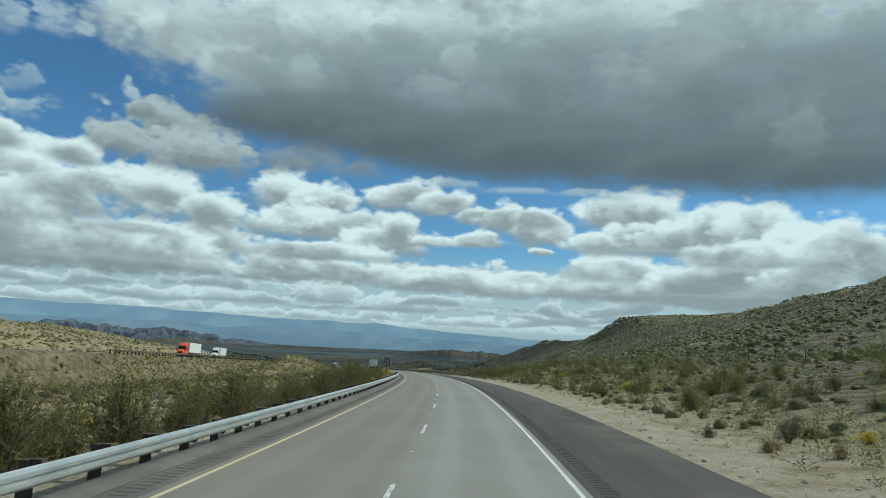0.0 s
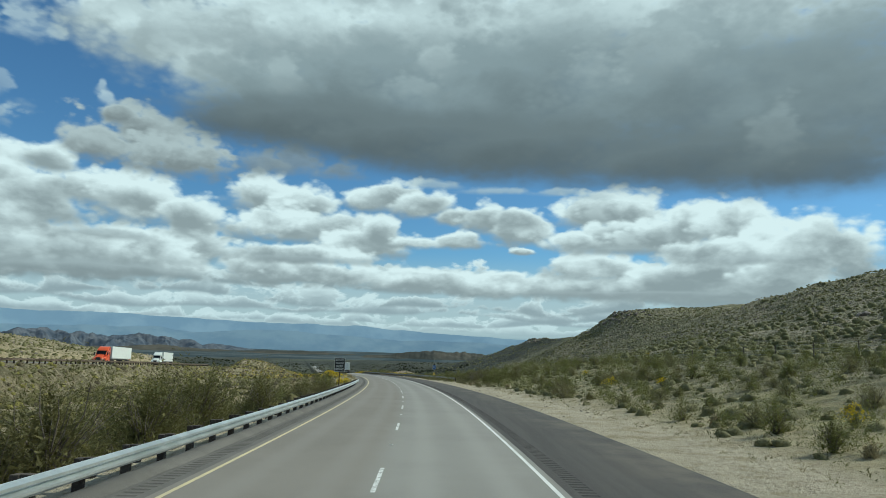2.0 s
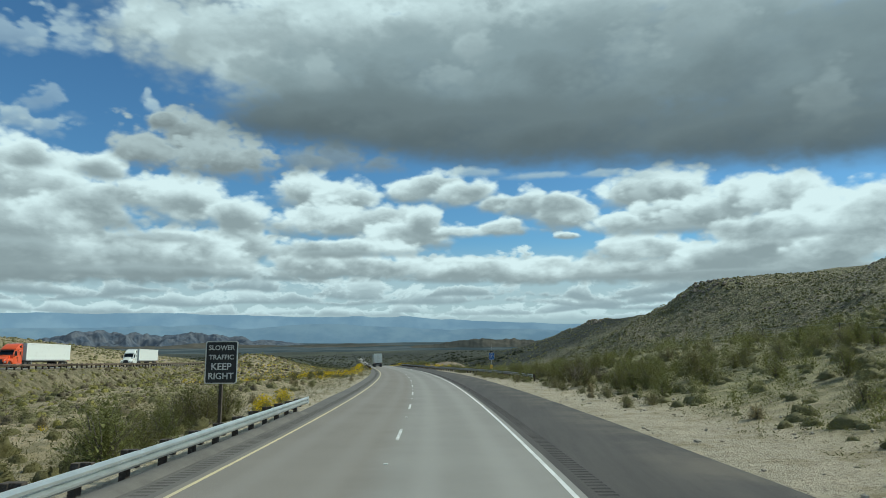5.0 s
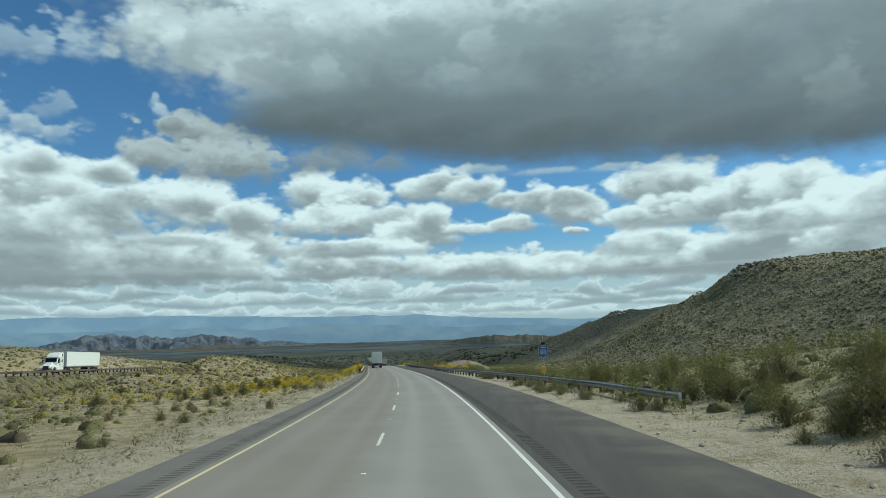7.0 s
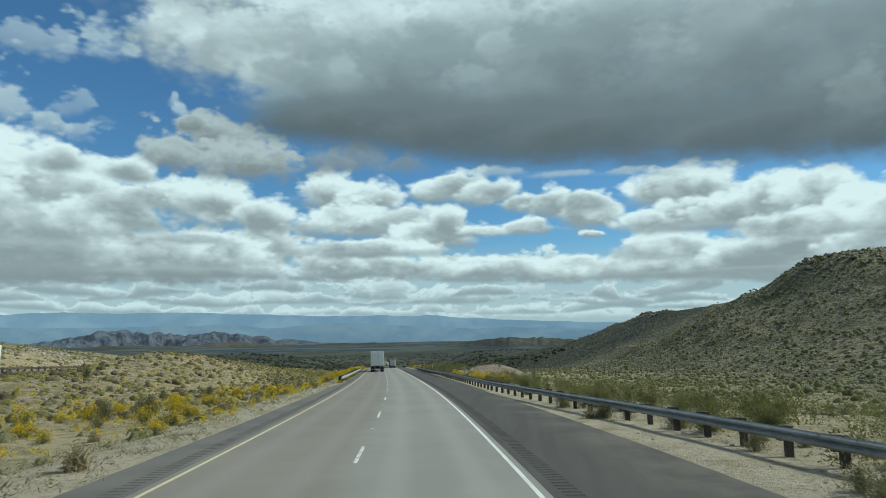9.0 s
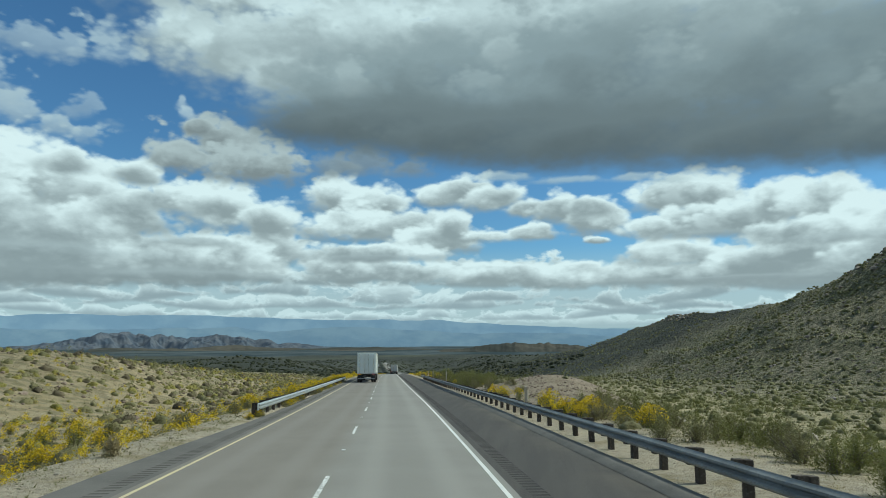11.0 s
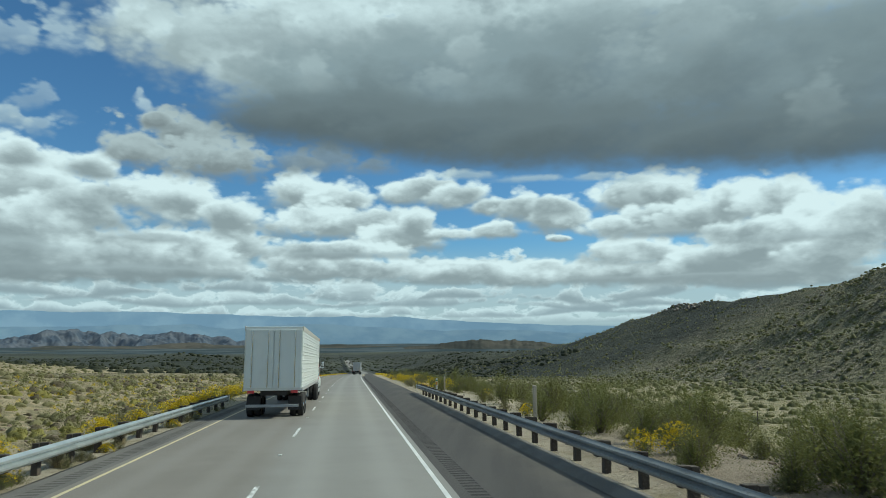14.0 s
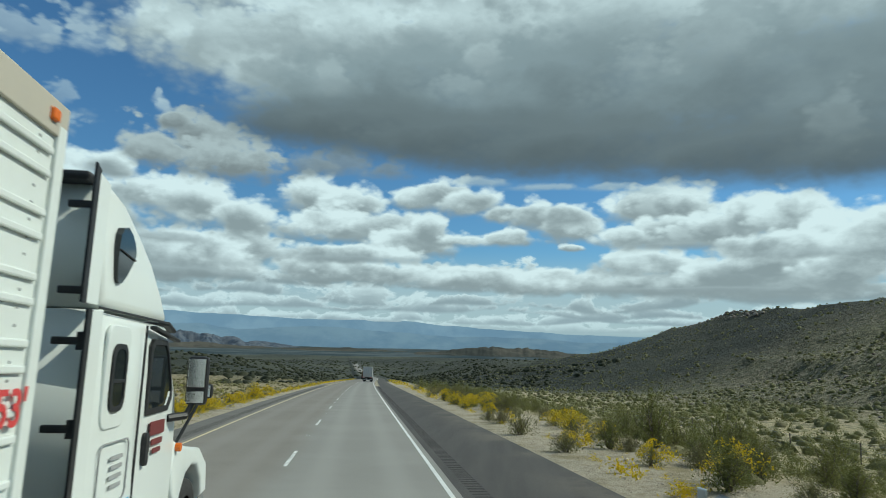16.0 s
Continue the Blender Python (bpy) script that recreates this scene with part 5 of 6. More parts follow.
stock("thicket_scrub", M_THICKET, [(np.concatenate([a[0], b[0]]), np.concatenate([a[1], b[1] + len(a[0])])) for a, b in zip(mounded(401, 50, 0.5, 0.48, 0.06, 6, 9, 0.4, 4, 0.42), crowns(411, 170, 0.95, 1.25, 0.045, 6, 0.3, 0))], [
    (1150, -30, 125, -11.2, -50, -0.1, 1.35), (110, -30, 170, -34, -52, 0.3, 1.0)], 0.5, 1.15, "dark olive-brown scrub crowding behind the rail")
stock("creosote_scrub", M_CREOSOTE, crowns(201, 150, 0.95, 1.3, 0.042, 6, 0.34, 0.8, 70), [
    (90, 120, 300, -22, -53, 0.5, 1.0), (800, 10, 175, 9, 36, 0.1, 1.3),
    (600, 150, 235, 7.0, 60, 0.1, 1.3), (1350, 272, 440, 7.5, 62, 0.0, 1.2), (150, 235, 290, 22, 62, 0.0, 1.0), (260, 300, 480, -12, -52, 0.4, 1.0)], 0.5, 1.1, "olive green creosote scrub on sandy desert ground")
stock("grey_scrub", M_SAGE, mounded(231, 56, 0.37, 0.33, 0.058, 12, 9, 0.32, 3, 0.36), [
    (1300, -30, 170, -20, -53, 0.0, 1.0), (150, 120, 185, -14, -54, 0.3, 1.0), (1100, 180, 340, -11, -54, 0.0, 1.0), (700, 100, 290, -42, -54, -0.2, 1.0), (900, 290, 430, -10.5, -52, -0.1, 1.0), (2300, -10, 180, 8.5, 45, 0.0, 1.2), (900, 170, 420, 6.8, 60, 0.3, 1.0)], 0.4, 1.25, "low grey-green desert scrub on sandy ground")
stock("blooming_scrub", M_FLOWER, crowns(261, 80, 0.5, 0.42, 0.036, 4, 0.8, 0), [
    (24, 0, 125, -14, -52, 0.7, 1.0), (800, 188, 340, -10.5, -40, 0.4, 1.6), (160, 300, 420, -13, -50, 0.3, 1.0), (70, 225, 290, -42, -53, 0.3, 1.0), (800, 325, 620, -9.5, -13.0, -0.2, 1.3), (330, 320, 600, 4.6, 8.0, 0.0, 1.2), (16, 20, 180, 10, 40, 0.6, 1.0)], 0.4, 1.0, "clumps of yellow flowers in desert scrub")
stock("dry_grass", M_GRASS, crowns(291, 36, 0.35, 0.32, 0.05, 4, 0.14, 0), [
    (2200, -10, 340, -9.3, -54, 0.2, 1.2), (1500, -10, 340, 6.0, 75, 0.2, 1.4)], 0.4, 1.1, "dry straw-coloured grass in tufts on sandy ground")
KNOLL = [(900, 205, 330, -14, -54, 0.0, 1.0), (500, 330, 430, -12, -52, 0.0, 1.0), (110, 120, 205, -18, -54, 0.2, 1.0), (700, -20, 130, -24, -54, 0.0, 1.0), (500, 110, 262, -39, -54, -0.2, 1.0)]
stock("knoll_shrubs", M_KNOLL, mounded(511, 66, 0.34, 0.32, 0.055, 12, 9, 0.35, 3, 0.36), KNOLL, 0.4, 1.25, "rounded yellow-green desert shrubs dotted over tan soil")
stock("brown_shrubs", M_BROWN, mounded(531, 66, 0.33, 0.30, 0.062, 12, 9, 0.22, 3, 0.4), [(int(n * 0.7), *rest) for n, *rest in KNOLL], 0.45, 1.6, "grey-brown dry shrubs dotted over tan soil")
stock("small_tufts", M_TUFT, crowns(471, 18, 0.26, 0.20, 0.028, 10, 0.35, 0), [
    (9000, 110, 430, -9.4, -54, -0.2, 1.25), (1800, -20, 120, -18, -54, -0.1, 1.0), (6000, -10, 200, 7.0, 60, -0.1, 1.2), (3500, 200, 430, 6.5, 75, 0.0, 1.2)], 0.5, 1.7, "small olive and straw-coloured tufts over the sandy ground")
stock("pale_tufts", M_GRASS, crowns(491, 16, 0.28, 0.18, 0.034, 8, 0.2, 0), [
    (4500, 110, 430, -9.4, -54, -0.1, 1.2), (2500, -10, 430, 7.0, 60, 0.0, 1.2)], 0.5, 1.5, "pale dry grass in small tufts over the sandy ground")
stock("verge_herbs", M_HERB, crowns(431, 26, 0.26, 0.2, 0.022, 6, 0.4, 0), [
    (500, 118, 190, -9.0, -24, 0.1, 1.8), (2400, 185, 345, -9.0, -24, 0.0, 1.8), (500, 118, 420, 4.9, 9.0, 0.2, 1.0), (1900, 0, 165, 6.6, 26, 0.1, 1.4)], 0.4, 1.3, "low green herbs along the edge of the asphalt")
stock("hillside_scrub", M_HILLSCRUB, mounded(321, 8, 0.62, 0.58, 0.09, 12, 5, 0.5, 3, 0.32), [
    (14000, 20, 480, 28, 215, -0.1, 1.0), (5000, 400, 860, 20, 215, 0.0, 1.0), (3000, 20, 480, -76, -200, 0.0, 1.0)], 0.4, 1.25, "dark green scrub dotted over the rocky hillside")
stock("hillside_grey_scrub", M_SAGE, mounded(351, 6, 0.5, 0.42, 0.08, 12, 5, 0.5, 3, 0.32), [
    (7000, 20, 480, 28, 215, 0.0, 1.0), (6500, 20, 480, -75, -190, -0.2, 1.2), (1600, 330, 700, -12, -52, 0.1, 1.0)], 0.4, 1.3, "grey-green scrub dotted over the slopes")
stock("plain_scrub", M_SHADED_SCRUB, mounded(381, 6, 1.5, 1.1, 0.2, 6, 5, 0.5), [
    (2300, 480, 1000, -320, -30, -0.2, 1.0), (1000, 620, 1000, 10, 120, -0.2, 1.0), (2700, 950, 1700, -600, 500, -0.2, 1.0)], 0.7, 1.6, "scrub on the low hills beyond, coloured dark as under cloud shade")


# ---- stones ----
def stone_template(seed):
    rng = np.random.RandomState(seed)
    bm = bmesh.new()
    bmesh.ops.create_icosphere(bm, subdivisions=1, radius=1.0)
    v = np.array([q.co[:] for q in bm.verts]) * (0.75 + 0.4 * rng.rand(len(bm.verts), 1)) * np.array([1.0, 0.8, 0.6])
    f = np.array([[q.index for q in p.verts] for p in bm.faces])
    bm.free()
    return v, f


def stones(name, areas, lo, hi, label, mat=None):
    temps = [stone_template(900 + k) for k in range(5)]
    vs, fs, off = [], [], 0
    for k, (n, s0, s1, o0, o1, grow) in enumerate(areas):
        s, o, rng = spread(n, s0, s1, o0, o1, 777 + k + len(name), 0.3, grow)
        base = land(s, o)
        for p in base:
            v, f = temps[rng.randint(5)]
            a = rng.rand() * 6.28
            c, q = math.cos(a), math.sin(a)
            r = lo + (hi - lo) * rng.rand() ** 3
            w = np.stack([v[:, 0] * c - v[:, 1] * q, v[:, 0] * q + v[:, 1] * c, v[:, 2]], 1) * r + p + [0, 0, r * 0.2]
            vs.append(w)
            fs.append(f + off)
            off += len(v)
    me = bpy.data.meshes.new(name)
    me.from_pydata(np.concatenate(vs), [], np.concatenate(fs).tolist())
    me.materials.append(mat or M_ROCK)
    return tagged(new(name, me), label, "stones", kind="stuff")


stones("roadside_stones", [(800, -10, 170, 4.5, 12, 1.2), (1100, 115, 320, -9.8, -40, 1.3), (700, 225, 320, -18, -48, 1.0), (900, 120, 270, -36, -54, 1.0), (300, 160, 340, 4.6, 14, 1.0)], 0.02, 0.12, "small pale stones strewn over the verge", M_PALE_STONE)
stones("knoll_rocks", [(2200, 215, 420, -14, -54, 1.0), (700, -10, 260, -26, -54, 1.0)], 0.05, 0.30, "red-brown broken rocks lying on the tan knoll", M_RED_ROCK)
stones("mound_gravel", [(1500, 246, 286, 8, 24, 1.0)], 0.03, 0.16, "broken grey-brown stones on the bare mound", M_RED_ROCK)
stones("hillside_rocks", [(2600, 120, 480, 60, 190, 1.0), (260, 120, 420, -78, -180, 1.0)], 0.08, 0.8, "brown rocks lying on the slopes")
M_PALE_ROCK = material("pale_bedrock", mottled((0.36, 0.32, 0.26), (0.44, 0.40, 0.34), (0.28, 0.24, 0.19), 0.8, 7.0, relief=0.8, depth=0.06))
stones("pale_outcrop", [(260, 320, 350, -77, -92, 1.0), (60, 225, 262, 16, 34, 1.0)], 0.06, 0.8, "pale broken bedrock showing in the wash", M_PALE_ROCK)
stones("ridge_boulders", [(90, 360, 412, -146, -158, 1.0), (140, 385, 430, 148, 168, 1.0), (110, 590, 660, 165, 182, 1.0)], 0.4, 1.6, "dark brown boulders along the ridge tops")

# ---- signs and posts ----
M_SIGN_WHITE = material("white_sign_sheet", mottled((0.62, 0.63, 0.60), (0.68, 0.69, 0.66), (0.55, 0.55, 0.52), 2.0, 20.0, 0.5, 0.02))
M_BLACK = material("black_paint", mottled((0.02, 0.02, 0.02), (0.03, 0.03, 0.03), (0.05, 0.05, 0.05), 2.0, 20.0, 0.6, 0.02))
M_BLUE = material("blue_sign_sheet", mottled((0.015, 0.10, 0.36), (0.02, 0.12, 0.40), (0.03, 0.14, 0.42), 2.0, 20.0, 0.45, 0.02))
M_BOX_YELLOW = material("yellow_enamel", mottled((0.62, 0.40, 0.05), (0.70, 0.46, 0.07), (0.45, 0.30, 0.07), 2.0, 30.0, 0.5, 0.05))
M_GREY_STEEL = material("grey_painted_steel", mottled((0.30, 0.31, 0.31), (0.38, 0.39, 0.39), (0.24, 0.23, 0.22), 2.0, 30.0, 0.5, 0.05))
M_PALE_WOOD = material("pale_weathered_wood", mottled((0.38, 0.34, 0.27), (0.48, 0.43, 0.35), (0.30, 0.26, 0.20), 2.0, 25.0, 0.85, 0.2))


def lettering(parent, text, size, at, mat, name="lettering"):
    """Flat raised letters on a panel that faces the traffic (towards -y)."""
    cu = bpy.data.curves.new(name, "FONT")
    cu.body, cu.size, cu.extrude, cu.align_x, cu.align_y = text, size, 0.002, "CENTER", "CENTER"
    cu.materials.append(mat)
    cu.offset = size * 0.018
    ob = new(name, cu)
    ob.parent = parent
    ob.matrix_basis = pose(*at, 90, 0, 0)
    return ob


def panel(bm, w, h, thick, r, at):
    """A flat sign blank with rounded corners, standing upright."""
    pts = []
    for cx, cz, a0 in ((w / 2 - r, h / 2 - r, 0), (-w / 2 + r, h / 2 - r, 90), (-w / 2 + r, -h / 2 + r, 180), (w / 2 - r, -h / 2 + r, 270)):
        for k in range(5):
            a = radians(a0 + 22.5 * k)
            pts.append((cx + r * math.cos(a), cz + r * math.sin(a)))
    front = [bm.verts.new((at[0] + x, at[1] - thick / 2, at[2] + z)) for x, z in pts]
    rear = [bm.verts.new((at[0] + x, at[1] + thick / 2, at[2] + z)) for x, z in pts]
    bm.faces.new(front)
    bm.faces.new(rear[::-1])
    for i in range(len(pts)):
        j = (i + 1) % len(pts)
        bm.faces.new((front[j], front[i], rear[i], rear[j]))
    bmesh.ops.recalc_face_normals(bm, faces=bm.faces[:])
    return bm


def rod(bm, a, b, r, n=8, r2=None):
    """A round bar from a to b."""
    a, b = Vector(a), Vector(b)
    m = Matrix.Translation((a + b) / 2) @ (b - a).to_track_quat("Z", "Y").to_matrix().to_4x4()
    bmesh.ops.create_cone(bm, cap_ends=True, segments=n, radius1=r, radius2=r if r2 is None else r2, depth=(b - a).length, matrix=m)
    return bm


def keep_right_sign(s, o):
    ob = tagged(new("road_sign"), "black road sign with white lettering on a dark wooden post", "road sign")
    ob.matrix_basis = frame_at(s, o) @ pose(0, 0, float(relief(s, o)[0]), 0, 0, 0)
    up = -float(relief(s, o)[0])
    part("post", box(bmesh.new(), (0.12, 0.14, 3.2 + up), (0, 0.09, (3.2 + up) / 2 - 0.1), 0.01), M_POST, ob)
    face = part("sign_panel", panel(bmesh.new(), 1.22, 1.60, 0.02, 0.08, (0, 0, up + 2.32)), M_SIGN_WHITE, ob, "white sign border")
    part("sign_face", panel(bmesh.new(), 1.14, 1.52, 0.008, 0.06, (0, -0.012, up + 2.32)), M_BLACK, face, "black sheet")
    for k, (word, size) in enumerate((("SLOWER", 0.25), ("TRAFFIC", 0.25), ("KEEP", 0.36), ("RIGHT", 0.33))):
        lettering(face, word, size, (0, -0.02, up + 2.86 - 0.355 * k), M_SIGN_WHITE)
    return ob


def call_box(s, o):
    ob = tagged(new("call_box"), "yellow roadside call box under a blue sign on a steel pole", "call box")
    z0 = float(relief(s, o)[0])
    ob.matrix_basis = frame_at(s, o) @ pose(0, 0, z0, 0, 0, 6)
    up = -z0
    part("pole", rod(rod(bmesh.new(), (0, 0.06, -0.3), (0, 0.06, 3.0 + up), 0.045, 10), (0, 0.06, 3.0 + up), (0, 0.06, 4.05 + up), 0.014, 6), M_GREY_STEEL, ob)
    face = part("sign_panel", panel(bmesh.new(), 0.74, 0.92, 0.012, 0.05, (0, 0, up + 2.49)), M_SIGN_WHITE, ob, "white sign border")
    part("sign_face", panel(bmesh.new(), 0.69, 0.87, 0.006, 0.04, (0, -0.010, up + 2.49)), M_BLUE, face, "blue reflective sheet")
    lettering(face, "CALL", 0.235, (0, -0.016, up + 2.58), M_SIGN_WHITE)
    lettering(face, "BOX", 0.235, (0, -0.016, up + 2.36), M_SIGN_WHITE)
    for x, z, w in ((0, 2.80, 0.46), (-0.22, 2.15, 0.12), (0.18, 2.15, 0.2)):
        part("text_bar", box(bmesh.new(), (w, 0.004, 0.055), (x, -0.016, up + z)), M_SIGN_WHITE, face)
    case = part("phone_case", box(bmesh.new(), (0.34, 0.30, 0.52), (-0.10, -0.14, up + 1.12), 0.03), M_BOX_YELLOW, ob, "yellow enamelled case")
    part("case_door", box(bmesh.new(), (0.26, 0.02, 0.40), (-0.10, -0.30, up + 1.12), 0.008), M_BOX_YELLOW, case)
    part("solar_panel", box(bmesh.new(), (0.30, 0.02, 0.24), (0, 0.02, up + 3.12), 0.005, pose(0, 0, 0, 35, 0, 0)), M_BLACK, ob)
    return ob


keep_right_sign(113.0, -10.6)
call_box(176.5, 7.6)


def stake(s, o, h, w, mat, label, name="wooden_post"):
    ob = part(name, box(bmesh.new(), (w, w, h + 0.5), (0, 0, h / 2 - 0.25), w * 0.12), mat)
    x, y, z = (float(v) for v in land(s, o))
    ob.matrix_basis = pose(x, y, z, 1.5, -1.0, 20)
    return tagged(ob, label, "post")


stake(242.5, 5.3, 1.25, 0.14, M_PALE_WOOD, "pale weathered wooden post behind the guard rail")
stake(293.0, 5.4, 1.5, 0.13, M_PALE_WOOD, "pale weathered wooden post among green scrub")
stake(318.0, 5.4, 1.3, 0.10, M_PALE_WOOD, "pale marker post near the end of the guard rail")


def marker_post(s, o):
    """A flat plastic post with coloured reflectors."""
    ob = tagged(new("marker_post"), "white plastic marker post with orange panel and green band", "marker post")
    ob.matrix_basis = frame_at(s, o)
    up = float(relief(s, o)[0])
    part("blade", box(bmesh.new(), (0.13, 0.02, 1.5), (0, 0, up + 0.55), 0.008), M_SIGN_WHITE, ob)
    part("reflector", box(bmesh.new(), (0.10, 0.012, 0.27), (0, -0.014, 0.92), 0.003), M_MARK_ORANGE, ob, "orange panel")
    part("band", box(bmesh.new(), (0.134, 0.026, 0.07), (0, 0, 1.14), 0.004), M_MARK_GREEN, ob, "green band")


M_MARK_ORANGE = material("orange_reflector", mottled((0.62, 0.27, 0.03), (0.68, 0.31, 0.05), (0.5, 0.22, 0.04), 3.0, 40.0, 0.5, 0.05))
M_MARK_GREEN = material("green_tape", mottled((0.02, 0.20, 0.09), (0.03, 0.24, 0.11), (0.02, 0.15, 0.07), 3.0, 40.0, 0.5, 0.05))
marker_post(314.6, 4.35)


def wire_fence(s0, s1, o0, o1, step):
    """Thin posts and three wires that climb over the bank."""
    fence = tagged(new("wire_fence"), "thin wire fence on slim posts along the bank", "fence")
    n = int((s1 - s0) / step)
    tops = []
    for k in range(n + 1):
        s, o = s0 + k * step, o0 + (o1 - o0) * k / n
        x, y, z = (float(v) for v in land(s, o))
        part("fence_post", rod(bmesh.new(), (x, y, z - 0.3), (x + 0.03 * math.sin(k * 3), y, z + 1.3), 0.045, 6), M_TWIG, fence)
        tops.append((x, y, z))
    for h in (0.5, 0.85, 1.2):
        bm = bmesh.new()
        for a, b in zip(tops, tops[1:]):
            rod(bm, (a[0], a[1], a[2] + h), (b[0], b[1], b[2] + h), 0.006, 4)
        part("wire", bm, M_GREY_STEEL, fence)
    return fence


wire_fence(30.0, 160.0, 30.0, 27.0, 5.0)
wire_fence(318.0, 402.0, 31.0, 24.0, 6.0)


# ---- the road on the far side of the wash ----
far_lane = sheet("far_road", np.arange(20, 480, 8.0), np.array([-73.0, -68, -63, -57.0]), M_LANE, lambda s, o: land(s, np.full_like(s, -64.0)) * [0, 0, 1] + np.stack([*place(s, o)[:2], 0 * s + 0.12], -1), {"across": lambda s, o: (o + 57) * 0.5})
tagged(far_lane, "pale road of the opposite carriageway beyond the wash", "road", kind="structure")


def far_rail(s0, s1, o):
    rail = tagged(new("guard_rail"), "rusty brown guard rail on wooden posts along the opposite road", "guard rail", "guard rails")
    me = bpy.data.meshes.new("post")
    bm = box(bmesh.new(), (0.2, 0.2, 1.3), (0, 0, 0.15), 0.012)
    bm.to_mesh(me)
    bm.free()
    me.materials.append(M_POST)
    s, pts = s0, []
    while s < s1:
        x, y, z = (float(v) for v in land(s, o))
        p = part("post", me, None, rail)
        p.matrix_basis = pose(x, y, z, 0, 0, 12)
        pts.append((x, y, z))
        s += 1.905
    for i in range(0, len(pts) - 4, 4):
        bm = bmesh.new()
        a, b = Vector(pts[i]), Vector(pts[i + 4])
        run = (b - a).normalized()
        side = Vector((run.y, -run.x, 0)).normalized()
        vs = []
        for e in (a, b):
            for out, up in beam_profile():
                vs.append(bm.verts.new(e + side * (0.12 + out) + Vector((0, 0, 0.43 + up))))
        n = len(vs) // 2
        for k in range(n - 1):
            bm.faces.new((vs[k], vs[k + 1], vs[n + k + 1], vs[n + k]))
        part("rail_beam", bm, M_RUST, rail)
    return rail


M_RUST = material("weathered_brown_steel", mottled((0.10, 0.07, 0.05), (0.16, 0.12, 0.09), (0.20, 0.16, 0.12), 1.0, 20.0, 0.8))
far_rail(112.0, 290.0, -55.4)


# ---- lorries ----
def painted(name, c, rough=0.35, dirt=(0.35, 0.33, 0.29), amount=0.35):
    def build(t, b):
        p = world_xyz(t)
        n = noise_tex(t, p, 1.3, 6, 0.6)
        t.links.new(blend(t, ramp01(t, n, 0.5, 0.8, 0.0, amount), c, dirt), b.inputs["Base Color"])
        b.inputs["Roughness"].default_value = rough
        b.inputs["Coat Weight"].default_value = 0.25
    return material(name, build)


M_CAB_WHITE = painted("white_cab_paint", (0.76, 0.80, 0.77), 0.3, (0.60, 0.60, 0.55), 0.25)
M_TRAILER = painted("white_trailer_sheet", (0.72, 0.76, 0.73), 0.45, (0.55, 0.55, 0.50), 0.4)
M_TRAILER_GREY = painted("grey_trailer_doors", (0.42, 0.43, 0.43), 0.5, (0.25, 0.24, 0.22), 0.5)
M_ORANGE = painted("orange_red_paint", (0.72, 0.10, 0.025), 0.35, (0.40, 0.10, 0.05), 0.3)
M_TYRE = material("tyre_rubber", mottled((0.018, 0.018, 0.018), (0.03, 0.03, 0.03), (0.06, 0.055, 0.05), 3.0, 30.0, 0.85))
M_CHROME = material("polished_aluminium", rough=0.22, metal=1.0, color=(0.75, 0.76, 0.77))
M_PLASTIC = material("black_plastic", mottled((0.014, 0.014, 0.015), (0.022, 0.022, 0.023), (0.035, 0.035, 0.035), 4.0, 40.0, 0.5, 0.05))
M_GLASS = material("dark_window_glass", rough=0.05, color=(0.015, 0.02, 0.022))
M_AMBER = material("amber_lens", rough=0.25, color=(0.75, 0.16, 0.01))
M_RED = material("red_decal", rough=0.5, color=(0.60, 0.06, 0.06))
M_MAROON = material("maroon_decal", rough=0.5, color=(0.16, 0.03, 0.03))
M_SKY_DECAL = material("light_blue_decal", rough=0.5, color=(0.05, 0.35, 0.65))
M_TAN_EDGE = painted("tan_trailer_rail", (0.50, 0.46, 0.38), 0.5)
M_TARP = material("brown_tarpaulin", mottled((0.12, 0.09, 0.06), (0.18, 0.14, 0.09), (0.10, 0.08, 0.06), 1.0, 6.0, 0.8, 0.5, 0.05))


def profile_solid(points, half, bevel=0.05, taper=0.0, zref=(0.0, 1.0), segments=3):
    """A body with the side outline (y, z) in points, half wide each side; taper draws the sides in between the two heights of zref."""
    bm = bmesh.new()
    sides = []
    for sx in (1, -1):
        row = []
        for y, z in points:
            u = min(max((z - zref[0]) / (zref[1] - zref[0]), 0), 1)
            row.append(bm.verts.new((sx * (half - taper * u * u), y, z)))
        sides.append(row)
    n = len(points)
    bm.faces.new(sides[0])
    bm.faces.new(sides[1][::-1])
    for i in range(n):
        j = (i + 1) % n
        bm.faces.new((sides[0][j], sides[0][i], sides[1][i], sides[1][j]))
    bmesh.ops.recalc_face_normals(bm, faces=bm.faces[:])
    if bevel:
        rims = [e for e in bm.edges if abs(e.verts[0].co.x - e.verts[1].co.x) < half * 0.5]
        bmesh.ops.bevel(bm, geom=rims, offset=bevel, segments=segments, affect="EDGES", profile=0.5)
    for f in bm.faces:
        f.smooth = True
    return bm


def side_plate(points, x, thick, bevel=0.0):
    """A flat plate in the plane across x, with the outline (y, z)."""
    bm = bmesh.new()
    a = [bm.verts.new((x - thick / 2, y, z)) for y, z in points]
    b = [bm.verts.new((x + thick / 2, y, z)) for y, z in points]
    bm.faces.new(a)
    bm.faces.new(b[::-1])
    for i in range(len(points)):
        j = (i + 1) % len(points)
        bm.faces.new((a[j], a[i], b[i], b[j]))
    bmesh.ops.recalc_face_normals(bm, faces=bm.faces[:])
    if bevel:
        bmesh.ops.bevel(bm, geom=bm.edges[:], offset=bevel, segments=2, affect="EDGES", profile=0.5)
    return bm


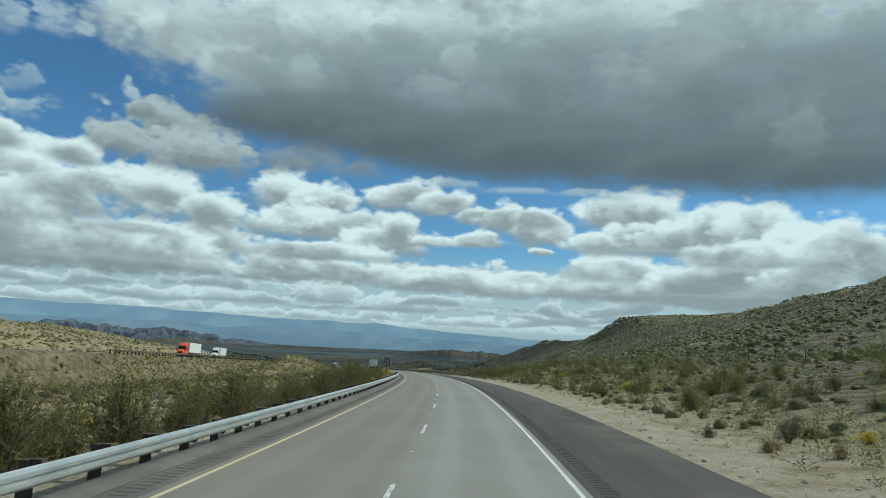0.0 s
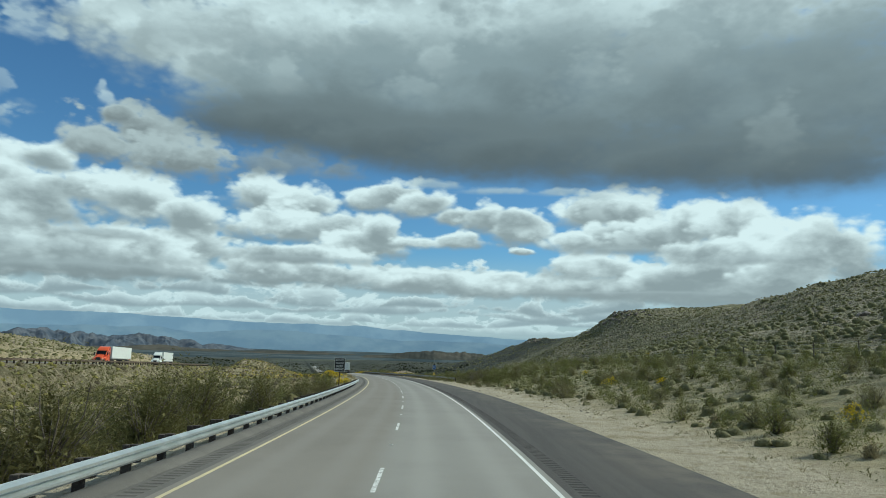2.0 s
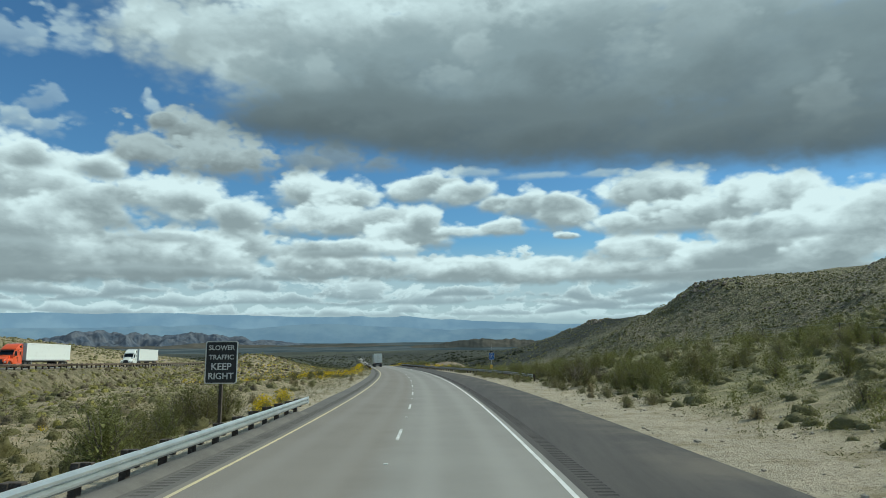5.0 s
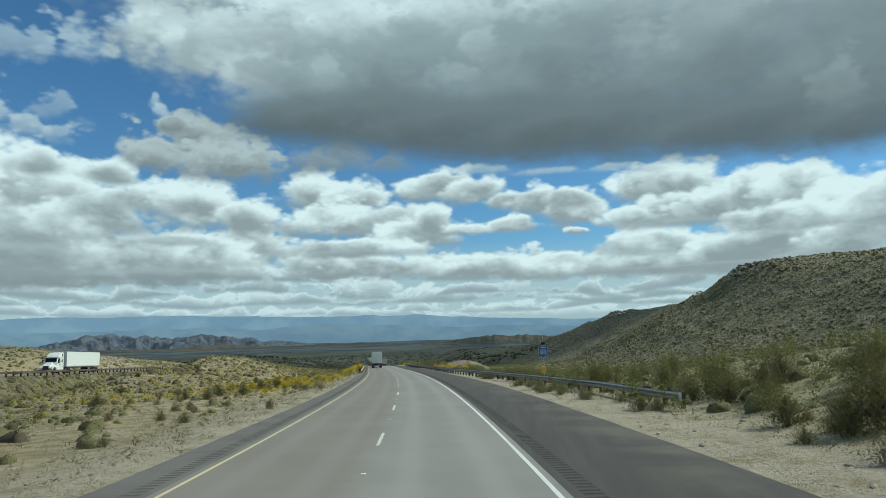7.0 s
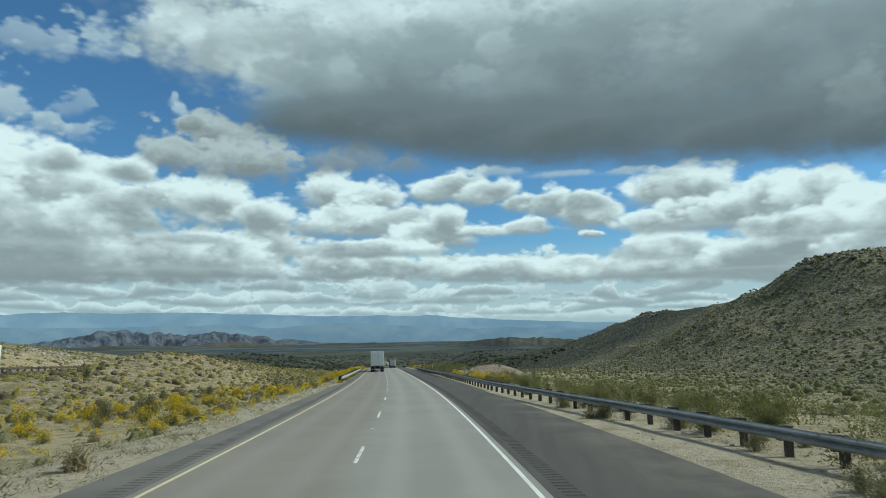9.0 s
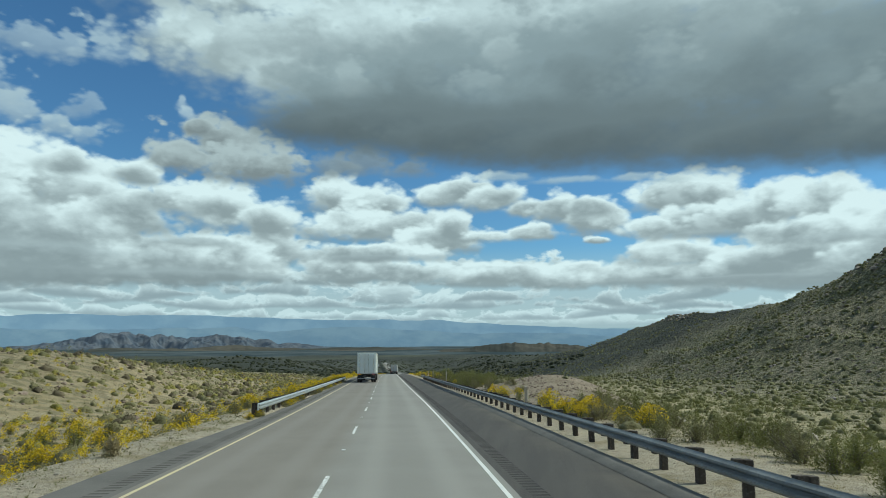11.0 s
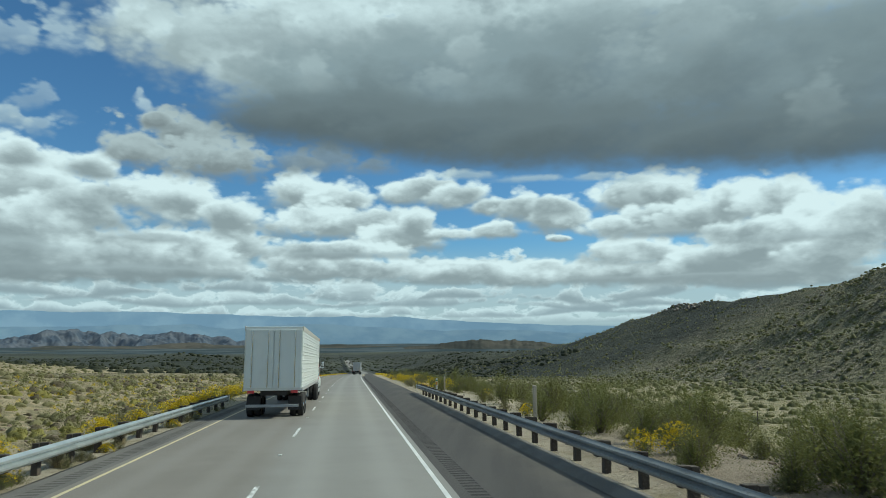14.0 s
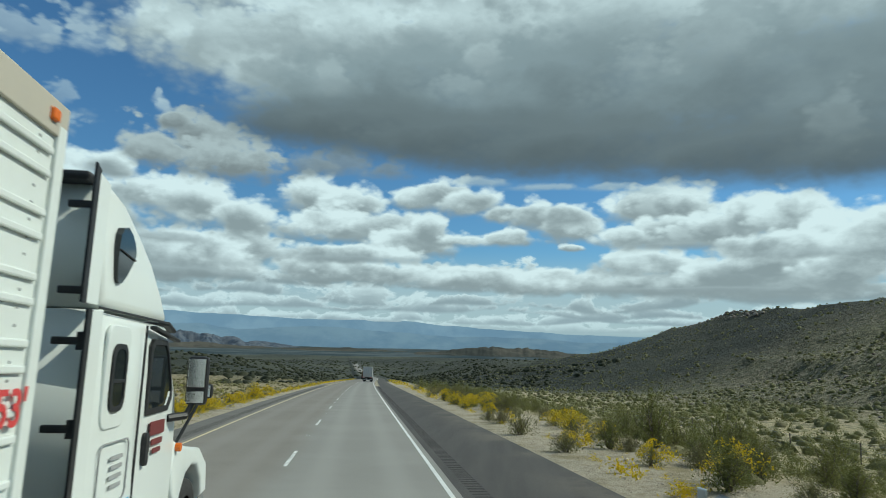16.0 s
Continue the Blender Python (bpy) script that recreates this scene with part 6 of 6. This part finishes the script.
def round_rect(y0, y1, z0, z1, r, n=4):
    pts = []
    for cy, cz, a0 in ((y1 - r, z1 - r, 0), (y0 + r, z1 - r, 90), (y0 + r, z0 + r, 180), (y1 - r, z0 + r, 270)):
        for k in range(n + 1):
            a = radians(a0 + 90 * k / n)
            pts.append((cy + r * math.cos(a), cz + r * math.sin(a)))
    return pts


def ring_plate(outer, inner, x, thick):
    """A flat frame between two outlines with the same number of points."""
    bm = bmesh.new()
    lay = []
    for xx in (x - thick / 2, x + thick / 2):
        lay.append(([bm.verts.new((xx, y, z)) for y, z in outer], [bm.verts.new((xx, y, z)) for y, z in inner]))
    n = len(outer)
    for i in range(n):
        j = (i + 1) % n
        for (o, q), flip in ((lay[0], False), (lay[1], True)):
            f = (o[i], o[j], q[j], q[i])
            bm.faces.new(f[::-1] if flip else f)
        bm.faces.new((lay[0][0][j], lay[0][0][i], lay[1][0][i], lay[1][0][j]))
        bm.faces.new((lay[0][1][i], lay[0][1][j], lay[1][1][j], lay[1][1][i]))
    bmesh.ops.recalc_face_normals(bm, faces=bm.faces[:])
    return bm


def shrink(points, k):
    cy, cz = sum(p[0] for p in points) / len(points), sum(p[1] for p in points) / len(points)
    w = max(abs(p[0] - cy) for p in points)
    h = max(abs(p[1] - cz) for p in points)
    return [(cy + (y - cy) * (1 - k / w), cz + (z - cz) * (1 - k / h)) for y, z in points]


def wheel(parent, x, y, dual=False, steer=False):
    r = 0.51
    ob = part("wheel", rod(bmesh.new(), (x - 0.08, y, r), (x + 0.08, y, r), 0.10, 12), M_GREY_STEEL, parent)
    for dx in ((-0.17, 0.17) if dual else (0.0,)):
        bm = bmesh.new()
        prof = [(-0.13, 0.30), (-0.145, 0.40), (-0.13, 0.49), (-0.10, 0.51), (0.10, 0.51), (0.13, 0.49), (0.145, 0.40), (0.13, 0.30)]
        n = 28
        rows = [[bm.verts.new((x + dx + px, y + pr * math.cos(2 * math.pi * k / n), r + pr * math.sin(2 * math.pi * k / n))) for px, pr in prof] for k in range(n)]
        for k in range(n):
            for i in range(len(prof) - 1):
                bm.faces.new((rows[k][i], rows[k][i + 1], rows[(k + 1) % n][i + 1], rows[(k + 1) % n][i]))
        for f in bm.faces:
            f.smooth = True
        part("tyre", bm, M_TYRE, ob)
    sgn = 1 if x > 0 else -1
    xo = x + sgn * (0.26 if dual else 0.09)
    bm = rod(bmesh.new(), (xo - sgn * 0.06, y, r), (xo, y, r), 0.30, 24, 0.27)
    rod(bm, (xo, y, r), (xo + sgn * 0.05, y, r), 0.11, 12, 0.08)
    for k in range(10):
        a = 2 * math.pi * k / 10
        rod(bm, (xo, y + 0.17 * math.cos(a), r + 0.17 * math.sin(a)), (xo + sgn * 0.03, y + 0.17 * math.cos(a), r + 0.17 * math.sin(a)), 0.018, 6)
    part("rim", bm, M_CHROME, ob)
    return ob


def tractor(truck, paint, detail):
    """Sleeper tractor; y = 0 is the trailer's front, the cab runs to y = 5.1."""
    part("chassis", box(bmesh.new(), (0.9, 6.8, 0.28), (0, 1.3, 0.80), 0.02), M_PLASTIC, truck)
    cab = part("cab_body", profile_solid([(0.75, 0.95), (0.75, 2.88), (2.76, 2.86), (3.22, 2.10), (3.30, 1.75), (3.30, 0.62), (2.2, 0.62), (2.0, 0.95)], 1.20, 0.07, 0.06, (1.6, 2.9)), paint, truck)
    part("roof_fairing", profile_solid([(0.75, 2.90), (0.75, 3.92), (0.95, 3.96), (1.25, 3.90), (1.65, 3.70), (2.05, 3.46), (2.42, 3.16), (2.70, 2.90)], 1.17, 0.09, 0.07, (2.9, 3.95), 4), paint, truck)
    part("hood", profile_solid([(3.26, 0.95), (3.26, 2.08), (3.7, 1.88), (4.35, 1.70), (4.85, 1.45), (5.02, 1.10), (5.05, 0.95)], 0.80, 0.10, 0.12, (1.0, 2.0), 4), paint, truck)
    for sx in (1, -1):
        bm = profile_solid([(3.28, 1.00), (3.28, 1.62), (3.55, 1.52), (4.0, 1.44), (4.6, 1.36), (5.0, 1.12), (5.08, 0.72), (4.75, 0.70), (4.68, 0.95), (4.45, 1.15), (4.15, 1.19), (3.85, 1.12), (3.62, 0.92), (3.55, 0.72)], 0.26, 0.05, 0.05, (0.9, 1.6))
        bmesh.ops.translate(bm, verts=bm.verts[:], vec=(sx * 0.97, 0, 0))
        part("fender", bm, paint, truck)
        part("headlight", box(bmesh.new(), (0.34, 0.14, 0.26), (sx * 0.92, 5.0, 0.98), 0.05), M_CHROME, truck)
        wheel(truck, sx * 1.03, 4.22)
        for y in (-0.9, 0.4):
            wheel(truck, sx * 0.98, y - 0.9, True)
        part("fuel_tank", rod(bmesh.new(), (sx * 0.92, 0.6, 0.68), (sx * 0.92, 2.3, 0.68), 0.31, 20), M_CHROME, truck)
        part("side_skirt", box(bmesh.new(), (0.05, 2.3, 0.55), (sx * 1.2, 1.75, 0.66), 0.02), paint, truck)
        part("cab_step", box(bmesh.new(), (0.14, 0.85, 0.05), (sx * 1.18, 2.85, 0.45), 0.012), M_CHROME, truck)
    part("bumper", profile_solid([(4.78, 0.32), (4.78, 0.72), (5.15, 0.72), (5.2, 0.6), (5.16, 0.32)], 1.18, 0.04), M_CHROME if detail else M_PLASTIC, truck)
    part("grille", box(bmesh.new(), (1.0, 0.06, 0.72), (0, 5.05, 1.05), 0.03, pose(0, 0, 0, 8, 0, 0)), M_PLASTIC, truck)
    part("windscreen", box(bmesh.new(), (2.05, 0.03, 0.80), (0, 3.035, 2.46), 0.01, pose(0, 0, 0, 31, 0, 0)), M_GLASS, truck)
    part("sun_visor", box(bmesh.new(), (2.30, 0.32, 0.05), (0, 2.98, 2.86), 0.02, pose(0, 0, 0, -14, 0, 0)), M_PLASTIC, truck)
    for sx in (1, -1):
        x = sx * 1.19
        quarter = [(2.14, 1.94), (2.14, 2.62), (2.22, 2.70), (2.66, 2.70), (2.76, 2.62), (3.02, 2.18), (3.02, 2.07), (2.9, 1.95)]
        win = part("door_window", side_plate(quarter, sx * 1.165, 0.03), M_GLASS, truck, "dark tinted glass")
        part("window_frame", ring_plate([(p[0] * 1.0, p[1]) for p in quarter], shrink(quarter, 0.06), sx * 1.178, 0.03), M_PLASTIC, win)
        part("window_visor", box(bmesh.new(), (0.07, 0.95, 0.035), (sx * 1.21, 2.52, 2.76), 0.01, pose(0, 0, 0, -6, 0, 0)), M_PLASTIC, win)
        sleeper = round_rect(1.06, 1.42, 2.04, 2.62, 0.12)
        raised = round_rect(0.96, 1.52, 1.90, 2.78, 0.12)
        rim = part("sleeper_panel", side_plate(raised, sx * 1.172, 0.035, 0.012), paint, truck)
        pane = part("sleeper_window", side_plate(sleeper, sx * 1.185, 0.03), M_GLASS, truck, "dark tinted glass")
        part("window_frame", ring_plate(sleeper, shrink(sleeper, 0.045), sx * 1.196, 0.025), M_PLASTIC, pane)
        part("window_bar", box(bmesh.new(), (0.02, 0.34, 0.03), (sx * 1.202, 1.24, 2.30), 0.005), M_PLASTIC, pane)
        hi = [(0.99, 3.24), (0.98, 3.44), (1.00, 3.55), (1.06, 3.62), (1.16, 3.645), (1.28, 3.60), (1.37, 3.53), (1.415, 3.46), (1.41, 3.42), (1.34, 3.33), (1.22, 3.21), (1.13, 3.145), (1.05, 3.13), (1.01, 3.16)]
        top = part("roof_window", side_plate(hi, sx * 1.155, 0.06), M_GLASS, truck, "dark tinted glass")
        part("window_bar", box(bmesh.new(), (0.02, 0.40, 0.015), (sx * 1.188, 1.19, 3.40), 0.004, pose(0, 0, 0, -6, 0, 0)), M_PLASTIC, top)
        part("roof_seam", box(bmesh.new(), (0.012, 2.02, 0.022), (sx * 1.162, 1.75, 2.895), 0.004), M_PLASTIC, truck)
        part("door_seam", side_plate([(1.90, 0.70), (1.914, 0.70), (1.914, 2.82), (1.90, 2.82)], sx * 1.196, 0.02), M_PLASTIC, truck)
        part("door_handle", side_plate(round_rect(2.12, 2.23, 1.46, 1.78, 0.05), sx * 1.205, 0.05, 0.01), M_PLASTIC, truck)
        part("marker_lamp", rod(bmesh.new(), (sx * 1.19, 3.40, 1.50), (sx * 1.25, 3.40, 1.50), 0.05, 12), M_AMBER, truck)
        hatch = round_rect(0.98, 1.70, 1.26, 1.79, 0.09)
        part("luggage_door", ring_plate(hatch, shrink(hatch, 0.012), sx * 1.199, 0.012), M_GREY_STEEL, truck)
        # mirrors on bent arms
        arm = rod(rod(bmesh.new(), (sx * 1.18, 2.95, 1.86), (sx * 1.34, 3.12, 1.88), 0.045, 8), (sx * 1.34, 3.12, 1.88), (sx * 1.40, 3.18, 2.05), 0.035, 8)
        mirror = part("door_mirror", box(arm, (0.24, 0.13, 0.56), (sx * 1.42, 3.20, 2.27), 0.05), M_PLASTIC, truck)
        part("mirror_glass", box(bmesh.new(), (0.19, 0.01, 0.32), (sx * 1.42, 3.128, 2.355), 0.003), M_CHROME, mirror)
        part("mirror_glass", box(bmesh.new(), (0.19, 0.01, 0.13), (sx * 1.42, 3.128, 2.085), 0.003), M_CHROME, mirror)
        hood_arm = rod(bmesh.new(), (sx * 0.95, 4.35, 1.45), (sx * 1.18, 4.55, 2.02), 0.022, 8)
        hm = part("hood_mirror", box(hood_arm, (0.24, 0.10, 0.20), (sx * 1.20, 4.57, 2.10), 0.05), M_PLASTIC, truck)
        part("mirror_glass", box(bmesh.new(), (0.19, 0.01, 0.15), (sx * 1.20, 4.515, 2.10), 0.003), M_CHROME, hm)
        # side extender behind the cab
        part("side_extender", side_plate([(0.52, 1.0), (0.52, 2.86), (0.74, 2.88), (0.74, 1.0)], sx * 1.185, 0.035, 0.01), paint, truck)
        part("side_extender", side_plate([(0.50, 2.91), (0.50, 3.96), (0.74, 3.92), (0.74, 2.91)], sx * 1.135, 0.035, 0.01), paint, truck)
        part("rubber_edge", side_plate([(0.44, 1.0), (0.44, 2.86), (0.53, 2.86), (0.53, 1.0)], sx * 1.188, 0.02), M_PLASTIC, truck)
        part("rubber_edge", side_plate([(0.42, 2.91), (0.42, 4.02), (0.51, 3.98), (0.51, 2.91)], sx * 1.14, 0.02), M_PLASTIC, truck)
        for z in (1.15, 1.95, 2.62, 3.02, 3.72):
            b = part("hinge_bracket", box(bmesh.new(), (0.26, 0.05, 0.06), (sx * 1.01, 0.62, z), 0.012), M_PLASTIC, truck)
            part("hinge_pin", rod(bmesh.new(), (sx * 1.10, 0.60, z - 0.07), (sx * 1.10, 0.60, z + 0.07), 0.03, 8), M_PLASTIC, b)
    part("rear_panel", side_plate(round_rect(-0.45, 0.45, 1.3, 2.7, 0.12), 0, 0.03, 0.01), paint, truck).matrix_basis = pose(0, 0.73, 0, 0, 0, 90)
    part("roof_trim", box(bmesh.new(), (2.1, 0.30, 0.07), (0, 0.68, 3.95), 0.03), M_PLASTIC, truck)
    return truck


def trailer(truck, length, sheet_mat, door_mat, ribs, detail=True):
    """Box trailer whose front stands at y = 0."""
    part("trailer_box", box(bmesh.new(), (2.56, length, 2.86), (0, -length / 2, 2.64), 0.02), sheet_mat, truck)
    for sx in (1, -1):
        part("top_rail", box(bmesh.new(), (0.03, length, 0.22), (sx * 1.292, -length / 2, 3.98), 0.008), M_TAN_EDGE if ribs else sheet_mat, truck)
        part("bottom_rail", box(bmesh.new(), (0.04, length, 0.16), (sx * 1.292, -length / 2, 1.26), 0.008), M_GREY_STEEL, truck)
        part("corner_post", box(bmesh.new(), (0.03, 0.12, 2.7), (sx * 1.293, -0.06, 2.6), 0.008), sheet_mat, truck)
        if ribs:
            z = 1.46
            while z < 3.85:
                part("side_rib", box(bmesh.new(), (0.028, length - 0.2, 0.05), (sx * 1.294, -length / 2 - 0.05, z), 0.012), sheet_mat, truck)
                z += 0.25 if int(z * 10) % 2 else 0.15
            bm = bmesh.new()
            for i in range(int(length / 0.6)):
                for k in range(24):
                    bmesh.ops.create_cone(bm, cap_ends=True, segments=5, radius1=0.012, radius2=0.006, depth=0.01, matrix=pose(sx * 1.284, -0.3 - 0.6 * i, 1.4 + 0.105 * k, 0, 90 * sx, 0))
            tagged(part("rivet_rows", bm, M_GREY_STEEL, truck), kind="stuff")
    part("underframe", box(bmesh.new(), (1.2, length - 1.0, 0.22), (0, -length / 2, 1.08), 0.02), M_PLASTIC, truck)
    for sx in (1, -1):
        for y in (-length + 1.6, -length + 2.85):
            wheel(truck, sx * 0.98, y, True)
        part("landing_leg", box(bmesh.new(), (0.12, 0.12, 0.85), (sx * 0.75, -2.9, 0.72), 0.01), M_GREY_STEEL, truck)
        door = part("rear_door", box(bmesh.new(), (1.22, 0.05, 2.62), (sx * 0.63, -length - 0.03, 2.62), 0.015), door_mat, truck)
        for k in (0.25, 0.95):
            part("lock_rod", rod(bmesh.new(), (sx * k, -length - 0.08, 1.35), (sx * k, -length - 0.08, 3.9), 0.022, 6), M_CHROME, door)
        part("mud_flap", box(bmesh.new(), (0.6, 0.02, 0.62), (sx * 0.92, -length + 0.85, 0.62), 0.004), M_PLASTIC, truck)
        part("tail_lamp", box(bmesh.new(), (0.30, 0.05, 0.12), (sx * 0.95, -length - 0.04, 1.16), 0.015), M_RED, truck)
    part("rear_bar", box(bmesh.new(), (2.3, 0.1, 0.12), (0, -length - 0.02, 0.55), 0.01), M_GREY_STEEL, truck)
    return truck


def semi(s, o, label, paint, sheet_mat, door_mat, length=16.1, ribs=False, detail=False, back_turn=False, dz=0.0):
    truck = tagged(new("semi_truck"), label, "truck", "lorries on the road")
    tractor(truck, paint, detail)
    for c in truck.children:
        c.matrix_basis = pose(0, 0.50, 0) @ c.matrix_basis
    trailer(truck, length, sheet_mat, door_mat, ribs, detail)
    truck.matrix_basis = frame_at(s, o, dz) @ (pose(0, 0, 0, 0, 0, 180) if back_turn else Matrix())
    return truck


big = semi(314.3, -5.2, "white sleeper tractor with a ribbed white trailer in the passing lane", M_CAB_WHITE, M_TRAILER, M_TRAILER, ribs=True, detail=True)
# markings on its side
cab_side = [c for c in big.children if c.name.startswith("cab_body")][0]
for y0, y1, z, h in ((2.28, 2.78, 1.80, 0.14), (2.36, 2.74, 1.66, 0.06), (2.42, 2.70, 1.57, 0.05)):
    part("text_bar", side_plate(round_rect(y0, y1, z - h / 2, z + h / 2, 0.02, 2), 1.203, 0.008), M_MAROON, cab_side, "dark red lettering block")
for k in range(4):
    part("text_bar", side_plate(round_rect(1.24 + 0.03 * (k % 2), 1.54, 1.63 - 0.08 * k, 1.665 - 0.08 * k, 0.01, 2), 1.203, 0.008), M_GREY_STEEL, cab_side, "small grey lettering block")
part("decal", side_plate(round_rect(1.66, 1.82, 1.14, 1.24, 0.01, 2), 1.203, 0.008), M_SKY_DECAL, cab_side, "small light blue sticker")
tr_side = [c for c in big.children if c.name.startswith("trailer_box")][0]
num = lettering(tr_side, "53'", 0.30, (0, 0, 0), M_RED)
num.matrix_basis = pose(1.315, -0.28, 2.18, 90, 0, 90)
for z, m in ((1.62, M_SKY_DECAL), (1.40, M_RED)):
    part("decal", side_plate(round_rect(-0.50, -0.18, z - 0.05, z + 0.05, 0.01, 2), 1.312, 0.008), m, tr_side, "small coloured company sticker")
part("marker_lamp", box(bmesh.new(), (0.05, 0.10, 0.08), (1.31, -0.22, 3.98), 0.015), M_AMBER, tr_side)

semi(512.0, -1.83, "box trailer lorry with grey rear doors driving ahead in the lane", M_CAB_WHITE, M_TRAILER_GREY, M_TRAILER_GREY)
semi(205.0, -67.0, "orange-red tractor pulling a white box trailer on the opposite road", M_ORANGE, M_TRAILER, M_TRAILER, back_turn=True, dz=float(relief(205.0, -64.0)[0]) + 0.14)
semi(263.0, -67.0, "white tractor pulling a white box trailer on the opposite road", M_CAB_WHITE, M_TRAILER, M_TRAILER, back_turn=True, dz=float(relief(268.0, -64.0)[0]) + 0.14)


def flatbed(s, o):
    """A lorry with a tall load under a brown cover."""
    ob = tagged(new("covered_truck"), "lorry with a tall brown covered load in the passing lane", "truck")
    part("bed", box(bmesh.new(), (2.4, 7.0, 0.22), (0, 0, 1.15), 0.02), M_PLASTIC, ob)
    part("load", profile_solid([(-3.4, 1.26), (-3.4, 3.3), (-3.0, 3.6), (2.9, 3.6), (3.2, 3.3), (3.2, 1.26)], 1.2, 0.15, 0.12, (1.3, 3.6)), M_TARP, ob)
    part("cab_body", profile_solid([(3.5, 0.7), (3.5, 2.8), (4.6, 2.8), (5.2, 1.8), (5.3, 0.7)], 1.15, 0.1), M_CAB_WHITE, ob)
    part("windscreen", box(bmesh.new(), (1.9, 0.03, 0.9), (0, 4.93, 2.32), 0.01, pose(0, 0, 0, 31, 0, 0)), M_GLASS, ob)
    for sx in (1, -1):
        wheel(ob, sx * 1.0, 4.4)
        wheel(ob, sx * 0.95, -2.2, True)
        part("tail_lamp", box(bmesh.new(), (0.25, 0.05, 0.12), (sx * 0.9, -3.52, 1.12), 0.015), M_RED, ob)
    ob.matrix_basis = frame_at(s, o)
    return ob


flatbed(600.0, -5.4)
